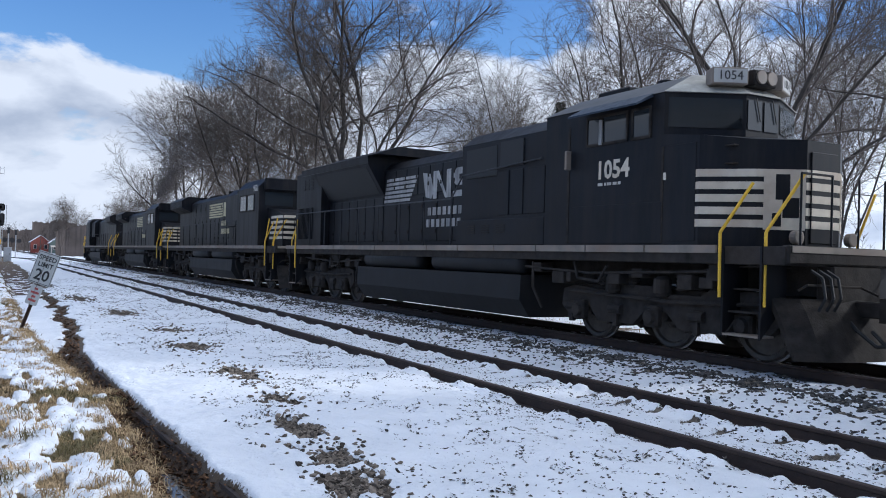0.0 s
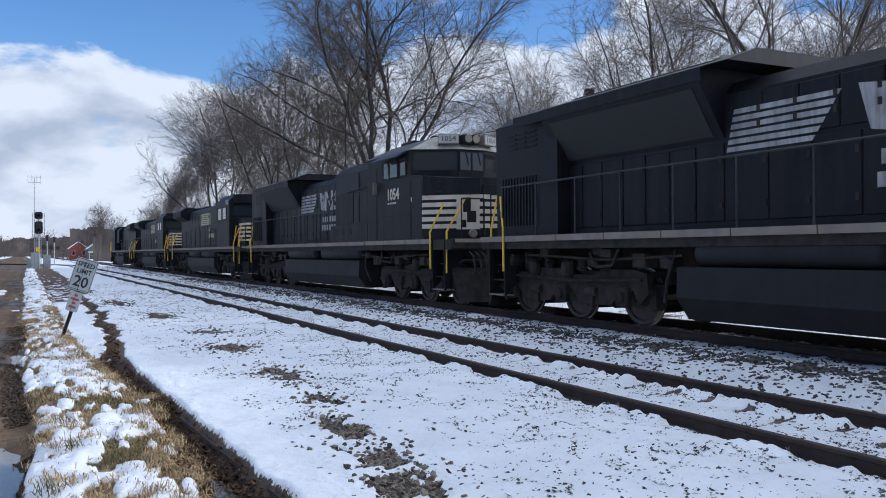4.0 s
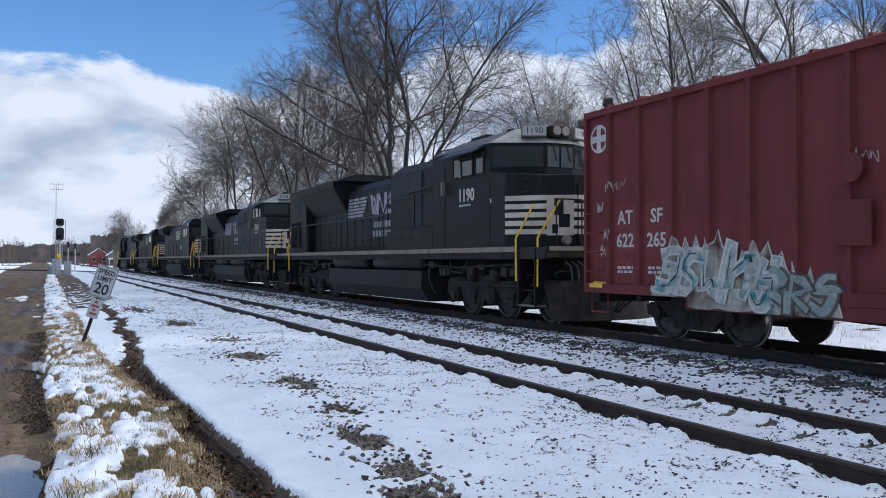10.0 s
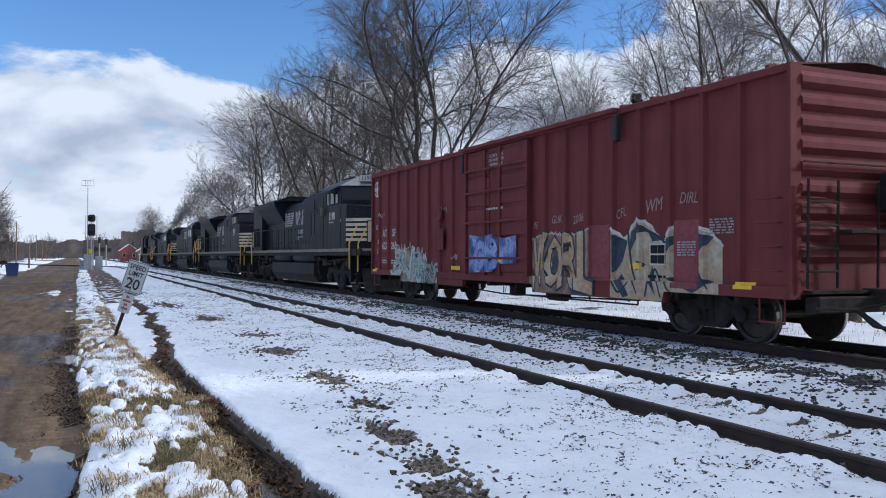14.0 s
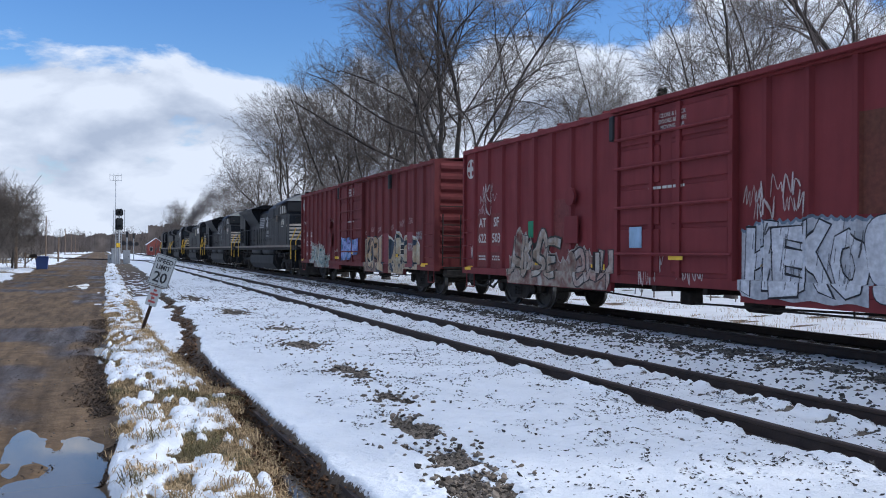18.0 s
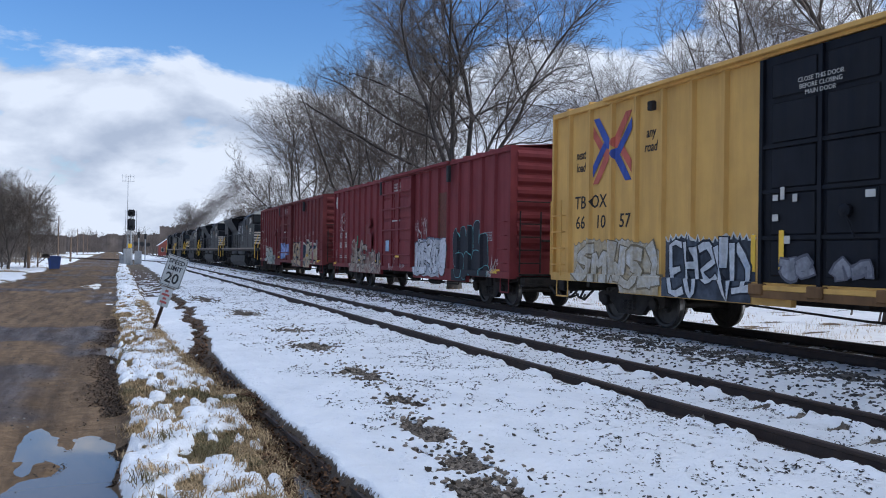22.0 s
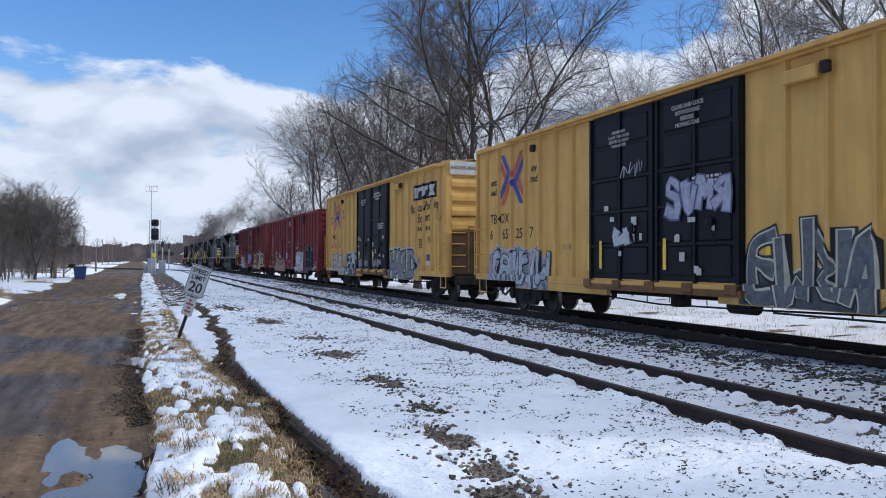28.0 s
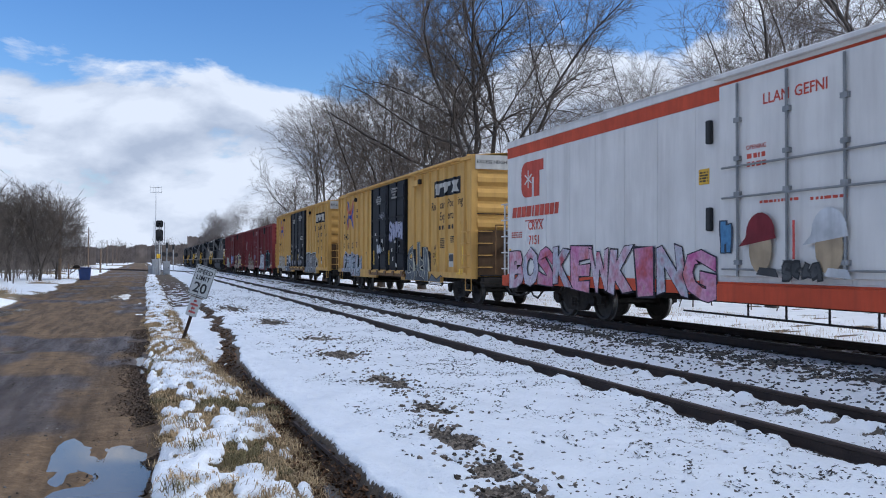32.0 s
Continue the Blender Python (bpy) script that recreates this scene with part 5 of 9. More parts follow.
def yellow_boxcar(number, off, n_car):
    L, eave, floor = 18.5, 4.68, 0.92
    car = thing("boxcar", "yellow high-roof boxcar with black double doors and painted tags", "boxcar", "freight cars of the train")
    TRAIN.append((car, off, False))
    h = L / 2
    door0, dm, door1 = 2.52, 0.02, -2.46
    ribs = [s * (8.58 - 0.858 * k) for s in (1, -1) for k in range(7)]
    boxcar_shell(car, L, eave, floor, M["yel"], ribs, 0.075, end_ribs=7)
    rng = random.Random(number)
    x = -1.605
    wm, bk = M["white"], M["doorblack"]
    for y0, y1 in ((door0, dm + 0.03), (dm - 0.03, door1)):
        bm = B()
        box(bm, -1.60, -1.50, y1, y0, floor + 0.12, eave - 0.12, 0.01)
        door = part("door", bm, bk, car, "black steel plug door")
        w = (y0 - y1)
        for z0, z1 in ((1.15, 1.70), (1.78, 2.42), (2.50, 3.12), (3.20, 3.82), (3.90, 4.42)):
            for a, b in ((0.10, 0.46), (0.54, 0.90)):
                bm = B()
                box(bm, -1.625, -1.60, y0 - w * b, y0 - w * a, z0, z1, 0.018)
                part("door_panel", bm, bk, door)
        for y in (y0 - 0.05, y1 + 0.05, (y0 + y1) / 2):
            bm = B()
            box(bm, -1.655, -1.60, y - 0.035, y + 0.035, floor + 0.1, eave - 0.14)
            part("locking_bar", bm, bk, door)
        for z in (1.74, 3.16, 2.46):
            bm = B()
            box(bm, -1.64, -1.60, y1, y0, z - 0.03, z + 0.03)
            part("door_rib", bm, bk, door)
        bm = B()
        lathe(bm, [(-1.64, 0.10), (-1.70, 0.10), (-1.72, 0.03)], 12, (0, y1 + 0.75, 2.1))
        pipe(bm, [(-1.69, y1 + 0.75, 2.1), (-1.72, y1 + 0.55, 1.72)], 0.018, 5)
        part("lock_handle", bm, bk, door)
        for k in range(7):
            bm = B()
            yy, zz = rng.uniform(y1 + 0.2, y0 - 0.4), rng.uniform(1.15, 2.5)
            box(bm, -1.661, -1.657, yy, yy + rng.uniform(0.08, 0.22), zz, zz + rng.uniform(0.08, 0.20))
            part("sticker", bm, wm, door, "small white sticker")
    text_bars(car, -1.2, -2.0, 2.9, 0.05, wm, -1.66, 3, rng)
    if n_car == 1:
        words("lettering", "CLOSE THIS DOOR\nBEFORE CLOSING\nMAIN DOOR", 0.10, wm, car, side(1.28, 3.98, -1.660))
    else:
        words("lettering", "IMPORTANT\nCLOSE THIS DOOR\nBEFORE CLOSING\nMAIN DOOR", 0.095, wm, car, side(1.28, 3.98, -1.660))
    words("lettering", "CLOSE AND LOCK\nBOTH DOORS\nBEFORE\nMOVING CAR" if n_car == 2 else "CLOSE AND LOCK\nBOTH DOORS BEFORE\nMOVING CAR", 0.115, wm, car, side(-1.05, 4.12, -1.660))
    bm = B()
    box(bm, -1.70, -1.60, -8.3, 7.0, eave - 0.05, eave + 0.03, 0.01)
    box(bm, -1.70, -1.60, door1, door0, floor + 0.0, floor + 0.08, 0.01)
    part("door_rail", bm, M["yel"], car)
    boxes("door_stop", [(-1.72, -1.60, y - 0.08, y + 0.08, eave - 0.48, eave - 0.30) for y in (5.35, -4.35)], M["under"], car, "", 0.02)
    rust = spray((0.16, 0.085, 0.035))
    bm = B()
    box(bm, -1.70, -1.60, door1 - 0.1, door0 + 0.1, floor - 0.12, floor + 0.0)
    for y in np.arange(door1, door0, 1.2):
        box(bm, -1.74, -1.60, y, y + 0.3, floor - 0.08, floor + 0.1, 0.02)
    part("door_sill", bm, rust, car, "rusty door sill")
    dark = spray((0.030, 0.026, 0.024))
    yx, zx = 6.9, 3.66
    em = None
    # crossed ribbons: each arm half blue, half red
    for k, (sy, colr) in enumerate(((1, (0.045, 0.075, 0.28)), (-1, (0.46, 0.11, 0.075)))):
        for s in (-1, 1):
            bm = B()
            flat_shape([(yx + s * p[0], zx + sy * s * p[1]) for p in ((0.0, 0.10), (0.50, 0.70), (0.72, 0.70), (0.16, -0.02))], x + 0.066 - 0.002 * k, bm)
            ob = part("emblem" if em is None else "ribbon", bm, spray(colr), car if em is None else em, "blue and red crossed ribbon emblem" if em is None else "")
            em = em or ob
            bm = B()
            flat_shape([(yx + s * p[0], zx + sy * s * p[1]) for p in ((0.18, -0.04), (0.58, 0.40), (0.72, 0.56), (0.72, 0.30), (0.30, -0.16))], x + 0.062 - 0.002 * k, bm)
            part("ribbon", bm, spray((0.46, 0.11, 0.075) if k == 0 else (0.045, 0.075, 0.28)), em)
    X = x + 0.074
    words("lettering", "next\nload", 0.28, dark, car, side(8.14, 3.50, X), shear=0.2, squeeze=0.78, bold=0.004)
    words("lettering", "any\nroad", 0.28, dark, car, side(5.56, 3.68, X), shear=0.2, squeeze=0.78, bold=0.004)
    for text, y, z in (("TB", 8.15, 2.58), ("OX", 7.40, 2.58)) + ({1: (("66", 8.14, 2.14), ("10", 7.32, 2.14), ("57", 6.42, 2.14)), 2: (("6", 8.30, 2.14), ("65", 7.62 - 0.28, 2.14), ("25", 6.44, 2.14), ("7", 5.70, 2.14))}[n_car]):
        words("lettering", text, 0.40, dark, car, side(y, z, X), bold=0.003, shear=0.06)
    # logo plate and lettering at the other end
    yl = -6.88
    bm = B()
    flat_shape([(yl + 1.28, 3.60), (yl - 1.28, 3.60), (yl - 1.28, 4.16), (yl + 1.28, 4.16)], x - 0.002, bm)
    pl = part("logo_plate", bm, M["doorblack"], car, "black plate with white block shapes")
    bm = B()
    for k in range(3):
        yc = yl + 0.78 - k * 0.78
        if k < 2:
            flat_shape([(yc + 0.40, 4.06), (yc - 0.36, 4.06), (yc - 0.36, 3.92), (yc + 0.40, 3.92)], x - 0.006, bm)
            flat_shape([(yc + 0.10, 3.92), (yc - 0.12, 3.92), (yc - 0.02, 3.68), (yc + 0.20, 3.68)], x - 0.006, bm)
        else:
            for s in (1, -1):
                flat_shape([(yc + s * 0.34, 4.06), (yc + s * 0.04, 4.06), (yc - s * 0.36, 3.68), (yc - s * 0.06, 3.68)], x - 0.006 - 0.001 * s, bm)
    part("logo_shape", bm, wm, pl)
    size, slope, fat = (0.45, 0.2, 0.008) if n_car == 1 else (0.40, 0.08, 0.001)
    for text, y, z in (("Rail", -5.58, 3.30), ("car", -6.42, 3.32), ("Pool", -7.29, 3.34), ("ing", -8.12, 3.36), ("Exp", -6.43, 2.92), ("erts", -7.27, 2.94)):
        words("lettering", text, size, dark, car, side(y, z, X), shear=slope, bold=fat)
    boxes("lettering_bar", [(X - 0.004, X, yl + b, yl + a, 2.48, 2.62) for a, b in ((0.78, 0.62), (0.50, 0.34), (0.26, 0.12), (-0.14, -0.34), (-0.46, -0.70))], dark, car)
    text_bars(car, yl + 0.65, yl + 0.05, 2.15, 0.035, dark, X, 6, rng)
    text_bars(car, yl - 0.35, yl - 0.85, 2.2, 0.035, dark, X, 4, rng)
    st = boxes("data_plate", [(X - 0.008, X, yl - 0.70, yl - 0.22, 1.22, 1.66)], wm, car)[0]
    boxes("data_plate_field", [(X - 0.012, X - 0.008, yl - 0.67, yl - 0.25, 1.40, 1.63)], spray((0.06, 0.065, 0.075)), st)
    boxes("label_plate", [(X - 0.008, X, yl - 1.65, yl - 1.15, 0.98, 1.16)], M["yellow"], car, "small yellow label")
    for y, z in ((2.75, 1.2), (-3.0, 1.25), (-5.95, 1.2), (-8.35, 1.3)):
        boxes("reflector", [(X - 0.006, X, y - 0.05, y + 0.05, z, z + 0.6)], M["yellow"], car, "yellow reflector strip")
    for y in (2.0, -0.35):
        boxes("reflector", [(-1.664, -1.660, y - 0.05, y + 0.05, 1.25, 1.85)], M["yellow"], car, "yellow reflector strip")
    bm = B()
    box(bm, -1.70, -1.60, -4.2, -3.5, eave - 0.52, eave - 0.30, 0.02)
    part("door_bracket", bm, M["yel"], car)
    # white band over the end and its lettering
    for s in (-1, 1):
        bm = B()
        box(bm, -1.48, 1.48, min(s * (h + 0.01), s * (h + 0.10)), max(s * (h + 0.01), s * (h + 0.10)), eave - 0.42, eave + 0.02)
        part("end_band", bm, wm, car, "white band")
    words("lettering", "TBOX", 0.19, dark, car, Matrix(((1, 0, 0, 0.75), (0, 0, -1, -h - 0.105), (0, 1, 0, eave - 0.2), (0, 0, 0, 1))), shear=0.2)
    words("lettering", "EXCESS HEIGHT CAR", 0.155, dark, car, Matrix(((1, 0, 0, -0.72), (0, 0, -1, -h - 0.105), (0, 1, 0, eave - 0.2), (0, 0, 0, 1))))
    zs = np.arange(floor + 0.3, floor + 1.7, 0.37)
    for a in (h - 0.12, -h + 0.58):
        ladder(car, "grab_iron", -1.60, a, a - 0.46, zs, M["yel"], 0.017, 0.11)
        bm = B()
        for y in (a, a - 0.46):
            pipe(bm, [(-1.71, y, floor + 0.05), (-1.71, y, floor + 1.75)], 0.018, 5)
        part("ladder_rail", bm, M["yel"], car)
    ladder(car, "end_ladder", -h - 0.03, -1.42, -0.95, zs, M["yel"], 0.017, -0.11, "x")
    bm = B()
    box(bm, -0.5, 0.5, -h - 0.35, -h - 0.05, floor + 0.95, floor + 1.0)
    pipe(bm, [(-0.9, -h - 0.3, floor + 0.1), (-0.9, -h - 0.3, floor + 1.6), (0.9, -h - 0.3, floor + 1.6), (0.9, -h - 0.3, floor + 0.1)], 0.02, 5)
    part("brake_platform", bm, rust, car)
    # flat dark brown sheet in place of the dark recess round the brake gear
    boxes("end_recess", [(-1.40, 1.40, -h - 0.098, -h - 0.09, floor + 0.05, floor + 1.45)], spray((0.085, 0.050, 0.026)), car, "dark brown lower end panel")
    end_gear(car, h, floor, rust)
    draught_rods(car, -3.0, -6.2, floor)
    if n_car == 1:
        painted_ground(car, rng, 8.4, 5.15, 0.62, (1.65, 1.80, 1.72, 1.78, 1.70, 1.55), ((0.50, 0.46, 0.38), (0.44, 0.34, 0.20), (0.54, 0.51, 0.46)), (0.30, 0.24, 0.15), x, 0.06, 0.012)
        graffiti(car, rng, 8.3, 5.2, 0.72, 1.70, 5, ((0.56, 0.54, 0.50), (0.48, 0.42, 0.32), (0.58, 0.57, 0.54)), (0.20, 0.16, 0.10), x - 0.003, None, 0.25, None, 0.08)
        painted_ground(car, rng, 5.05, 2.70, 0.60, (1.75, 1.82, 1.70, 1.80, 1.75), ((0.03, 0.035, 0.045), (0.06, 0.07, 0.09), (0.10, 0.12, 0.15)), (0.55, 0.55, 0.53), x, 0.10, 0.02)
        graffiti(car, rng, 4.98, 2.75, 0.70, 1.72, 5, ((0.52, 0.54, 0.56), (0.58, 0.58, 0.58), (0.40, 0.45, 0.52)), (0.02, 0.024, 0.032), x - 0.003, None, 0.0, None, -0.12)
        painted_ground(car, rng, -2.50, -6.05, 0.50, (1.35, 1.75, 1.66, 1.80, 1.92, 1.75, 1.2), ((0.40, 0.40, 0.36), (0.30, 0.29, 0.25)), (0.50, 0.53, 0.47), x, 0.03, 0.03)
        lettered_piece(car, rng, "HALD", -2.62, -5.95, 0.56, 1.80, ((0.18, 0.175, 0.17), (0.23, 0.22, 0.215), (0.15, 0.15, 0.15)), (0.018, 0.018, 0.02), x - 0.003, (0.48, 0.48, 0.45), 0.055, 0.045, (0.42, 0.42, 0.40), 1.2, 0.12)
        scribble(car, rng, -8.2, 3.0, 0.7, 0.5, (0.22, 0.15, 0.07), x - 0.066)
        scribble(car, rng, -6.2, 1.4, 0.5, 0.3, (0.04, 0.03, 0.03), x - 0.066)
        for y in (1.8, -1.3, 0.8, -0.6):
            graffiti(car, rng, y + 0.3, y - 0.4, 1.12, 1.45, 2, ((0.30, 0.30, 0.32), (0.16, 0.16, 0.18)), (0.10, 0.10, 0.12), -1.662, None, 0.4)
    else:
        painted_ground(car, rng, 8.45, 4.6, 0.56, (1.6, 1.85, 1.70, 1.82, 1.68, 1.75, 1.2), ((0.12, 0.20, 0.22), (0.42, 0.32, 0.36), (0.34, 0.38, 0.42), (0.10, 0.13, 0.15)), (0.50, 0.46, 0.48), x, 0.10, 0.018)
        graffiti(car, rng, 8.3, 4.7, 0.66, 1.75, 6, ((0.32, 0.37, 0.41), (0.46, 0.48, 0.52), (0.16, 0.27, 0.30)), (0.03, 0.035, 0.04), x - 0.003, (0.58, 0.60, 0.62), 0.15, None, 0.08)
        painted_ground(car, rng, -2.4, -5.2, 0.50, (1.45, 1.2, 1.25, 1.35, 1.3, 1.1), ((0.07, 0.078, 0.085), (0.10, 0.11, 0.12)), (0.50, 0.48, 0.36), x, 0.04, 0.02)
        graffiti(car, rng, -2.45, -5.2, 0.56, 2.05, 4, ((0.10, 0.11, 0.12), (0.14, 0.15, 0.16), (0.075, 0.085, 0.09)), (0.50, 0.48, 0.38), x - 0.003, None, 0.12, (0.03, 0.03, 0.034))
        painted_ground(car, rng, -5.1, -7.0, 0.52, (0.62, 0.95, 0.78, 0.92, 0.75), ((0.10, 0.11, 0.12), (0.15, 0.16, 0.17)), (0.035, 0.035, 0.04), x, 0.0, 0.02)
        tag_words(car, "WE\nCANT\nSTOP", 0.24, (0.05, 0.04, 0.03), -5.75, 1.62, x - 0.003, 0.1, 0.001, 6)
        graffiti(car, rng, -0.35, -2.2, 2.25, 3.0, 4, ((0.42, 0.42, 0.50), (0.30, 0.30, 0.40)), (0.10, 0.10, 0.16), -1.662, None, 0.35)
        graffiti(car, rng, 1.6, 0.9, 1.6, 2.2, 1, ((0.45, 0.48, 0.50), (0.5, 0.5, 0.5)), (0.06, 0.06, 0.07), -1.662, None, 0.6)
        scribble(car, rng, 1.2, 3.3, 0.9, 0.35, (0.45, 0.45, 0.47), -1.64, 0.02, 14)
        scribble(car, rng, 3.9, 1.75, 0.6, 0.2, (0.10, 0.08, 0.05), x - 0.066)
    drape(car, ribs, 0.075, door=(door0, door1), floor=floor)
    return car


def reefer(off):
    L, eave, floor = 22.3, 4.66, 0.86
    car = thing("refrigerator_car", "white smooth-sided refrigerator car with orange sill and painted tags", "boxcar", "freight cars of the train")
    TRAIN.append((car, off, False))
    h = L / 2
    wm, og = M["reefer"], M["orange"]
    x = -1.60
    for s in (-1, 1):
        bm = B()
        box(bm, min(s * 1.59, s * 1.45), max(s * 1.59, s * 1.45), -h, h, 1.05, eave - 0.42)
        wall = part("side_wall", bm, wm, car)
        y = h - 0.02
        while y > -h + 0.4:
            bm = B()
            box(bm, min(s * 1.585, s * 1.598), max(s * 1.585, s * 1.598), y - 1.16, y - 0.025, 1.08, eave - 0.44, 0.006)
            part("side_sheet", bm, wm, wall)
            y -= 1.2
        bm = B()
        box(bm, min(s * 1.60, s * 1.45), max(s * 1.60, s * 1.45), -h, h, eave - 0.42, eave - 0.14)
        part("top_band", bm, og, wall, "orange-red band")
        bm = B()
        box(bm, min(s * 1.62, s * 1.45), max(s * 1.62, s * 1.45), -h, h, eave - 0.14, eave + 0.02, 0.01)
        part("top_chord", bm, wm, wall)
        bm = B()
        box(bm, min(s * 1.61, s * 1.45), max(s * 1.61, s * 1.45), -h, h, floor - 0.05, 1.06, 0.008)
        box(bm, min(s * 1.66, s * 1.45), max(s * 1.66, s * 1.45), -4.2, 2.1, floor - 0.14, 1.02, 0.01)
        part("side_sill", bm, og, wall, "orange-red sill")
    bm = B()
    prism(bm, [(-1.62, eave), (-1.62, eave + 0.04), (0, eave + 0.2), (1.62, eave + 0.04), (1.62, eave)], -h, h)
    part("roof", bm, wm, car)
    for s in (-1, 1):
        bm = B()
        box(bm, -1.58, 1.58, min(s * h, s * (h - 0.08)), max(s * h, s * (h - 0.08)), 0.9, eave)
        part("end_wall", bm, wm, car)
        bm = B()
        box(bm, -1.3, 1.3, min(s * h, s * (h + 0.30)), max(s * h, s * (h + 0.30)), 0.56, 0.84, 0.02)
        part("end_sill", bm, M["under"], car)
        bm = B()
        box(bm, -0.62, 1.2, min(s * h, s * (h + 0.36)), max(s * h, s * (h + 0.36)), 1.25, 3.3, 0.03)
        part("end_cabinet", bm, M["rubber"], car, "black equipment cabinet on the car's end")
        freight_truck(car, s * (h - 2.9))
        coupler(car, s * h, s * 1.2)
    bm = B()
    box(bm, -1.45, 1.45, -h + 0.1, h - 0.1, floor - 0.06, floor + 0.06)
    box(bm, -0.25, 0.25, -h, h, 0.6, floor)
    part("underframe", bm, M["under"], car)
    bm = B()
    for y in np.arange(1.6, -6.0, -0.9):
        pipe(bm, [(-1.40, y, 0.80), (-1.40, y, 0.45)], 0.02, 5)
    pipe(bm, [(-1.40, 3.4, 0.48), (-1.40, -6.0, 0.42)], 0.02, 5)
    box(bm, -1.3, -0.5, -2.6, -1.2, 0.42, 0.8, 0.05)
    part("brake_gear", bm, M["under"], car)
    # sliding door with locking rods
    bm = B()
    box(bm, -1.66, -1.58, -1.95, 2.02, 1.16, eave - 0.2, 0.012)
    door = part("door", bm, wm, car, "white plug door")
    for y in (1.5, 0.35, -0.8, -1.7):
        bm = B()
        pipe(bm, [(-1.70, y, 1.16), (-1.70, y, eave - 0.24)], 0.024, 6)
        for z in (1.4, 2.55, 3.15, 3.8):
            box(bm, -1.72, -1.66, y - 0.07, y + 0.07, z - 0.04, z + 0.04)
        part("locking_rod", bm, spray((0.24, 0.24, 0.235)), door)
    for z in (1.28, 3.02, 2.5):
        bm = B()
        pipe(bm, [(-1.70, 1.9, z), (-1.70, -1.9, z)], 0.02, 6)
        part("locking_rod", bm, spray((0.24, 0.24, 0.235)), door)
    bm = B()
    box(bm, -1.72, -1.60, -7.0, 2.1, eave - 0.08, eave + 0.0, 0.01)
    part("door_rail", bm, wm, car)
    boxes("door_stop", [(-1.70, -1.60, 2.24, 2.36, z, z + 0.42) for z in (3.5, 1.95)], M["rubber"], car, "black rubber door stop", 0.02)
    rd = spray((0.50, 0.075, 0.045))
    # emblem: an orange rounded C run together with a bar and stem, a white star in it
    bm = B()
    pts = [(8.93, 4.02), (9.95, 4.02)] + [(9.95 + 0.29 * math.sin(math.radians(a)), 3.73 + 0.29 * math.cos(math.radians(a))) for a in range(15, 91, 15)] + [(9.95 + 0.29 * math.cos(math.radians(a)), 3.38 - 0.29 * math.sin(math.radians(a))) for a in range(0, 91, 15)]
    pts += [(9.60, 3.09), (9.60, 3.60), (9.48, 3.60), (9.48, 3.09), (9.16, 3.09), (9.16, 3.74), (8.93, 3.74)]
    flat_shape(pts, x - 0.004, bm)
    em = part("emblem", bm, rd, car, "orange-red block emblem with a white star")
    bm = B()
    for k in range(3):
        a = math.radians(60 * k + 30)
        dy, dz = 0.23 * math.cos(a), 0.23 * math.sin(a)
        pipe(bm, [(x - 0.008, 9.80 - dy, 3.56 - dz), (x - 0.008, 9.80 + dy, 3.56 + dz)], 0.02, 5)
    part("star", bm, wm, em)
    bm = B()
    for a, b in ((10.82, 10.56), (10.52, 10.28), (10.24, 9.98), (9.94, 9.66), (9.60, 9.50), (9.44, 9.20), (9.16, 8.92), (8.88, 8.64), (8.60, 8.38), (8.34, 8.14)):
        flat_shape([(a, 2.58), (b, 2.58), (b - 0.05, 2.86), (a - 0.05, 2.86)], x - 0.005, bm)
    part("lettering_bar", bm, rd, car)
    words("lettering", "CRYX", 0.33, rd, car, side(9.40, 2.33, x - 0.005), bold=0.004)
    words("lettering", "7151", 0.33, rd, car, side(9.46, 1.95, x - 0.005), bold=0.004)
    text_bars(car, 10.85, 10.2, 2.16, 0.035, rd, x - 0.002, 3, random.Random(5))
    text_bars(car, 10.0, 8.9, 2.46, 0.03, rd, x - 0.002, 1, random.Random(15))
    words("lettering", "LLAN", 0.25, rd, car, side(0.62, 4.04, -1.664), bold=0.003)
    words("lettering", "GEFNI", 0.25, rd, car, side(-0.12, 4.04, -1.664), bold=0.003)
    words("lettering", "OPENING", 0.11, rd, car, side(1.08, 3.30, -1.664))
    text_bars(car, 1.30, 0.85, 3.12, 0.08, rd, -1.660, 2, random.Random(6))
    text_bars(car, 1.0, 0.1, 2.36, 0.045, rd, -1.660, 1, random.Random(7))
    text_bars(car, -0.1, -0.8, 2.34, 0.045, rd, -1.660, 1, random.Random(8))
    lab = boxes("label_plate", [(x - 0.006, x - 0.002, 2.36, 2.66, 2.80, 3.08)], spray((0.62, 0.36, 0.04)), car, "small yellow label")[0]
    text_bars(lab, 2.63, 2.4, 3.0, 0.03, M["rubber"], x - 0.006, 4, random.Random(9))
    boxes("reflector", [(-1.72, -1.715, -1.65, -1.55, 1.25, 1.75), (-1.668, -1.662, 1.75, 1.84, 1.55, 1.95), (x - 0.006, x - 0.001, h - 0.24, h - 0.14, 1.1, 1.75)], M["yellow"], car, "yellow reflector strip")
    rng = random.Random(715)
    pink = (((0.50, 0.10, 0.14), (0.55, 0.34, 0.40), (0.62, 0.56, 0.58)), ((0.36, 0.38, 0.46), (0.58, 0.52, 0.56), (0.50, 0.18, 0.24)), ((0.46, 0.09, 0.10), (0.52, 0.20, 0.32), (0.50, 0.34, 0.30)),
            ((0.52, 0.30, 0.36), (0.45, 0.46, 0.50), (0.42, 0.10, 0.12)), ((0.50, 0.12, 0.28), (0.58, 0.30, 0.40), (0.48, 0.12, 0.10)))
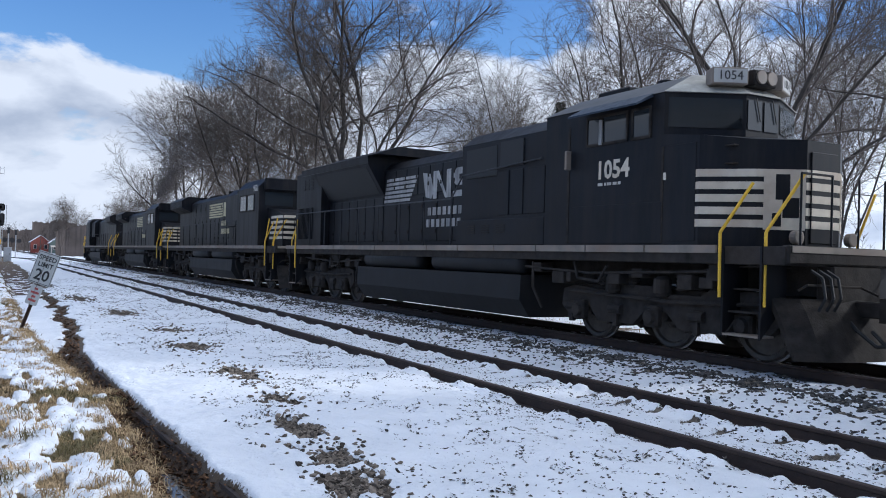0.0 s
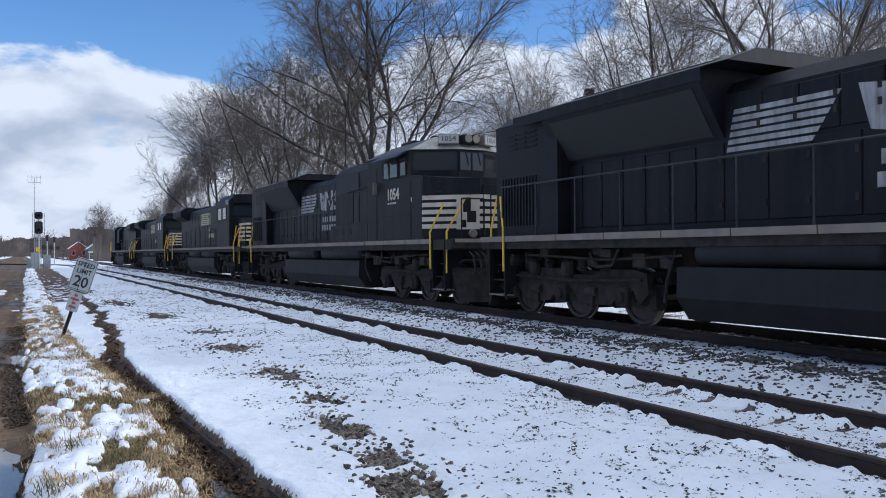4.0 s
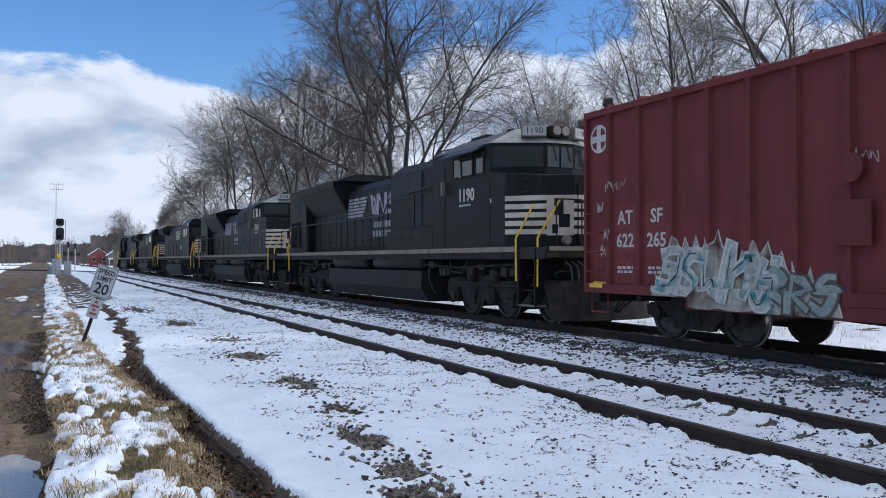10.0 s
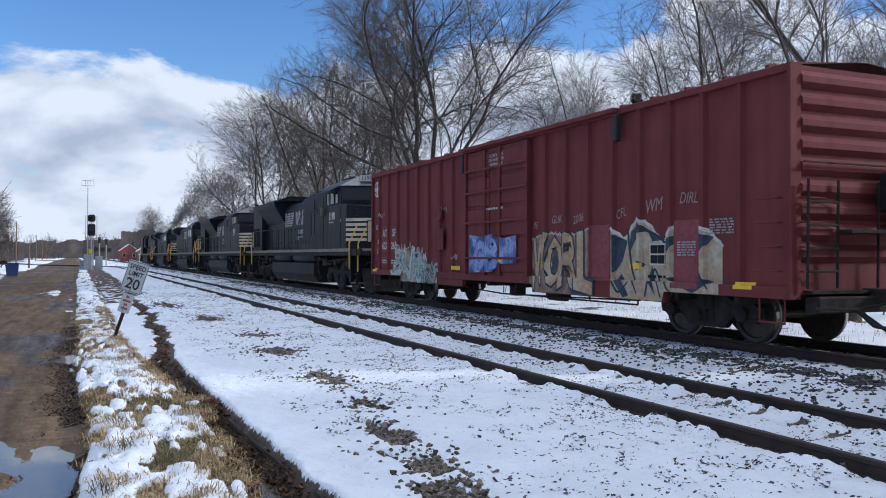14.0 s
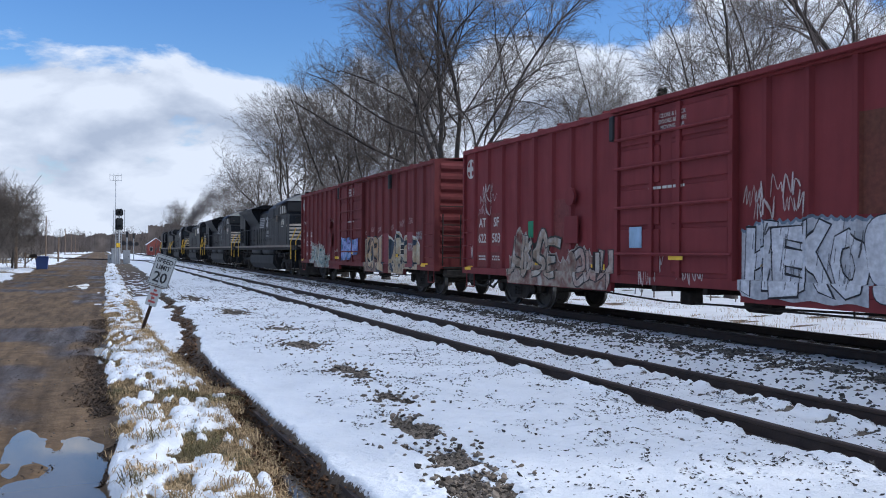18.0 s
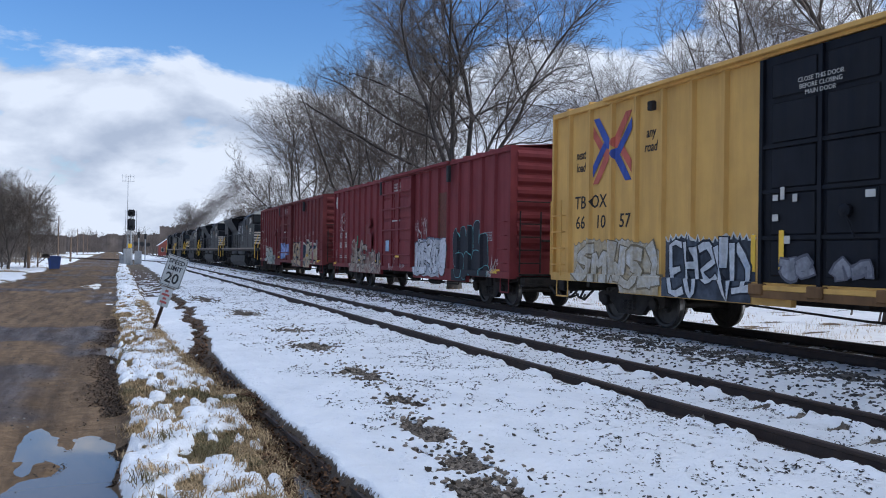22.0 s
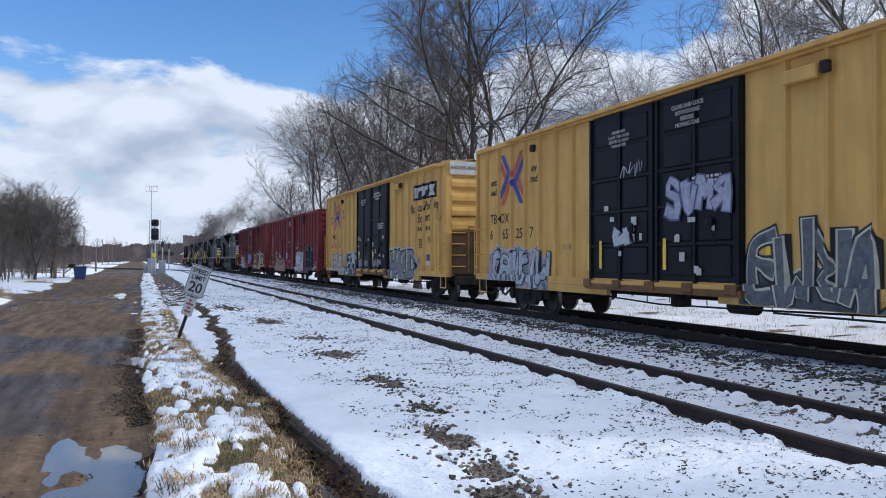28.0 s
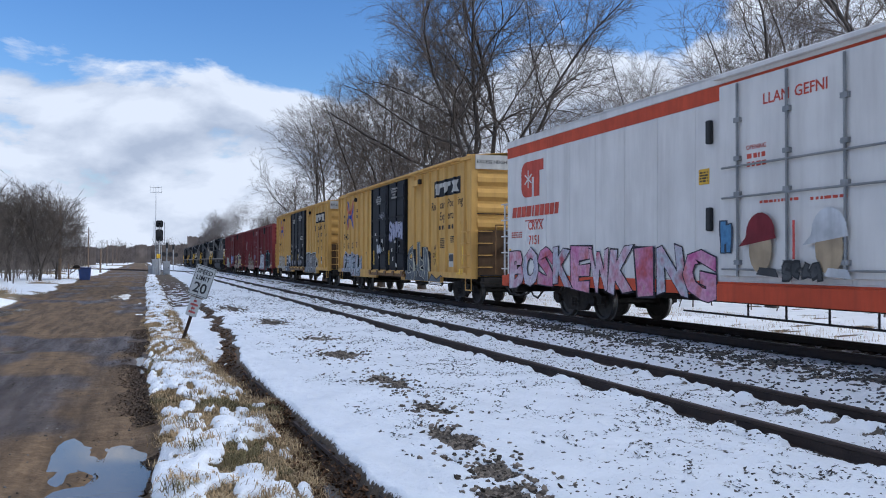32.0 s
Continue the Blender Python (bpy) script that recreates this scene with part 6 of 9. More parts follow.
    lettered_piece(car, rng, "BOSKEWKING", h - 0.20, 2.20, 0.70, 1.72, pink, (0.03, 0.025, 0.035), x - 0.012, None, 0.055, 0.022, None, 1.10, 0.16)
    # two painted caps over round shapes on the door, kept plain
    for yc, colr in ((0.92, (0.16, 0.018, 0.024)), (-0.52, (0.50, 0.50, 0.50))):
        bm = B()
        pts = [(yc + 0.27 * math.cos(math.radians(a)), 1.62 + (0.30 if a < 180 else 0.40) * math.sin(math.radians(a))) for a in range(0, 360, 20)]
        flat_shape(pts, -1.7235, bm)
        o = part("painted_shape", bm, spray((0.36, 0.27, 0.17)), car)
        bm = B()
        pts = [(yc + 0.52, 1.66), (yc + 0.36, 1.80)] + [(yc + 0.34 * math.cos(math.radians(a)), 1.85 + 0.36 * math.sin(math.radians(a))) for a in range(0, 181, 20)] + [(yc - 0.36, 1.78)]
        flat_shape(pts, -1.7255, bm)
        part("painted_cap", bm, spray(colr), o)
        bm = B()
        flat_shape([(yc + 0.10, 1.20), (yc - 0.42, 1.16), (yc - 0.34, 1.30), (yc + 0.02, 1.32)], -1.7245, bm)
        part("painted_collar", bm, spray(colr if yc < 0 else (0.05, 0.05, 0.05)), o)
    graffiti(car, rng, 0.45, -0.35, 1.12, 1.40, 4, ((0.04, 0.04, 0.04), (0.10, 0.10, 0.10)), (0.03, 0.03, 0.03), -1.722, None, 0.35)
    graffiti(car, rng, 1.98, 1.70, 1.5, 2.1, 1, ((0.08, 0.20, 0.36), (0.10, 0.24, 0.40)), (0.05, 0.06, 0.08), -1.67, None, 0.4)
    boxes("painted_stroke", [(-1.73, -1.727, 0.15, 0.20, 1.45, 2.05)], spray((0.45, 0.06, 0.05)), car)
    # end frame with ladders, seen against the car ahead
    bm = B()
    for sx in (-1.5, -0.9):
        pipe(bm, [(sx, h + 0.06, 0.9), (sx, h + 0.40, 0.95), (sx, h + 0.40, 3.0), (sx, h + 0.05, 3.0)], 0.03, 6)
    for z in np.arange(1.2, 3.0, 0.36):
        pipe(bm, [(-1.5, h + 0.40, z), (-0.9, h + 0.40, z)], 0.02, 5)
    for z in np.arange(1.2, 3.1, 0.45):
        pipe(bm, [(-1.6, h + 0.40, z), (-1.6, h - 0.02, z)], 0.02, 5)
    part("end_ladder", bm, wm, car)
    bm = B()
    box(bm, -1.58, 1.58, h, h + 0.42, 0.72, 1.02, 0.02)
    part("end_platform", bm, og, car)
    return car

# ---- locomotives: the cab end is at -y ----
def loco_truck(car, yc, turned):
    r = 0.53
    ys = (yc - 1.92, yc, yc + 1.92)
    for s in (-1, 1):
        bm = B()
        prof = [(-2.55, 0.62), (-2.5, 0.98), (-2.2, 1.04), (-1.2, 1.04), (-1.0, 0.92), (-0.35, 0.92), (-0.1, 1.04), (1.1, 1.04), (1.3, 0.92), (2.2, 0.98), (2.5, 0.9), (2.55, 0.6), (2.3, 0.40), (2.15, 0.66), (1.7, 0.60), (1.5, 0.36),
                (0.55, 0.36), (0.25, 0.62), (-0.25, 0.62), (-0.55, 0.36), (-1.5, 0.36), (-1.7, 0.60), (-2.15, 0.66), (-2.3, 0.40)]
        prism(bm, [(yc + a, b) for a, b in prof], s * 1.05, s * 1.18, "x")
        f = part("side_frame", bm, M["under"], car)
        for y in ys:
            bm = B()
            box(bm, min(s * 1.16, s * 1.30), max(s * 1.16, s * 1.30), y - 0.17, y + 0.17, 0.36, 0.72, 0.03)
            lathe(bm, [(s * 1.30, 0.13), (s * 1.36, 0.11), (s * 1.365, 0.05)], 12, (0, y, r))
            part("axle_box", bm, M["under"], f)
        for y in (yc - 1.35, yc - 0.55, yc + 0.6, yc + 1.35):
            bm = B()
            for k in range(4):
                lathe(bm, [(1.0 + 0.06 * k, 0.09), (1.03 + 0.06 * k, 0.11), (1.06 + 0.06 * k, 0.09)], 10, (s * 1.12, y, 0), "z")
            part("coil_spring", bm, M["under"], f)
        for y in (yc - 0.95, yc + 0.95, yc + 2.2):
            bm = B()
            lathe(bm, [(y - 0.16, 0.09), (y + 0.16, 0.09)], 10, (s * 1.2, 0, 0.60), "y")
            box(bm, min(s * 1.16, s * 1.24), max(s * 1.16, s * 1.24), y - 0.05, y + 0.05, 0.3, 0.62)
            part("brake_cylinder", bm, M["under"], f)
    bm = B()
    box(bm, -1.0, 1.0, yc - 2.3, yc + 2.3, 0.75, 1.0)
    part("truck_transom", bm, M["under"], car)
    for y in ys:
        bm = B()
        lathe(bm, [(-0.60, 0.20), (-0.56, 0.34), (0.56, 0.34), (0.60, 0.20)], 12, (0, y + 0.52, 0.50))
        part("traction_motor", bm, M["under"], car)
    for s in (-1, 1):
        for y in (yc - 1.92, yc, yc + 1.92):
            for d in (-0.58, 0.58):
                bm = B()
                prism(bm, [(y + d * 0.90, 0.30), (y + d * 1.12, 0.36), (y + d * 1.10, 0.78), (y + d * 0.98, 0.80)], min(s * 0.78, s * 1.02), max(s * 0.78, s * 1.02), "x")
                part("brake_shoe", bm, M["under"], car)
        bm = B()
        pipe(bm, [(s * 1.22, yc - 2.4, 0.86), (s * 1.24, yc - 0.4, 0.80), (s * 1.22, yc + 2.3, 0.88)], 0.035, 6)
        part("brake_pipe", bm, M["under"], car)
        for y in (yc - 0.2, yc + 1.0):
            bm = B()
            lathe(bm, [(0.88, 0.10), (0.94, 0.15), (1.16, 0.15), (1.22, 0.08)], 12, (s * 1.22, y, 0), "z")
            part("damper", bm, M["under"], car)
    wheels(car, ys, r, turned)


def rail_run(car, name, x, ys, z0, z1, mat, r=0.016):
    bm = B()
    for y in ys:
        pipe(bm, [(x, y, z0), (x, y, z1)], r, 5)
    pipe(bm, [(x, min(ys), z1), (x, max(ys), z1)], r, 5)
    return part(name, bm, mat, car)


def loco_base(car, tank_y, turned=False, length=21.2):
    """Deck, sills, end steps with grab rails, ploughs, tank, reservoirs, trucks."""
    h = length / 2
    bk = M["black"]
    bm = B()
    box(bm, -1.52, 1.52, -h + 0.05, h - 0.05, 1.44, 1.70, 0.01)
    box(bm, -0.5, 0.5, -h + 0.1, h - 0.1, 1.0, 1.46)
    part("deck", bm, M["under"], car)
    for s in (-1, 1):
        y = -h + 1.25
        while y < h - 1.3:
            bm = B()
            box(bm, min(s * 1.52, s * 1.565), max(s * 1.52, s * 1.565), y, y + 1.50, 1.60, 1.72)
            part("sill_stripe", bm, M["sill"], car, "dirty white sill stripe")
            y += 1.53
    for e in (-1, 1):
        bm = B()
        box(bm, -1.5, 1.5, min(e * (h - 0.14), e * h), max(e * (h - 0.14), e * h), 1.46, 1.72, 0.02)
        beam = part("end_sill", bm, M["under"], car)
        boxes("sill_edge", [(-1.45, 1.45, min(e * h, e * (h + 0.012)), max(e * h, e * (h + 0.012)), 1.62, 1.71)], M["sill"], beam)
        boxes("coupler_pocket", [(-0.55, 0.55, min(e * (h - 0.3), e * (h - 0.02)), max(e * (h - 0.3), e * (h - 0.02)), 0.62, 1.46)], M["under"], beam, "", 0.03)
        bm = B()
        front = [(h - 0.02, 0.98), (h + 0.10, 0.80), (h + 0.20, 0.60), (h + 0.30, 0.38), (h + 0.42, 0.14), (h + 0.37, 0.13), (h + 0.24, 0.36), (h + 0.13, 0.58), (h + 0.02, 0.78), (h - 0.10, 0.95)]
        for sx in (-1, 1):
            n = len(front)
            rings = []
            for a, back in ((0.0, 0.0), (0.55, 0.05), (1.0, 0.20), (1.32, 0.42)):
                rings.append([bm.verts.new((sx * a, e * (p - back), q)) for p, q in front])
            for r0, r1 in zip(rings, rings[1:]):
                for k in range(n):
                    bm.faces.new((r0[k], r0[(k + 1) % n], r1[(k + 1) % n], r1[k]))
            bm.faces.new(rings[-1])
        bmesh.ops.recalc_face_normals(bm, faces=bm.faces[:])
        part("plough", bm, M["under"], car, "grimy black snow plough")
        bm = B()
        pipe(bm, [(-1.35, e * (h + 0.03), 1.10), (-1.28, e * (h + 0.12), 1.18), (-0.2, e * (h + 0.16), 1.16), (0.0, e * (h + 0.3), 1.05)], 0.018, 5)
        part("uncoupling_lever", bm, M["under"], car)
        for q in (-1.05, -0.88, -0.72, 0.72, 0.9):
            bm = B()
            pipe(bm, [(q, e * h, 1.38), (q + 0.03, e * (h + 0.16), 1.28), (q + 0.05, e * (h + 0.2), 1.0), (q + 0.02, e * (h + 0.12), 0.82)], 0.022, 5)
            part("air_hose", bm, M["rubber"], car)
        coupler(car, e * h, e * 0.95, 0.86)
        for s in (-1, 1):
            st = None
            y0, y1 = e * (h - 1.14), e * (h - 0.42)
            a, b = min(y0, y1), max(y0, y1)
            for yy in (a, b - 0.035):
                bm = B()
                prism(bm, [(s * 1.54, 0.38), (s * 1.54, 1.70), (s * 1.02, 1.70), (s * 1.02, 0.9)], yy, yy + 0.035)
                st = part("step_side", bm, bk, car)
            for k, z in enumerate((0.42, 0.75, 1.08, 1.41)):
                bm = B()
                box(bm, min(s * (1.54 - 0.11 * k), s * (1.22 - 0.11 * k)), max(s * (1.54 - 0.11 * k), s * (1.22 - 0.11 * k)), a + 0.035, b - 0.035, z - 0.015, z + 0.015)
                part("step", bm, M["sill"] if k == 0 else M["under"], st)
            for k, yy in enumerate((y0, y1)):
                bm = B()
                top = yy + e * (0.35 + 0.25 * k)
                pipe(bm, [(s * (1.58 - 0.10 * k), yy, 0.95 - 0.1 * k), (s * (1.59 - 0.12 * k), yy, 1.90), (s * (1.40 - 0.30 * k), yy + e * (0.42 - 0.1 * k), 2.62 + 0.1 * k)], 0.024, 7)
                part("grab_rail", bm, M["yellow"], car, "yellow bent grab rail")
        rail_run(car, "end_rail", -0.0, [e * (h - 0.03)], 1.7, 2.7, bk)
        for sx in (-1, 1):
            bm = B()
            pipe(bm, [(sx * 1.25, e * (h - 0.03), 1.7), (sx * 1.25, e * (h - 0.03), 2.72), (sx * 0.6, e * (h - 0.03), 2.72), (sx * 0.6, e * (h - 0.03), 1.7)], 0.018, 5)
            part("end_handrail", bm, bk, car)
    t0, t1 = tank_y
    bm = B()
    prism(bm, [(-1.54, 1.12), (-1.56, 0.62), (-1.30, 0.26), (1.30, 0.26), (1.56, 0.62), (1.54, 1.12)], t0, t1)
    part("fuel_tank", bm, M["tank"], car)
    for s in (-1, 1):
        for a, b in ((t0 + 0.1, (t0 + t1) / 2 - 0.2), ((t0 + t1) / 2 + 0.5, t1 - 0.3)):
            bm = B()
            lathe(bm, [(a, 0.05), (a + 0.04, 0.19), (a + 0.1, 0.225), (b - 0.1, 0.225), (b - 0.04, 0.19), (b, 0.05)], 18, (s * 1.30, 0, 1.345), "y")
            part("air_reservoir", bm, M["tank"], car, smooth=True)
        rr = random.Random(4)
        for e in (-1, 1):
            base = t0 if e < 0 else t1
            for k in range(9):
                bm = B()
                y = base + e * rr.uniform(0.15, 5.4)
                z = rr.uniform(1.1, 1.4)
                box(bm, min(s * rr.uniform(1.1, 1.3), s * 1.42), max(s * 1.12, s * 1.42), y - rr.uniform(0.05, 0.2), y + rr.uniform(0.05, 0.2), z - rr.uniform(0.05, 0.15), z + 0.1, 0.012)
                part("bracket", bm, M["under"], car)
            for run, r in (([(s * 1.42, base, 1.30), (s * 1.42, base + e * 2.0, 1.22), (s * 1.40, base + e * 4.8, 1.32)], 0.025), ([(s * 1.38, base + e * 0.2, 1.40), (s * 1.46, base + e * 0.32, 0.9), (s * 1.36, base + e * 0.5, 0.5)], 0.03),
                           ([(s * 1.44, base + e * 1.6, 1.42), (s * 1.48, base + e * 1.75, 1.12), (s * 1.44, base + e * 2.3, 1.08), (s * 1.42, base + e * 2.5, 1.36)], 0.028)):
                bm = B()
                pipe(bm, run, r, 6)
                part("pipe", bm, M["under"], car)
    for e in (-1, 1):
        loco_truck(car, e * 7.72, turned)


def nose_bands(car, half, zs, t, mat, slant=0.07):
    """White bands that wrap a faceted nose; half is its outline from the side to the middle, and the rear ends step forward going down."""
    for k, z in enumerate(zs):
        bm = B()
        for s in (-1, 1):
            run = [(half[0][0], half[0][1] - slant * k)] + list(half[1:])
            outer = [(s * (a + 0.007), b - (0.007 if i else 0.0)) for i, (a, b) in enumerate(run)]
            inner = [(s * (a - 0.012), b + (0.012 if i else 0.0)) for i, (a, b) in enumerate(run)]
            outer[-1], inner[-1] = (0.0, outer[-1][1]), (0.0, inner[-1][1])
            prism(bm, outer + inner[::-1], z, z + t, "z")
        part("nose_stripe", bm, mat, car, "white stripe")


def side_emblem(car, y0, z0, z1, x):
    """Striped panel, horse-neck wedge and block shapes, with two rows of bars: the emblem without its letters."""
    n = 6
    em = None
    for k in range(n):
        bm = B()
        p = (z1 - z0) / n
        z = z0 + p * (k + 0.12)
        b = y0 - 1.62 - 0.085 * k
        flat_shape([(y0 - 0.03 * k, z), (b, z), (b - 0.05, z + p * 0.66), (y0 - 0.03 * k - 0.02, z + p * 0.66)], x, bm)
        ob = part("emblem" if em is None else "emblem_stripe", bm, M["worn"], car if em is None else em, "worn white striped emblem" if em is None else "")
        em = em or ob
    y = y0 - 2.35
    for q in ([(y, z1), (y - 0.42, z1 - 0.05), (y - 0.62, z0 + 0.20), (y - 0.50, z0), (y - 0.18, z0 + 0.06)], [(y - 0.58, z1), (y - 0.86, z1), (y - 1.28, z0 + 0.08), (y - 1.28, z1), (y - 1.50, z1), (y - 1.50, z0), (y - 1.22, z0), (y - 0.80, z1 - 0.16), (y - 0.78, z0), (y - 0.58, z0)],
              [(y - 1.62, z1 - 0.10), (y - 1.78, z1), (y - 2.55, z1), (y - 2.58, z1 - 0.16), (y - 1.90, z1 - 0.16), (y - 1.90, z0 + 0.42), (y - 2.45, z0 + 0.40), (y - 2.62, z0 + 0.28), (y - 2.58, z0 + 0.06), (y - 2.45, z0), (y - 1.62, z0), (y - 1.60, z0 + 0.14), (y - 2.30, z0 + 0.16), (y - 2.32, z0 + 0.26), (y - 1.75, z0 + 0.28), (y - 1.62, z0 + 0.38)]):
        bm = B()
        flat_shape(q, x - 0.001, bm)
        part("emblem_shape", bm, M["worn"], em)
    bm = B()
    for row, (nn, z) in enumerate(((7, z0 - 0.42), (8, z0 - 0.72))):
        for k in range(nn):
            a = y0 - 2.68 - k * 0.262 + row * 0.06
            box(bm, x - 0.003, x, a - 0.17, a, z, z + 0.20)
    part("lettering_bar", bm, M["worn"], em)


def hood_doors(car, y0, y1, z0, z1, x, n, mat):
    """Hinged access doors with seams, latches and louvres along a hood."""
    w = (y1 - y0) / n
    for k in range(n):
        bm = B()
        box(bm, x - 0.022, x + 0.01, y0 + k * w + 0.018, y0 + (k + 1) * w - 0.018, z0, z1, 0.008)
        d = part("hood_door", bm, mat, car)
        for z in (z0 + 0.25, z1 - 0.25):
            bm = B()
            box(bm, x - 0.04, x - 0.02, y0 + k * w + 0.04, y0 + k * w + 0.10, z - 0.05, z + 0.05)
            part("latch", bm, M["under"], d)


def frame_window(car, name, pts, x0, glass_in=0.02, bar=0.045, axis="x"):
    """A window on a flat side: a raised frame round a pane."""
    y0, y1, z0, z1 = pts
    bm = B()
    for a, b, c, d in ((y0 - bar, y1 + bar, z0 - bar, z0), (y0 - bar, y1 + bar, z1, z1 + bar), (y0 - bar, y0, z0, z1), (y1, y1 + bar, z0, z1)):
        box(bm, x0 - 0.025, x0 + 0.01, a, b, c, d)
    f = part(name, bm, M["under"], car)
    bm = B()
    box(bm, x0 - 0.010, x0 - 0.004, y0, y1, z0, z1)
    part("pane", bm, M["glass"], f)
    return f


def tall_cab_loco(number, off, label):
    """Six-axle locomotive with a flared radiator at the far end of its hood."""
    car = thing("locomotive", label, "locomotive", "locomotives of the train")
    TRAIN.append((car, off, False))
    bk, wt = M["black"], M["white"]
    loco_base(car, (-4.25, 4.05))
    # long hood
    bm = B()
    prism(bm, [(-1.02, 1.70), (-1.02, 3.86), (-0.80, 4.08), (0.80, 4.08), (1.02, 3.86), (1.02, 1.70)], -1.4, 9.35)
    part("hood", bm, bk, car)
    hood_doors(car, -1.3, 3.4, 1.85, 3.0, -1.02, 6, bk)
    hood_doors(car, -1.3, 3.4, 3.08, 3.80, -1.02, 7, bk)
    hood_doors(car, 3.5, 7.9, 1.85, 3.10, -1.02, 7, bk)
    # full-width end block with its slatted intake and louvres
    bm = B()
    prism(bm, [(-1.34, 1.70), (-1.36, 4.18), (-0.95, 4.42), (0.95, 4.42), (1.36, 4.18), (1.34, 1.70)], 7.70, 10.12)
    end = part("end_block", bm, bk, car)
    bm = B()
    box(bm, -1.352, -1.33, 8.42, 9.92, 1.92, 3.02)
    part("end_grille", bm, M["rubber"], end, "black slatted intake")
    for k in range(12):
        bm = B()
        box(bm, -1.385, -1.345, 8.46 + k * 0.122, 8.50 + k * 0.122, 1.94, 3.0)
        part("slat", bm, bk, end)
    for k in range(4):
        for q in range(3):
            bm = B()
            box(bm, -1.375, -1.35, 8.45 + q * 0.4, 8.78 + q * 0.4, 3.62 + 0.1 * k, 3.66 + 0.1 * k)
            part("louvre", bm, bk, end)
    # flared radiator with a sloped screen beneath its eave
    bm = B()
    prism(bm, [(-1.02, 3.15), (-1.56, 4.02), (-1.58, 4.26), (-1.0, 4.46), (1.0, 4.46), (1.58, 4.26), (1.56, 4.02), (1.02, 3.15)], 3.5, 7.95)
    rad = part("radiator", bm, bk, car)
    bm = B()
    prism(bm, [(-1.075, 3.22), (-1.535, 3.96), (-1.52, 3.97), (-1.06, 3.23)], 3.70, 7.72)
    part("radiator_screen", bm, M["rubber"], rad)
    bm = B()
    prism(bm, [(-1.58, 4.26), (-0.95, 4.50), (0.95, 4.50), (1.58, 4.26)], 2.9, 3.5)
    prism(bm, [(-1.585, 4.05), (-1.60, 4.24), (-1.02, 4.445), (-0.98, 4.445), (-1.555, 4.235), (-1.555, 4.05)], 3.45, 9.0)
    box(bm, -0.9, 0.9, 3.7, 7.8, 4.46, 4.52, 0.02)
    part("radiator_hatch", bm, bk, rad)
    for y in (4.6, 6.2):
        bm = B()
        lathe(bm, [(4.46, 0.62), (4.56, 0.62), (4.56, 0.5)], 18, (0, y, 0), "z")
        part("fan", bm, M["under"], rad)
    # equipment block behind the cab
    bm = B()
    prism(bm, [(-1.30, 1.70), (-1.30, 4.02), (-0.95, 4.30), (0.95, 4.30), (1.30, 4.02), (1.30, 1.70)], -3.2, -1.38)
    blk = part("filter_block", bm, bk, car)
    bm = B()
    prism(bm, [(-1.50, 1.70), (-1.50, 3.96), (-1.05, 4.26), (1.05, 4.26), (1.50, 3.96), (1.50, 1.70)], -5.02, -3.2)
    part("blower_block", bm, bk, car)
    boxes("intake_screen", [(-1.53, -1.49, -4.2, -3.35, 3.35, 3.90), (-1.325, -1.29, -2.9, -1.6, 3.25, 3.90)], M["rubber"], car)
    for y0, y1 in ((-4.95, -4.28), (-4.2, -3.75), (-3.68, -3.26)):
        bm = B()
        box(bm, -1.522, -1.49, y0, y1, 2.35, 3.28, 0.01)
        part("cabinet_door", bm, bk, car)
    bm = B()
    box(bm, -1.54, -1.49, -4.98, -1.6, 1.72, 2.28, 0.015)
    part("sand_box", bm, bk, car)
    bm = B()
    for y in (-2.4, -3.0, -3.6):
        for k in range(4):
            box(bm, -1.552, -1.538, y, y + 0.32, 1.98 + 0.05 * k, 2.0 + 0.05 * k)
    part("louvre", bm, M["under"], car)
    # cab: side, chamfered front, sloped roof
    bm = B()
    plan = [(-1.55, -5.02), (-1.55, -8.20), (-0.38, -8.82), (0.38, -8.82), (1.55, -8.20), (1.55, -5.02)]
    prism(bm, plan, 1.70, 4.18, "z")
    cab = part("cab", bm, bk, car)
    bm = B()
    low = [(-1.57, -4.95), (-1.57, -8.22), (-0.39, -8.86), (0.39, -8.86), (1.57, -8.22), (1.57, -4.95)]
    top = [(-0.70, -4.95), (-0.70, -7.95), (-0.30, -8.20), (0.30, -8.20), (0.70, -7.95), (0.70, -4.95)]
    r0 = [bm.verts.new((*p, 4.18)) for p in low]
    r1 = [bm.verts.new((*p, 4.60)) for p in top]
    for k in range(6):
        bm.faces.new((r0[k], r0[(k + 1) % 6], r1[(k + 1) % 6], r1[k]))
    bm.faces.new(r1)
    bm.faces.new(r0[::-1])
    part("cab_roof", bm, M["roof"], cab, "dark grey sloped cab roof")
    bm = B()
    # pale brow above the windscreens
    for s in (-1, 1):
        a = [(s * 1.575, -8.225, 4.19), (s * 0.395, -8.868, 4.19), (s * 0.31, -8.215, 4.602), (s * 0.71, -7.955, 4.602)]
        vs = [bm.verts.new(p) for p in a]
        bm.faces.new(vs)
    vs = [bm.verts.new(p) for p in ((-0.395, -8.872, 4.19), (0.395, -8.872, 4.19), (0.31, -8.22, 4.602), (-0.31, -8.22, 4.602))]
    bm.faces.new(vs)
    bmesh.ops.recalc_face_normals(bm, faces=bm.faces[:])
    bmesh.ops.solidify(bm, geom=bm.faces[:], thickness=-0.012)
    part("cab_brow", bm, spray((0.36, 0.345, 0.30)), cab, "pale brow over the windscreens")
    # side windows, sun visor, mirrors
    for y0, y1 in ((-6.62, -6.30), (-7.32, -6.72), (-7.88, -7.50)):
        frame_window(cab, "side_window", (y0, y1, 3.52, 3.96), -1.552)
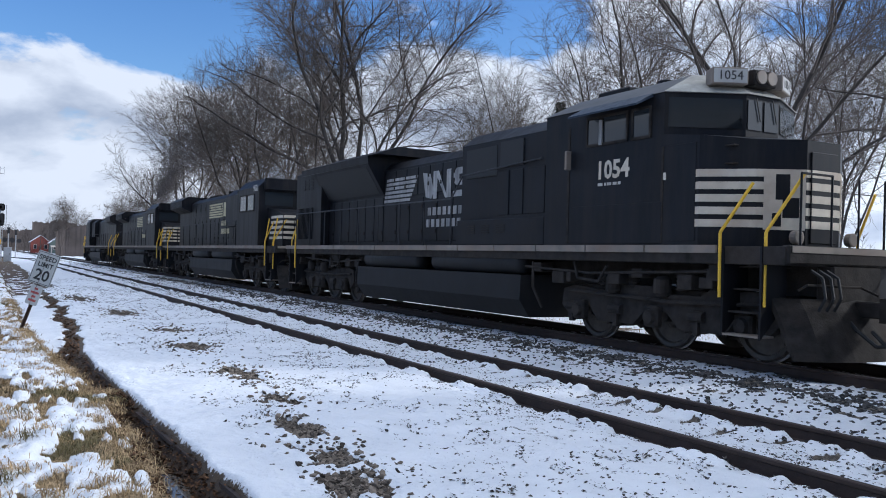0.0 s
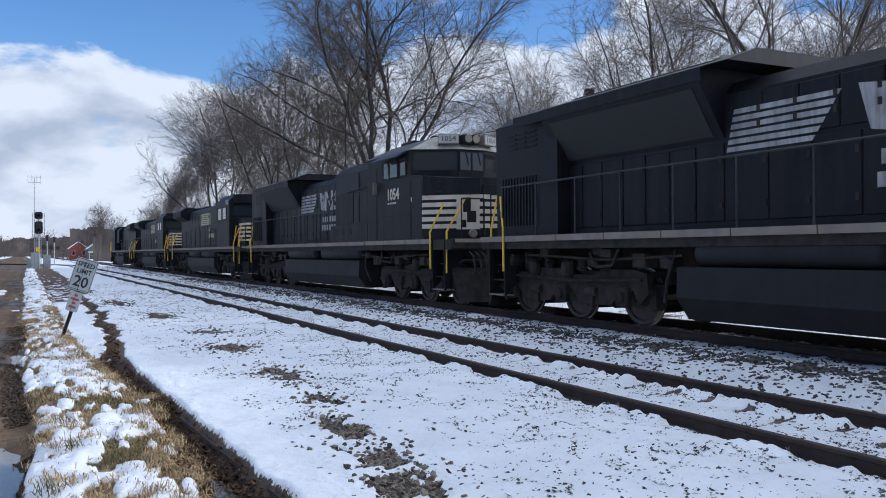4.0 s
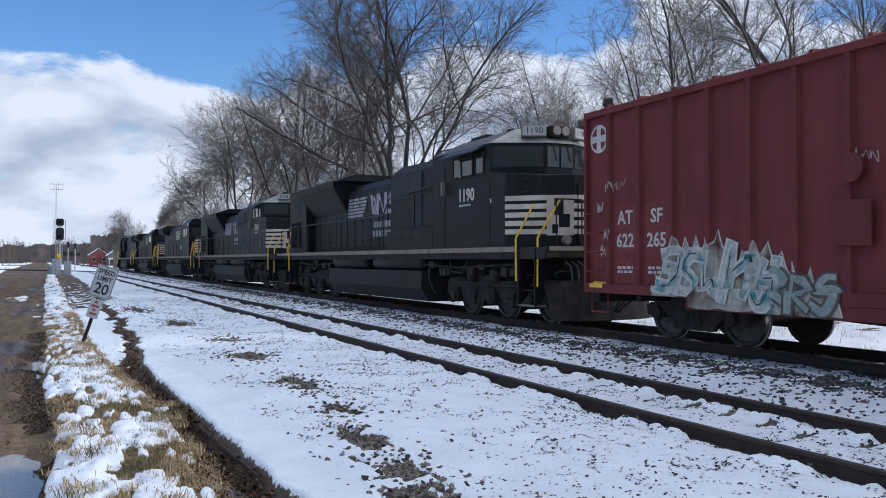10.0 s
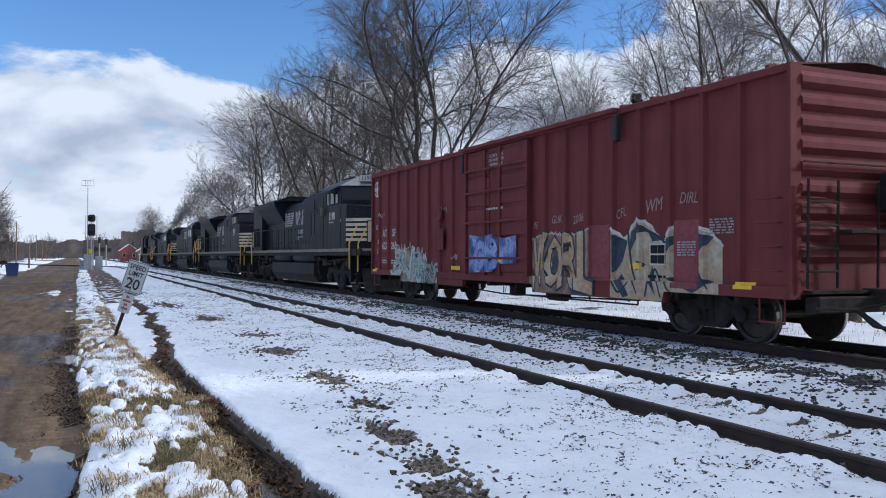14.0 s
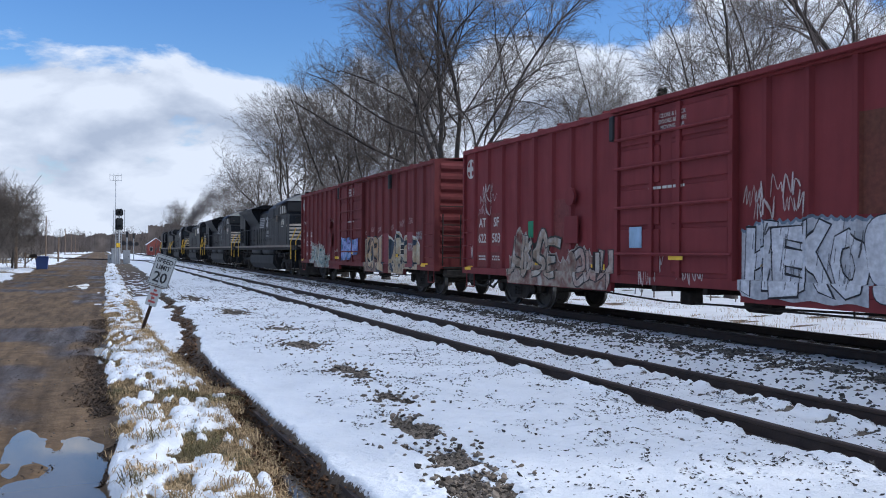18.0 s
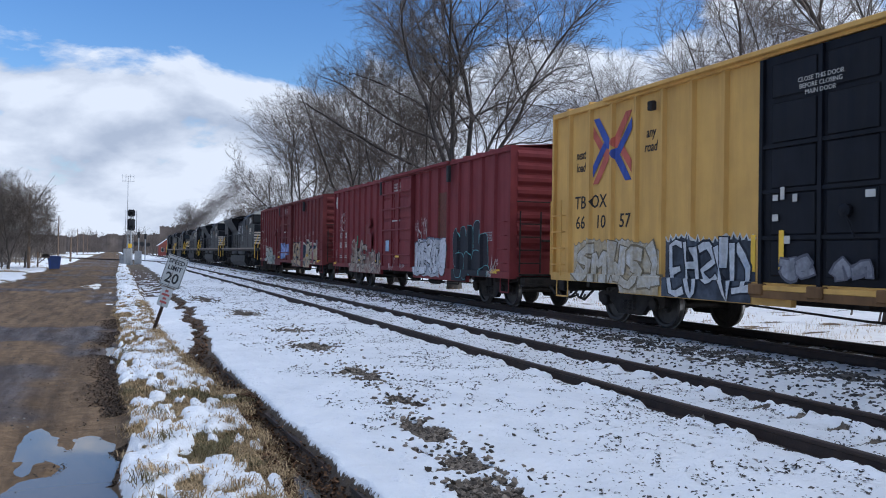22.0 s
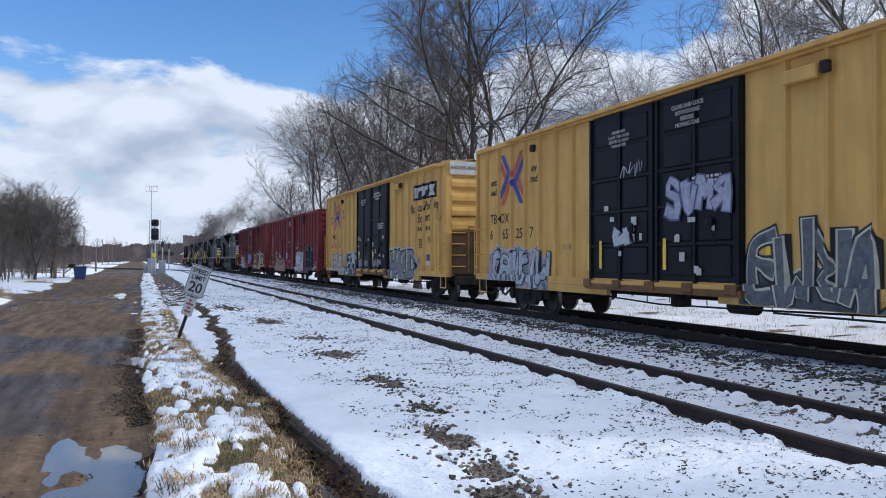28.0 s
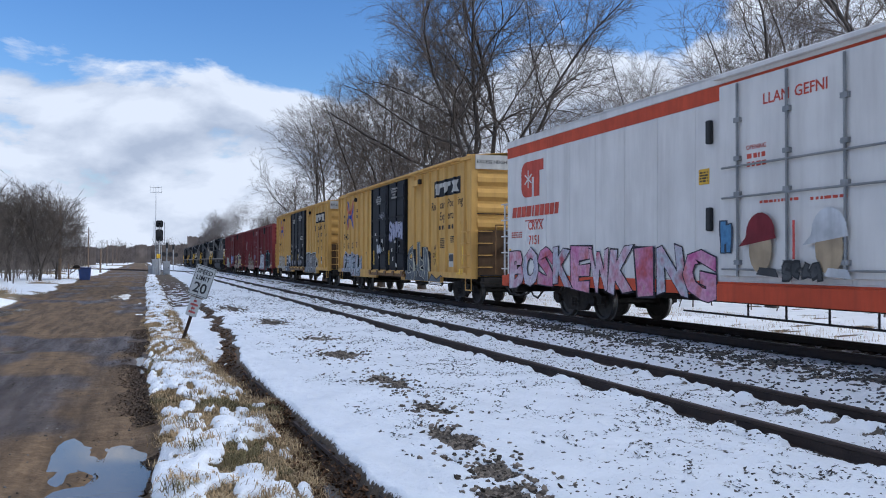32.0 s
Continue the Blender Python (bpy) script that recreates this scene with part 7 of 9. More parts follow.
    boxes("window_post", [(-1.60, -1.555, -6.72, -6.64, 3.48, 3.92)], M["worn"], cab, "white wind deflector")
    bm = B()
    prism(bm, [(-1.55, 4.20), (-1.92, 4.00), (-1.91, 3.97), (-1.55, 4.14)], -7.95, -6.15)
    part("sun_visor", bm, spray((0.035, 0.05, 0.075)), cab, "blue-grey metal sun visor")
    bm = B()
    box(bm, -1.70, -1.58, -5.86, -5.80, 3.10, 3.45, 0.01)
    part("mirror", bm, M["sill"], cab)
    # windscreens on the chamfers and the front
    for s in (-1, 1):
        ex, ey = 1.17, 0.62
        def on(a, z, out):
            n = Vector((s * ey, -ex, 0)).normalized()
            return (s * (1.55 - ex * a) + n.x * out, -8.20 - ey * a + n.y * out, z)
        bm = B()
        vs = [bm.verts.new(on(a, z, 0.014)) for a, z in ((0.05, 3.62), (0.95, 3.62), (0.95, 4.10), (0.05, 4.10))]
        bm.faces.new(vs)
        bmesh.ops.solidify(bm, geom=bm.faces[:], thickness=0.01)
        part("windscreen", bm, M["glass"], cab)
    for a, b in ((-0.35, -0.03), (0.03, 0.35)):
        bm = B()
        box(bm, a, b, -8.836, -8.826, 3.62, 4.10)
        w = part("windscreen", bm, M["glass"], cab)
        bm = B()
        pipe(bm, [((a + b) / 2, -8.86, 4.14), ((a + b) / 2 + 0.10, -8.86, 3.76)], 0.012, 5)
        part("wiper", bm, M["rubber"], w)
    # nose
    bm = B()
    lo = [(-1.55, -8.0), (-1.55, -8.98), (-0.98, -9.58), (-0.38, -9.98), (0.38, -9.98), (0.98, -9.58), (1.55, -8.98), (1.55, -8.0)]
    r0 = [bm.verts.new((*p, 1.70)) for p in lo]
    r1 = [bm.verts.new((p[0], p[1], 3.52 if p[1] > -8.5 else 3.40 if p[1] > -9.2 else 3.32)) for p in lo]
    for k in range(8):
        bm.faces.new((r0[k], r0[(k + 1) % 8], r1[(k + 1) % 8], r1[k]))
    bm.faces.new(r1)
    bm.faces.new(r0[::-1])
    bmesh.ops.recalc_face_normals(bm, faces=bm.faces[:])
    nose = part("nose", bm, bk, car)
    bm = B()
    box(bm, -0.30, 0.30, -10.005, -9.98, 1.78, 3.15, 0.01)
    part("nose_door", bm, bk, nose)
    nose_bands(nose, [(1.55, -8.22), (1.55, -8.98), (0.98, -9.58), (0.38, -9.98), (0.0, -9.985)], [2.76, 2.57, 2.38, 2.19, 2.00], 0.115, M["cream"], 0.12)
    boxes("nose_stripe", [(-0.29, 0.29, -10.012, -10.004, z, z + 0.115) for z in (2.76, 2.57, 2.38, 2.19, 2.00)], M["cream"], nose, "white stripe")
    # emblem panels on the corner facets and the door
    for s in (-1, 1):
        bm = B()
        pts = [(s * 0.90, -9.633 - 0.016), (s * 0.40, -9.967 - 0.016), (s * 0.392, -9.955), (s * 0.89, -9.62)]
        prism(bm, pts, 1.97, 2.86, "z")
        panel = part("nose_patch", bm, M["cream"], nose, "white emblem panel")
        bm = B()
        for a0, a1, z0, z1 in ((0.28, 0.62, 2.42, 2.80), (0.45, 0.85, 2.15, 2.45), (0.20, 0.42, 2.02, 2.22)):
            q = [(0.90 - 0.5 * a, -9.633 - 0.334 * a - 0.019) for a in (a0, a1)]
            prism(bm, [(s * q[0][0], q[0][1]), (s * q[1][0], q[1][1]), (s * q[1][0], q[1][1] + 0.006), (s * q[0][0], q[0][1] + 0.006)], z0, z1, "z")
        part("emblem_shape", bm, bk, panel)
        bm = B()
        lathe(bm, [(-9.96, 0.10), (-10.06, 0.11), (-10.07, 0.085)], 14, (s * 0.62, 0, 1.86), "y")
        part("ditch_light", bm, M["sill"], car)
    bm = B()
    for yy, zz in ((-9.30, 3.22), (-9.30, 2.95), (-9.1, 3.22)):
        box(bm, -1.30, -1.20, yy - 0.12, yy + 0.12, zz, zz + 0.02)
    part("nose_step", bm, M["under"], nose)
    boxes("cab_door", [(-1.562, -1.548, -8.92, -8.28, 1.78, 3.30)], bk, cab, "", 0.006)
    # number boards and headlight
    for s in (-1, 1):
        at = pose(s * 0.60, -8.62, 0, 0, 0, s * 27)
        bm = B()
        box(bm, -0.29, 0.29, -0.13, 0.20, 4.33, 4.60, 0.012)
        bm.transform(at)
        nb = part("number_board", bm, M["sill"], car)
        bm = B()
        box(bm, -0.27, 0.27, -0.138, -0.13, 4.355, 4.575)
        bm.transform(at)
        part("number_plate", bm, M["plate"], nb)
        words("lettering", str(number), 0.21, M["rubber"], nb, at @ Matrix(((1, 0, 0, 0), (0, 0, -1, -0.141), (0, 1, 0, 4.465), (0, 0, 0, 1))))
        bm = B()
        lathe(bm, [(-8.86, 0.10), (-8.91, 0.11), (-8.91, 0.085)], 14, (s * 0.12, 0, 4.48), "y")
        part("headlight", bm, M["sill"], car)
    bm = B()
    box(bm, -0.26, 0.26, -8.87, -8.3, 4.34, 4.60, 0.02)
    part("headlight_box", bm, M["under"], car)
    bm = B()
    lathe(bm, [(4.58, 0.05), (4.70, 0.05), (4.70, 0.16), (4.82, 0.15), (4.86, 0.06)], 12, (0.0, -6.6, 0), "z")
    box(bm, -0.55, 0.55, -6.2, -5.3, 4.58, 4.74, 0.03)
    part("roof_gear", bm, bk, cab)
    words("lettering", str(number), 0.44, M["cream"], car, side(-6.98, 3.02, -1.556), bold=0.012)
    text_bars(car, -6.6, -7.2, 2.76, 0.05, wt, -1.552, 1, random.Random(2))
    bm = B()
    for y0, y1, z0, z1 in ((-8.2, -5.9, 1.74, 2.42),):
        box(bm, -1.565, -1.548, y0, y1, z0, z1, 0.008)
    part("battery_door", bm, bk, cab)
    boxes("seam_strip", [(-1.560, -1.548, -5.78, -5.72, 1.75, 3.9), (-1.558, -1.548, -8.22, -8.17, 1.75, 3.3)], M["under"], cab)
    side_emblem(car, 3.45, 2.92, 3.62, -1.048)
    rail_run(car, "handrail", -1.53, [-1.3 + 1.36 * k for k in range(9)], 1.72, 2.80, spray((0.045, 0.045, 0.048)), 0.02)
    rail_run(car, "handrail", 1.53, [-4.9 + 1.6 * k for k in range(9)], 1.72, 2.80, bk)
    bm = B()
    pipe(bm, [(-1.53, -1.3, 2.80), (-1.53, -1.8, 3.30), (-1.56, -4.9, 3.42)], 0.02, 5)
    part("cab_handrail", bm, spray((0.045, 0.045, 0.048)), car)
    bm = B()
    lathe(bm, [(4.05, 0.24), (4.34, 0.24), (4.36, 0.2)], 14, (0, 0.4, 0), "z")
    part("exhaust", bm, M["under"], car)
    return car


def wide_hood_loco(number, off, label, turned=False):
    """Six-axle locomotive with a flat-sided hood, a square cab and slab radiator wings."""
    car = thing("locomotive", label, "locomotive", "locomotives of the train")
    TRAIN.append((car, off, turned))
    bk, wt = M["black"], M["white"]
    loco_base(car, (-4.6, 3.6), turned)
    bm = B()
    prism(bm, [(-0.98, 1.70), (-0.98, 3.98), (-0.72, 4.20), (0.72, 4.20), (0.98, 3.98), (0.98, 1.70)], -4.6, 9.2)
    part("hood", bm, bk, car)
    hood_doors(car, -4.4, 6.0, 1.85, 3.2, -0.98, 12, bk)
    hood_doors(car, -1.5, 6.0, 3.3, 3.9, -0.98, 7, bk)
    bm = B()
    prism(bm, [(-0.98, 3.55), (-1.52, 3.80), (-1.54, 4.18), (-1.2, 4.40), (1.2, 4.40), (1.54, 4.18), (1.52, 3.80), (0.98, 3.55)], 6.2, 9.3)
    part("radiator_wing", bm, bk, car)
    bm = B()
    for k in range(8):
        box(bm, -1.56, -1.53, 6.4 + k * 0.35, 6.65 + k * 0.35, 3.84, 4.14)
    part("radiator_screen", bm, M["rubber"], car)
    bm = B()
    prism(bm, [(-1.35, 2.6), (-1.35, 3.95), (-1.0, 4.25), (1.0, 4.25), (1.35, 3.95), (1.35, 2.6)], -5.2, -2.6)
    part("blower_block", bm, bk, car)
    bm = B()
    prism(bm, [(-1.55, 1.70), (-1.55, 4.05), (-1.2, 4.42), (1.2, 4.42), (1.55, 4.05), (1.55, 1.70)], -8.35, -5.2)
    cab = part("cab", bm, bk, car)
    for y0, y1 in ((-6.6, -5.7), (-7.7, -6.8)):
        frame_window(cab, "side_window", (y0, y1, 3.15, 3.75), -1.552)
    for a, b in ((-1.30, -0.15), (0.15, 1.30)):
        bm = B()
        box(bm, a, b, -8.365, -8.352, 3.32, 3.85)
        part("windscreen", bm, M["glass"], cab)
    bm = B()
    box(bm, -1.35, 1.35, -8.52, -8.34, 3.92, 4.40, 0.03)
    part("brow", bm, bk, cab)
    bm = B()
    prism(bm, [(-8.3, 1.70), (-8.3, 3.22), (-9.3, 3.12), (-10.0, 2.95), (-10.25, 2.7), (-10.3, 1.70)], -1.15, 1.15, "x")
    nose = part("nose", bm, bk, car)
    for k in range(5):
        z = 1.98 + 0.20 * k
        bm = B()
        for s in (-1, 1):
            box(bm, min(s * 1.15, s * 1.158), max(s * 1.15, s * 1.158), -10.2, -8.6 - 0.05 * k, z, z + 0.10)
        box(bm, -1.15, 1.15, -10.31, -10.302, z, z + 0.10)
        part("nose_stripe", bm, M["cream"], nose, "white stripe")
    words("lettering", str(number), 0.34, wt, cab, side(-7.9, 4.0, -1.552), bold=0.008) if number else None
    bm = B()
    for k in range(6):
        z = 3.1 + 0.12 * k
        flat_shape([(2.0, z), (-0.6, z), (-0.65, z + 0.08), (2.0, z + 0.08)], -1.012, bm)
    em = part("emblem", bm, spray((0.50, 0.44, 0.28)), car, "worn striped emblem")
    bm = B()
    for k, (a, b) in enumerate(((-0.8, -1.2), (-1.3, -1.7))):
        box(bm, -1.016, -1.012, b, a, 3.12, 3.78)
    for k in range(7):
        box(bm, -1.016, -1.012, -0.6 - 0.22 * k, -0.45 - 0.22 * k, 2.68, 2.92)
        box(bm, -1.016, -1.012, -0.6 - 0.22 * k, -0.45 - 0.22 * k, 2.30, 2.54)
    part("lettering_bar", bm, spray((0.50, 0.44, 0.28)), em)
    rail_run(car, "handrail", -1.53, [-5.0 + 1.5 * k for k in range(10)], 1.72, 2.78, bk)
    rail_run(car, "handrail", 1.53, [-5.0 + 1.5 * k for k in range(10)], 1.72, 2.78, bk)
    bm = B()
    lathe(bm, [(4.15, 0.28), (4.48, 0.28), (4.5, 0.22)], 14, (0, 1.2, 0), "z")
    box(bm, -0.5, 0.5, 2.6, 4.2, 4.18, 4.36, 0.04)
    part("exhaust", bm, M["under"], car)
    for s in (-1, 1):
        for y in (-9.4, -10.4):
            bm = B()
            pipe(bm, [(s * 1.58, y, 1.72), (s * 1.45, y - 0.1, 2.75)], 0.024, 6)
            part("grab_rail", bm, M["yellow"], car, "yellow grab rail")
    return car


tall_cab_loco(1190, -4.6, "dirty black six-axle diesel locomotive with white nose stripes")
tall_cab_loco(1054, 18.0, "dusty black six-axle diesel locomotive, white nose stripes")
wide_hood_loco(9621, 40.45, "black flat-sided diesel locomotive with striped nose")
wide_hood_loco(0, 62.8, "grimy black flat-sided diesel locomotive with striped nose")
wide_hood_loco(0, 85.1, "leading black diesel locomotive under its exhaust smoke", True)
red_boxcar(622265, -26.0, tags_a, M["red"])
red_boxcar(622503, -46.85, tags_b, M["red_new"])
yellow_boxcar(661057, -67.68, 1)
yellow_boxcar(665257, -88.88, 2)
reefer(-112.02)

# ---- trees ----
def tubes(branches, sides):
    """Joins tapered branches (points, radii) into one list of vertices and faces."""
    verts, faces, base = [], [], 0
    kinds = {}
    for (pts, rad), n in zip(branches, sides):
        kinds.setdefault((len(pts), n), []).append((pts, rad))
    for (m, n), group in kinds.items():
        P = np.array([g[0] for g in group], float)
        R = np.array([g[1] for g in group], float)
        T = np.gradient(P, axis=1)
        T /= np.linalg.norm(T, axis=2, keepdims=True) + 1e-9
        up = np.where(np.abs(T[:, :1, 2:3]) < 0.9, np.array([0.31, 0.17, 0.93]), np.array([1.0, 0.1, 0.0]))
        A = np.cross(T, up)
        A /= np.linalg.norm(A, axis=2, keepdims=True) + 1e-9
        C = np.cross(T, A)
        w = np.arange(n) * math.tau / n
        V = P[:, :, None, :] + R[:, :, None, None] * (A[:, :, None, :] * np.cos(w)[:, None] + C[:, :, None, :] * np.sin(w)[:, None])
        verts.append(V.reshape(-1, 3))
        i, k = np.meshgrid(np.arange(m - 1), np.arange(n), indexing="ij")
        q = np.stack([i * n + k, i * n + (k + 1) % n, (i + 1) * n + (k + 1) % n, (i + 1) * n + k], -1).reshape(-1, 4)
        faces.append((base + (np.arange(len(group)) * m * n)[:, None, None] + q[None]).reshape(-1, 4))
        base += len(group) * m * n
    return np.concatenate(verts).tolist(), np.concatenate(faces).tolist()


def grow_tree(seed, height, width, fork, limbs=8, dense=1.0, spread=1.0, tip=0.006, stout=1.0, droop=0.0, low=0.62):
    """A bare crown: a trunk that forks into rising limbs, each with branches, branchlets and twigs, all kept inside a rounded crown."""
    rng = np.random.RandomState(seed)
    zc, rz = fork * 0.55 + (height - fork * 0.55) * 0.52, (height - fork * 0.55) * 0.50
    axes = np.array([width, width, rz])
    wood, fine = [], []

    def unit(v):
        return v / (math.sqrt(float(v @ v)) + 1e-9)

    def reach(p, d):
        """How far the crown goes on from p along d, with an uneven outline."""
        a = math.atan2(p[1] + d[1] * 4, p[0] + d[0] * 4)
        lob = 1 + 0.13 * math.sin(3 * a + seed) + 0.10 * math.sin(7 * a + 2.1 * seed + p[2] * 0.6)
        u, v = (p - [0, 0, zc]) / (axes * lob), d / (axes * lob)
        qa, qb, qc = float(v @ v), float(u @ v), float(u @ u) - 1
        disc = qb * qb - qa * qc
        return max((-qb + math.sqrt(disc)) / qa, 0.0) if disc > 0 else 0.0

    def across(d):
        a = np.cross(d, [0.3, 0.2, 1.0] if abs(d[2]) < 0.9 else [1.0, 0.1, 0.0])
        a = unit(a)
        return a, np.cross(d, a)

    gap = (0, 1.05 / dense, 0.40 / dense, 0.21 / dense)
    wob = (0, 0.085, 0.13, 0.16)
    seg = (0, 0.7, 0.5, 0.4)

    def branch(p, d, r, length, level):
        n = max(int(length / seg[level]), 3)
        st = length / n
        pts, ways = [p], [d]
        bend = rng.normal(0, (0, 0.030, 0.05, 0.06)[level], 3)
        for i in range(n):
            f = i / n
            lift = (0.022 if level == 1 else 0.02) - droop * f * (1.0 if d[2] < 0.55 else 0.0)
            d = unit(d + bend + rng.normal(0, wob[level], 3) + np.array([0, 0, lift]))
            p = p + d * st
            pts.append(p)
            ways.append(d)
        end = max(r * (0.22 if level == 1 else 0.3), tip * 0.9)
        rad = [r + (end - r) * (i / n) ** 0.8 for i in range(n + 1)]
        (wood if r > 0.05 else fine).append((pts, rad))
        at, turn = length * (0.24 if level == 1 else 0.16) + rng.uniform(0, gap[level]), rng.uniform(0, 6.28)
        while at < length:
            f = at / length
            i = min(int(f * n), n - 1)
            g = f * n - i
            q = pts[i] + (pts[i + 1] - pts[i]) * g
            w = ways[i + 1]
            a, b = across(w)
            turn += 2.4 + rng.normal(0, 0.5)
            ang = radians(rng.uniform(26, 60))
            dd = unit(w * math.cos(ang) + (a * math.cos(turn) + b * math.sin(turn)) * math.sin(ang))
            rr = rad[i]
            if level < 3:
                room = reach(q, dd)
                ln = min(length * (0.28 + 0.36 * (1 - f)) * rng.uniform(0.55, 1.3), room * rng.uniform(0.80, 1.06))
                ln = min(ln, (9.0, 7.5, 2.6)[level])
                ln = max(ln, (0, 1.0, 0.5)[level] * rng.uniform(0.7, 1.3))
                if room > 0.2:
                    branch(q, dd, min(rr * rng.uniform(0.42, 0.66), 0.008 + 0.0115 * ln) if level == 1 else min(rr * 0.6, tip + 0.0055 * ln), ln, level + 1)
                at += gap[level] * rng.uniform(0.6, 1.4)
            else:
                ln = rng.uniform(0.30, 0.85) * (1.1 - 0.5 * f)
                fine.append(([q, q + unit(dd + np.array([0, 0, 0.12])) * ln], [tip * 0.64, tip * 0.40]))
                at += gap[3] * rng.uniform(0.5, 1.5)

    trunk_r = 0.0165 * height * stout
    k = 6
    base = [np.array([0.05 * math.sin(i * 0.9 + seed), 0.05 * math.cos(i * 1.3), fork * i / k]) for i in range(k + 1)]
    wood.append((base, [trunk_r * (1.35 if i == 0 else 1.08 - 0.035 * i) for i in range(k + 1)]))
    for q in range(limbs):
        a = q * 2.4 + rng.uniform(-0.35, 0.35) + seed
        f = (q + 0.5) / limbs
        tilt = radians((7 + 66 * f) * spread * rng.uniform(0.9, 1.1))
        o = base[k] + np.array([0, 0, -fork * (1 - low) * f ** 1.5])
        d = np.array([math.sin(tilt) * math.cos(a), math.sin(tilt) * math.sin(a), math.cos(tilt)])
        ln = reach(o, d) * rng.uniform(0.86, 0.98)
        branch(o, d, trunk_r * (0.50 - 0.14 * f), ln, 1)
    return wood, fine


def tree(name, label, seed, height, width, fork, m, limbs=8, dense=1.0, spread=1.0, tip=0.006, stout=1.0, droop=0.0, group="bare trees beyond the track"):
    t = thing(name, label, "tree", group, m)
    wood, fine = grow_tree(seed, height, width, fork, limbs, dense, spread, tip, stout, droop)
    v, f = tubes(wood, [8 if p[1][0] > 0.15 else 5 for p in wood])
    raw("trunk", v, f, M["bark"], t, smooth=True)
    v, f = tubes(fine, [4 if p[1][0] > 0.03 else 3 for p in fine])
    raw("crown", v, f, M["twig"], t, smooth=True)
    return t


OAK = tree("bare_tree", "tall bare spreading tree with dark forked limbs", 3, 21.5, 8.2, 4.6, pose(16.9, 41.2, -0.3), 10, 2.05, 1.0, 0.0074, 0.95, 0.03)
ASH = tree("bare_tree", "bare spreading tree with dense fine twigs", 11, 15.8, 6.6, 3.2, pose(15.6, 56, -0.3), 9, 1.9, 1.05, 0.0080, 0.95, 0.03)
ELM = tree("bare_tree", "bare tree with arching limbs", 23, 17, 5.6, 4.6, pose(23.7, 27, -0.3), 8, 2.1, 1.1, 0.0066, 0.75, 0.05)
LIND = tree("bare_tree", "heavy bare tree with thick low limbs", 8, 15, 6.0, 3.6, pose(20.6, 17.4, -0.3), 8, 1.9, 1.1, 0.006, 0.95, 0.04)
SLIM = tree("bare_tree", "slender pale bare tree with upright twigs", 31, 16.5, 2.7, 1.6, pose(25.2, 40, -0.3), 9, 2.1, 0.42, 0.006, 0.5, 0.0)
for src, x, y, rz, s in ((ASH, 14.5, 69.5, 80, 1.0), (ASH, 16.3, 49.5, 200, 0.95), (ASH, 14.8, 84, 130, 0.66), (ASH, 15.0, 102, 30, 0.55), (ELM, 23, 78, 45, 0.9),
                         (SLIM, 27.5, 43, 60, 1.0), (SLIM, 31, 31, 150, 1.0), (ELM, 33, 27, 140, 1.0), (SLIM, 28, 20, 30, 1.05), (ELM, 30, 50, 220, 0.8), (ASH, 24, 92, 15, 0.8), (ELM, 27, 11.5, 80, 1.0),
                         (ELM, 16, 118, 60, 0.5), (ASH, 19, 135, 200, 0.55), (OAK, 30, 75, 20, 0.6)):
    c = copy_thing(src, pose(x, y, -0.3, 0, 0, rz))
    c.scale = (s, s, s)


def thicket():
    """Saplings and brush under the trees, too many to count."""
    rng = np.random.RandomState(18)
    stems = []
    for k in range(420):
        x, y = 19 + 26 * rng.rand(), 2 + 95 * rng.rand()
        hgt = rng.uniform(1.2, 4.6)
        lean = rng.normal(0, 0.10, 2)
        top = np.array([x + lean[0] * hgt, y + lean[1] * hgt, -0.35 + hgt])
        foot = np.array([x, y, -0.35])
        stems.append(([foot, (foot + top) / 2 + rng.normal(0, 0.06, 3), top], [0.018 + 0.005 * hgt, 0.014, 0.005]))
        for q in range(int(14 * hgt)):
            f = rng.uniform(0.12, 1.0)
            o = foot + (top - foot) * f
            a = rng.rand() * math.tau
            ln = rng.uniform(0.3, 0.9) * (1.25 - 0.7 * f)
            stems.append(([o, o + np.array([math.cos(a) * 0.6, math.sin(a) * 0.6, rng.uniform(0.5, 0.9)]) * ln], [0.008, 0.004]))
    for k in range(330):
        x, y = -8.2 - 30 * rng.rand() ** 1.4, 62 + 80 * rng.rand()
        hgt = rng.uniform(1.6, 5.2)
        foot = np.array([x, y, -0.35])
        top = foot + np.array([rng.normal(0, 0.3), rng.normal(0, 0.3), hgt])
        stems.append(([foot, (foot + top) / 2 + rng.normal(0, 0.08, 3), top], [0.03 + 0.005 * hgt, 0.02, 0.007]))
        for q in range(int(9 * hgt)):
            f = rng.uniform(0.10, 1.0)
            o = foot + (top - foot) * f
            a = rng.rand() * math.tau
            ln = rng.uniform(0.5, 1.2) * (1.25 - 0.7 * f)
            stems.append(([o, o + np.array([math.cos(a) * 0.6, math.sin(a) * 0.6, rng.uniform(0.5, 0.9)]) * ln], [0.013, 0.006]))
    v, f = tubes(stems, [3] * len(stems))
    tagged(raw("thicket", v, f, M["twig"]), "bare saplings and brush beneath the trees", "brush", "", "stuff")


thicket()


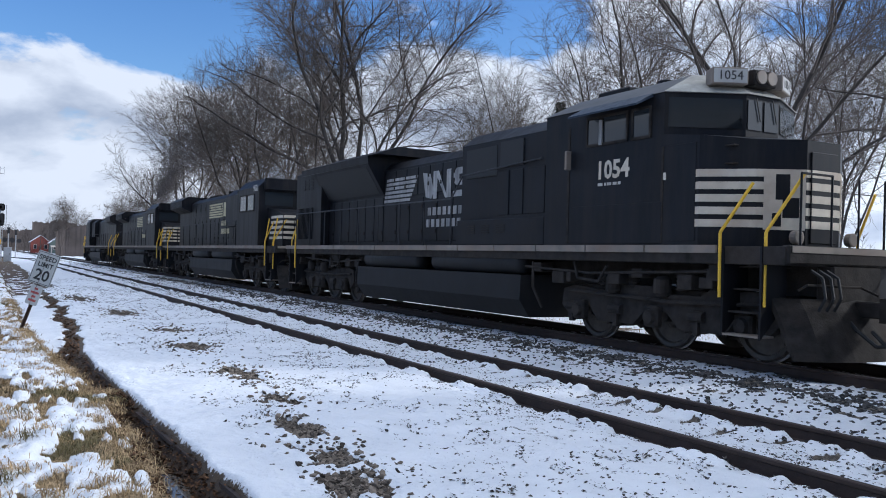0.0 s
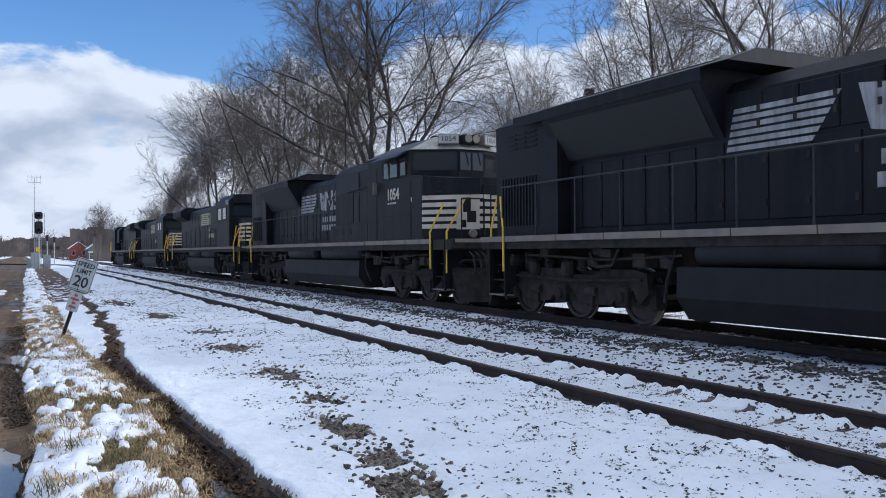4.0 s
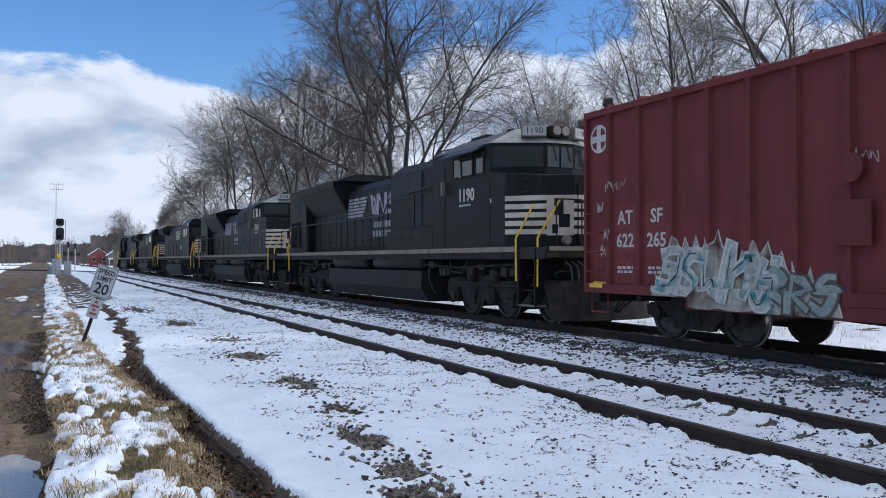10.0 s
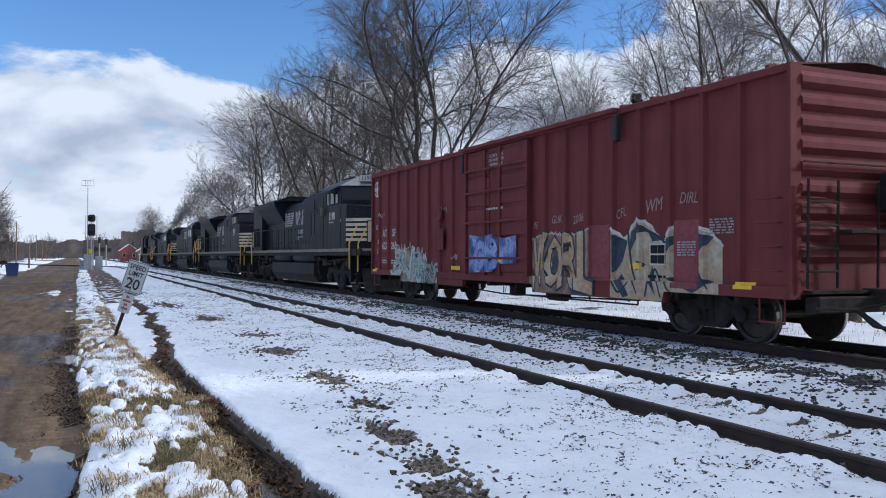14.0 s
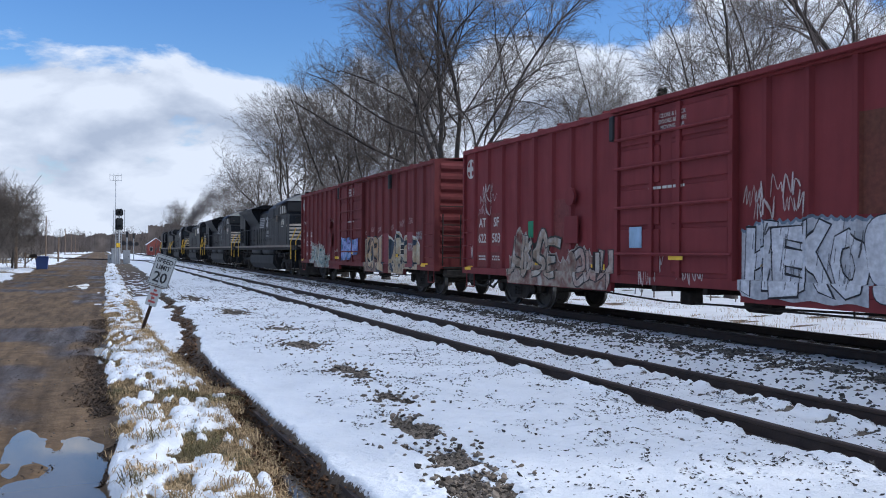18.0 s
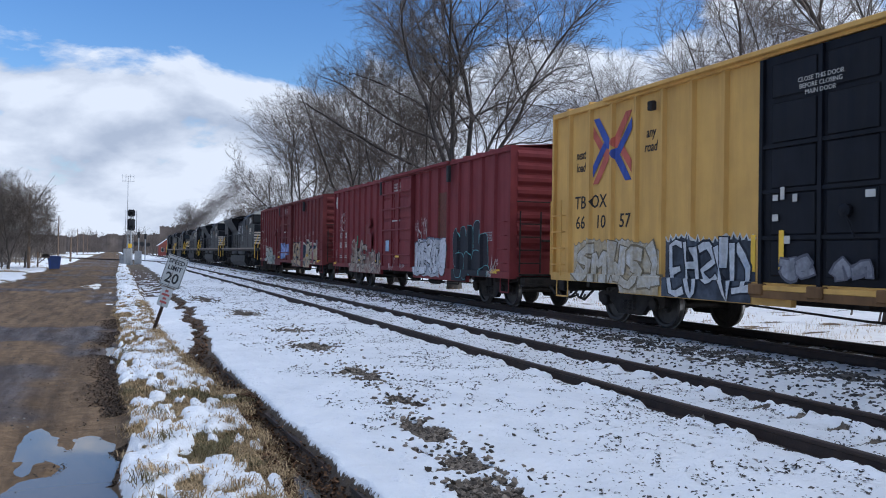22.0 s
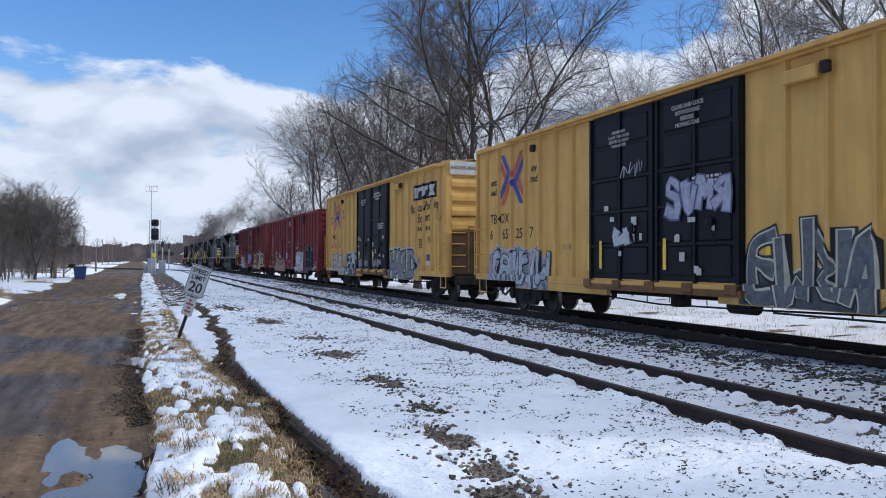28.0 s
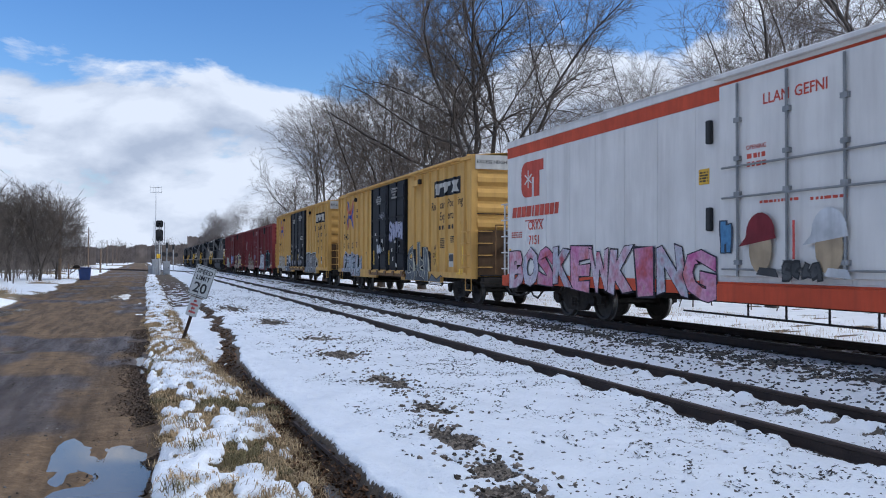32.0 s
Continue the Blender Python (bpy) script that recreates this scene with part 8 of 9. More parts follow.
def conifer(m, height):
    """A dark evergreen: whorls of drooping boughs, each a spray of needles."""
    t = thing("evergreen_tree", "dark green conifer behind the bare trees", "tree", "", m)
    bm = B()
    cyl(bm, (0, 0, 0), (0, 0, height), 0.18, 7, 0.02)
    part("trunk", bm, M["bark"], t)
    rng = np.random.RandomState(5)
    verts, faces = [], []
    for k in range(1300):
        z = height * (0.18 + 0.82 * rng.rand() ** 0.8)
        a, reach = rng.rand() * math.tau, (height - z) * 0.36 * rng.uniform(0.5, 1.1) + 0.15
        for q in range(14):
            f = rng.uniform(0.25, 1.0)
            c = np.array([math.cos(a) * reach * f, math.sin(a) * reach * f, z - 0.25 * reach * f]) + rng.normal(0, 0.07, 3)
            d = np.array([math.cos(a + rng.normal(0, 0.7)), math.sin(a + rng.normal(0, 0.7)), rng.normal(0, 0.3)]) * rng.uniform(0.10, 0.22)
            w = np.cross(d, [0.2, 0.1, 1.0]) * 0.16
            b = len(verts)
            verts.extend([tuple(c - w), tuple(c + w), tuple(c + d)])
            faces.append((b, b + 1, b + 2))
    raw("foliage", verts, faces, material("conifer_needles", (0.030, 0.042, 0.024), 0.9, vary=0.4, scale=3.0, spec=0.1), t)
    return t


conifer(pose(31.5, 42, -0.3), 11.8)
for x, y, rz, s in ((34.5, 44, 70, 0.95), (28.8, 41, 160, 0.86)):
    copy_thing(bpy.data.objects["evergreen_tree"], pose(x, y, -0.3, 0, 0, rz)).scale = (s, s, s)

# ---- along the road and the ditch ----
M["beam"] = material("old_steel_beam", (0.040, 0.030, 0.026), 0.75, 0.3, vary=0.35, scale=5, dirt=(0.10, 0.055, 0.032), dirt_amount=0.6, bump=0.25, bump_scale=25)
M["stone"] = material("ballast_stone", (0.088, 0.084, 0.080), 0.9, vary=0.35, scale=9, spec=0.2, coords="Generated", dirt=(0.060, 0.052, 0.045), dirt_amount=0.7)
M["gravel"] = material("brown_gravel", (0.175, 0.145, 0.115), 0.9, vary=0.35, scale=9, spec=0.2, coords="Generated", dirt=(0.075, 0.055, 0.04), dirt_amount=0.7)
M["crumb"] = material("dark_crumbs", (0.078, 0.069, 0.061), 0.9, vary=0.35, scale=9, spec=0.2, coords="Generated")
M["leaf"] = material("dead_leaves", (0.115, 0.062, 0.032), 0.85, vary=0.5, scale=14, spec=0.2)
M["wetleaf"] = material("wet_trodden_leaves", (0.060, 0.038, 0.024), 0.7, vary=0.5, scale=14, spec=0.3)
M["straw"] = material("dead_grass", (0.42, 0.30, 0.165), 0.85, vary=0.35, scale=3, spec=0.2)
M["green"] = material("green_grass", (0.165, 0.135, 0.065), 0.8, vary=0.35, scale=3, spec=0.2)
M["galv"] = material("galvanised_steel", (0.42, 0.43, 0.44), 0.5, 0.6, vary=0.1, scale=4, dirt=(0.25, 0.25, 0.25), dirt_amount=0.4)
M["signface"] = material("sign_face", (0.50, 0.51, 0.49), 0.5, vary=0.08, scale=6, dirt=(0.33, 0.32, 0.28), dirt_amount=0.5, dirt_scale=3)
M["post"] = material("rusty_post", (0.075, 0.045, 0.03), 0.85, 0.2, vary=0.3, scale=8)
M["wood"] = material("weathered_wood", (0.17, 0.115, 0.075), 0.9, vary=0.25, scale=3, streak=1.0, dirt=(0.09, 0.07, 0.055), dirt_amount=0.6)
M["bin"] = material("blue_bin", (0.02, 0.045, 0.16), 0.5, vary=0.15, scale=4)
M["head"] = plain("signal_black", (0.010, 0.010, 0.011), 0.6)


def water_material():
    m = bpy.data.materials.new("muddy_water")
    m.use_nodes = True
    nt = m.node_tree
    b = nt.nodes["Principled BSDF"]
    b.inputs["Base Color"].default_value = (0.13, 0.112, 0.095, 1)
    b.inputs["Roughness"].default_value = 0.035
    b.inputs["IOR"].default_value = 1.34
    b.inputs["Specular IOR Level"].default_value = 0.75
    n = nt.nodes.new("ShaderNodeTexNoise")
    n.inputs["Scale"].default_value = 6
    bp = nt.nodes.new("ShaderNodeBump")
    bp.inputs["Strength"].default_value, bp.inputs["Distance"].default_value = 0.02, 0.02
    nt.links.new(n.outputs[0], bp.inputs["Height"])
    nt.links.new(bp.outputs[0], b.inputs["Normal"])
    return m


M["water"] = water_material()


def water_sheet(name, cx, cy, rx, ry, z, label):
    """Level water; the ground's own hollow gives it its shore."""
    bm = B()
    pts = [(cx + rx * math.cos(k * math.tau / 48), cy + ry * math.sin(k * math.tau / 48)) for k in range(48)]
    bm.faces.new([bm.verts.new((p[0], p[1], z)) for p in pts])
    tagged(part(name, bm, M["water"]), label, "", "", "structure")


for k, (px, py, sx, sy) in enumerate(PUDDLES):
    gx, gy = np.meshgrid(np.linspace(px - sx * 0.5, px + sx * 0.5, 9), np.linspace(py - sy * 0.5, py + sy * 0.5, 9))
    zz = ground_fields(gx.ravel(), gy.ravel())[0]
    water_sheet("water_puddle_%d" % (k + 1), px, py, sx * (2.3 if k == 0 else 1.5), sy * 1.5, float(np.median(zz)) + (0.033 if k == 0 else 0.004), "shallow muddy puddle that mirrors the sky")
water_sheet("water_ditch", 1.45, 5.9, 0.40, 1.3, -0.375, "dark standing water in the ditch")


def scatter(name, rng, pos, size, mat, label, shape="stone", kind="stuff", tint=None):
    """Many small loose pieces as one object: angular stones or curled leaves, each turned and sized by chance."""
    n = len(pos)
    if shape == "stone":
        base = np.array([(0, 0, -0.5), (0.55, 0.1, -0.2), (0.1, 0.6, -0.15), (-0.55, 0.05, -0.25), (-0.05, -0.55, -0.2), (0.35, 0.3, 0.32), (-0.3, 0.35, 0.35), (-0.2, -0.3, 0.40), (0.38, -0.25, 0.28)])
        tri = np.array([(0, 2, 1), (0, 3, 2), (0, 4, 3), (0, 1, 4), (1, 2, 5), (2, 6, 5), (2, 3, 6), (3, 7, 6), (3, 4, 7), (4, 8, 7), (4, 1, 8), (1, 5, 8), (5, 6, 7), (5, 7, 8)])
    else:
        base = np.array([(-0.5, 0, 0.08), (-0.1, 0.28, 0.0), (0.5, 0.02, 0.12), (-0.05, -0.28, 0.02), (0.0, 0.0, -0.05)])
        tri = np.array([(0, 4, 1), (1, 4, 2), (2, 4, 3), (3, 4, 0)])
    ang = rng.rand(n) * math.tau
    ca, sa = np.cos(ang), np.sin(ang)
    tilt = rng.normal(0, 0.35, (n, 2))
    jit = base[None] * rng.uniform(0.7, 1.3, (n, len(base), 3)) * (np.array([1.15, 0.85, 0.62]) if shape == "stone" else 1)
    v = jit * np.asarray(size)[:, None, None]
    x = v[..., 0] * ca[:, None] - v[..., 1] * sa[:, None]
    y = v[..., 0] * sa[:, None] + v[..., 1] * ca[:, None]
    z = v[..., 2] + x * tilt[:, :1] + y * tilt[:, 1:]
    verts = np.stack([x, y, z], -1) + pos[:, None, :]
    faces = (tri[None] + (np.arange(n) * len(base))[:, None, None]).reshape(-1, 3)
    ob = raw(name, verts.reshape(-1, 3).tolist(), faces.tolist(), mat)
    return tagged(ob, label, "", "", kind)


def island_tint(m, lo, hi):
    """Loose pieces differ in brightness, one by one."""
    nt = m.node_tree
    b = nt.nodes["Principled BSDF"]
    src = b.inputs["Base Color"].links[0].from_socket
    g = nt.nodes.new("ShaderNodeNewGeometry")
    mr = nt.nodes.new("ShaderNodeMapRange")
    mr.inputs["To Min"].default_value, mr.inputs["To Max"].default_value = lo, hi
    nt.links.new(g.outputs["Random Per Island"], mr.inputs[0])
    h = nt.nodes.new("ShaderNodeHueSaturation")
    nt.links.new(mr.outputs[0], h.inputs["Value"])
    nt.links.new(src, h.inputs["Color"])
    nt.links.new(h.outputs[0], b.inputs["Base Color"])


island_tint(M["stone"], 0.35, 1.5)
island_tint(M["gravel"], 0.3, 1.7)
island_tint(M["crumb"], 0.4, 1.5)
island_tint(M["leaf"], 0.35, 1.6)
island_tint(M["wetleaf"], 0.35, 1.6)
island_tint(M["straw"], 0.5, 1.3)
island_tint(M["green"], 0.5, 1.3)


def on_ground(x, y, lift=0.0):
    f = ground_fields(x, y)
    return np.stack([x, y, f[0] + lift], 1), f


def build_scatter():
    rng = np.random.RandomState(12)
    # gravel that shows in bare patches of the snow field, spilling out of them
    xs, ys = [], []
    for px, py, sx, sy in PATCHES[:9]:
        k = int(2600 * min(sx * sy / 0.2, 1.6))
        xs.append(rng.normal(px, sx * 0.75, k))
        ys.append(rng.normal(py, sy * 0.75, k))
    x, y = np.concatenate(xs), np.concatenate(ys)
    p, f = on_ground(x, y, 0.002)
    keep = (f[1] < 0.55) | (rng.rand(len(x)) < 0.03)
    scatter("gravel", rng, p[keep], rng.uniform(0.022, 0.066, keep.sum()), M["gravel"], "grey and brown gravel showing through the snow")
    # single stones poking through between ditch and siding, thicker towards the track
    n = 90000
    y = 2.6 + 47 * rng.rand(n) ** 1.6
    x = 2.0 + 5.3 * rng.rand(n) ** 0.8
    dens = fbm(x * 1.1, y * 0.8 + 3, 3) + 1.0 * (fbm(x * 6.5, y * 5.5 + 8, 3) - 0.5)
    keep = (dens + 0.035 * (x - 2.0) + rng.normal(0, 0.05, n) > 0.58) & (np.abs(np.abs(x - SIDE_X) - 0.75) > 0.12)
    p, f = on_ground(x[keep], y[keep], -0.009)
    scatter("loose_stone", rng, p, 0.009 + 0.032 * rng.rand(len(p)) ** 3.0, M["crumb"], "dark stones and twigs poking through thin snow")
    # flakes of bark and leaf that lie half sunk in the snow, in loose clusters
    n = 60000
    y = 2.8 + 34 * rng.rand(n) ** 1.5
    x = 2.1 + 5.2 * rng.rand(n)
    dens = fbm(x * 2.2 + 5, y * 1.7, 2) + 1.1 * (fbm(x * 8.0 + 2, y * 6.0, 3) - 0.5) + 0.02 * (x - 2)
    keep = (dens > 0.72) & (np.abs(np.abs(x - SIDE_X) - 0.75) > 0.10)
    p, f = on_ground(x[keep], y[keep], 0.004)
    scatter("snow_litter", rng, p, 0.014 + 0.040 * rng.rand(len(p)) ** 2, M["crumb"], "dark flakes of bark and leaf on the snow", "leaf")
    # ballast between the tracks
    n = 56000
    y = 3.5 + 50 * rng.rand(n) ** 1.6
    x = 7.55 + 2.55 * rng.rand(n)
    keep = rng.rand(n) < 0.24 + 0.66 * np.exp(-((x - 9.2) / 0.40) ** 2)
    p, f = on_ground(x[keep], y[keep], 0.0)
    keep = (f[1] < 0.6) | (rng.rand(len(p)) < 0.35)
    scatter("ballast", rng, p[keep], rng.uniform(0.024, 0.064, keep.sum()), M["stone"], "grey track ballast half covered with snow")
    # dead leaves in the ditch and along the road's edge
    n = 15000
    y = 5 + 28 * rng.rand(n) ** 1.6
    xl, xr = ditch_edges(y)
    x = xl - 0.05 + (xr - xl + 0.01) * rng.rand(n)
    p, f = on_ground(x, y, 0.012)
    keep = (f[1] < 0.5) & (p[:, 2] > -0.40)
    scatter("leaf_litter", rng, p[keep], rng.uniform(0.03, 0.075, keep.sum()), M["leaf"], "brown dead leaves lying in the ditch", "leaf")
    n = 14000
    y = 7.0 + 17 * rng.rand(n) ** 1.3
    x = road_edge(y) + 0.02 - np.abs(rng.normal(0, 0.20, n))
    p, f = on_ground(x, y, 0.010)
    keep = (fbm(x * 2, y * 0.8, 2) > 0.36) & (p[:, 2] > -0.31)
    scatter("wet_leaves", rng, p[keep], rng.uniform(0.018, 0.045, keep.sum()), M["wetleaf"], "trodden brown leaves along the road's edge", "leaf")
    n = 1500
    y = 6 + 30 * rng.rand(n) ** 1.5
    x = -4.8 + 4.7 * rng.rand(n)
    p, f = on_ground(x, y, 0.0)
    scatter("road_grit", rng, p, rng.uniform(0.010, 0.035, n), M["stone"], "small stones on the muddy road")


def blades(name, rng, px, py, n, length, spread, mat, label, flop=0.8):
    """Grass in tufts: thin tapered blades that lean out from each tuft's foot."""
    verts, faces = [], []
    base, _ = on_ground(px, py, -0.01)
    for c in base:
        way = rng.rand() * math.tau
        for k in range(n):
            a = way + rng.normal(0, 1.1)
            ln = length * rng.uniform(0.5, 1.25)
            o = c + np.array([rng.normal(0, spread), rng.normal(0, spread), 0])
            lean = rng.uniform(0.45, 1.06) * flop
            d = np.array([math.cos(a), math.sin(a), 0])
            s = np.array([-math.sin(a), math.cos(a), 0]) * 0.0035
            m1 = o + d * ln * 0.35 * lean + np.array([0, 0, ln * 0.5 * (1.15 - 0.5 * lean)])
            m2 = o + d * ln * 0.95 * lean + np.array([0, 0, ln * (0.95 - 0.85 * lean)])
            b = len(verts)
            verts.extend([tuple(o - s), tuple(o + s), tuple(m1 - s * 0.8), tuple(m1 + s * 0.8), tuple(m2)])
            faces.extend([(b, b + 1, b + 3, b + 2), (b + 2, b + 3, b + 4)])
    return tagged(raw(name, verts, faces, mat), label, "", "", "stuff")


def build_grass():
    rng = np.random.RandomState(21)
    n = 3600
    y = 5.2 + 28 * rng.rand(n) ** 1.6
    re = road_edge(y)
    xl, xr = ditch_edges(y)
    x = re + 0.05 + (xl - re + 0.15) * rng.rand(n)
    f = ground_fields(x, y)
    bare = (f[1] < 0.55) & ((x < xl - 0.04) | (rng.rand(n) < 0.25))
    green = fbm(x * 1.4 + 7, y * 0.9, 2) > 0.71
    blades("dead_grass", rng, x[bare & ~green], y[bare & ~green], 30, 0.13, 0.06, M["straw"], "flattened straw-coloured grass between snow patches", 1.0)
    blades("green_grass", rng, x[bare & green], y[bare & green], 30, 0.12, 0.06, M["green"], "dull green grass tufts in the verge", 0.98)
    k = rng.choice(np.nonzero(~bare)[0], 700, replace=False)
    blades("snowed_grass", rng, x[k], y[k], 5, 0.08, 0.04, M["straw"], "single dead stalks rising from the snow", 0.9)
    n = 300
    y = 5 + 24 * rng.rand(n) ** 1.3
    xl, xr = ditch_edges(y)
    k = (y > 9.5) | (rng.rand(n) < 0.3)
    blades("ditch_grass", rng, (xl + rng.normal(-0.02, 0.09, n))[k], y[k], 30, 0.13, 0.06, M["straw"], "matted dead grass on the ditch bank", 1.04)
    n = 64
    y = 5.3 + 15 * rng.rand(n) ** 1.3
    re, (xl, xr) = road_edge(y), ditch_edges(y)
    x = re + 0.10 + (xl - re - 0.10) * rng.rand(n)
    k = rng.rand(n) < 0.14
    blades("tufted_straw", rng, x[~k], y[~k], 42, 0.17, 0.06, M["straw"], "clumps of bent straw-coloured grass in the snow", 1.06)
    blades("tufted_green_grass", rng, x[k], y[k], 42, 0.20, 0.06, M["green"], "clumps of dull green grass in the snow", 1.04)
    n = 1500
    y = 30 + 80 * rng.rand(n)
    x = -6 - 12 * rng.rand(n) ** 1.4
    f = ground_fields(x, y)
    bare = f[1] < 0.5
    blades("field_grass", rng, x[bare], y[bare], 12, 0.5, 0.3, M["straw"], "tall dead grass in the field beyond the road", 0.7)
    n = 900
    y = 8 + 60 * rng.rand(n)
    x = 13.2 + 6 * rng.rand(n)
    blades("woodland_grass", rng, x, y, 7, 0.22, 0.15, M["straw"], "dead weeds in the snow at the edge of the woods", 0.6)


build_scatter()
build_grass()


def old_beam(y0, y1, x0, x1, tilt, label):
    t = thing("steel_beam", label, "beam")
    bm = B()
    n = 8
    prof = [(-0.07, -0.30), (0.07, -0.30), (0.07, -0.27), (0.012, -0.255), (0.012, -0.04), (0.06, -0.028), (0.06, 0.0), (-0.06, 0.0), (-0.06, -0.028), (-0.012, -0.04), (-0.012, -0.255), (-0.07, -0.27)]
    rings = []
    for i in range(n + 1):
        f = i / n
        rings.append([bm.verts.new((x0 + (x1 - x0) * f + p[0] + p[1] * tilt, y0 + (y1 - y0) * f, -0.205 + p[1] + 0.01 * math.sin(5 * f))) for p in prof])
    for r0, r1 in zip(rings, rings[1:]):
        for k in range(len(prof)):
            bm.faces.new((r0[k], r0[(k + 1) % len(prof)], r1[(k + 1) % len(prof)], r1[k]))
    bm.faces.new(rings[0])
    bm.faces.new(rings[-1][::-1])
    bmesh.ops.recalc_face_normals(bm, faces=bm.faces[:])
    part("flange", bm, M["beam"], t)


old_beam(3.5, 9.25, 1.80, 1.60, 0.25, "old rusty steel beam edging the ditch")
old_beam(10.7, 13.5, 1.62, 1.56, 0.3, "short rusty steel beam in the ditch bank")


def speed_sign():
    t = thing("speed_limit_sign", "leaning white speed limit sign on a rusty post", "road sign", "", pose(0.71, 18.4, -0.32, 0, 18, 0) @ pose(0, 0, 0, 2, 0, 0))
    bm = B()
    prism(bm, [(-0.035, -0.02), (-0.02, -0.02), (-0.015, 0.02), (0.015, 0.02), (0.02, -0.02), (0.035, -0.02), (0.03, -0.012), (0.025, -0.012), (0.02, 0.03), (-0.02, 0.03), (-0.025, -0.012), (-0.03, -0.012)], -0.2, 1.80, "z")
    part("post", bm, M["post"], t, "rusty steel channel post")
    turn = pose(0, 0, 0, 0, 0, -28)

    def plate(name, w, h, zc, mat, label):
        bm = B()
        pts, r = [], 0.03
        for cx, cz, a0 in ((w / 2 - r, h / 2 - r, 0), (-w / 2 + r, h / 2 - r, 90), (-w / 2 + r, -h / 2 + r, 180), (w / 2 - r, -h / 2 + r, 270)):
            for a in (0, 30, 60, 90):
                pts.append((cx + r * math.cos(radians(a0 + a)), cz + r * math.sin(radians(a0 + a))))
        prism(bm, pts, -0.030, -0.026, "y")
        ob = part(name, bm, mat, t, label)
        ob.matrix_basis = turn @ pose(0, 0, zc)
        return ob
    p = plate("plate", 0.46, 0.66, 1.50, M["signface"], "weathered white sign plate")
    bm = B()
    for a, b, c, d in ((-0.215, 0.215, 0.305, 0.315), (-0.215, 0.215, -0.315, -0.305), (-0.215, -0.206, -0.315, 0.315), (0.206, 0.215, -0.315, 0.315)):
        box(bm, a, b, -0.0325, -0.0305, c, d)
    part("border", bm, M["rubber"], p)
    for text, size, z in (("SPEED", 0.135, 0.20), ("LIMIT", 0.135, 0.06), ("20", 0.31, -0.155)):
        words("lettering", text, size, M["rubber"], p, Matrix(((1, 0, 0, 0), (0, 0, -1, -0.0325), (0, 1, 0, z), (0, 0, 0, 1))), 0.002, bold=0.003 if size < 0.2 else 0.005)
    bm = B()
    for z in (0.26, -0.26):
        lathe(bm, [(-0.036, 0.014), (-0.030, 0.014)], 8, (0, 0, z), "y")
    part("bolt", bm, M["galv"], p)
    q = plate("lower_plate", 0.25, 0.40, 0.94, M["signface"], "small faded white and red plate")
    bm = B()
    red = spray((0.42, 0.10, 0.09))
    for z, w in ((0.13, 0.07), (0.05, 0.17), (-0.03, 0.08), (-0.11, 0.15)):
        box(bm, -w / 2, w / 2, -0.0325, -0.0305, z - 0.022, z + 0.022)
    part("lettering_bar", bm, red, q)


speed_sign()


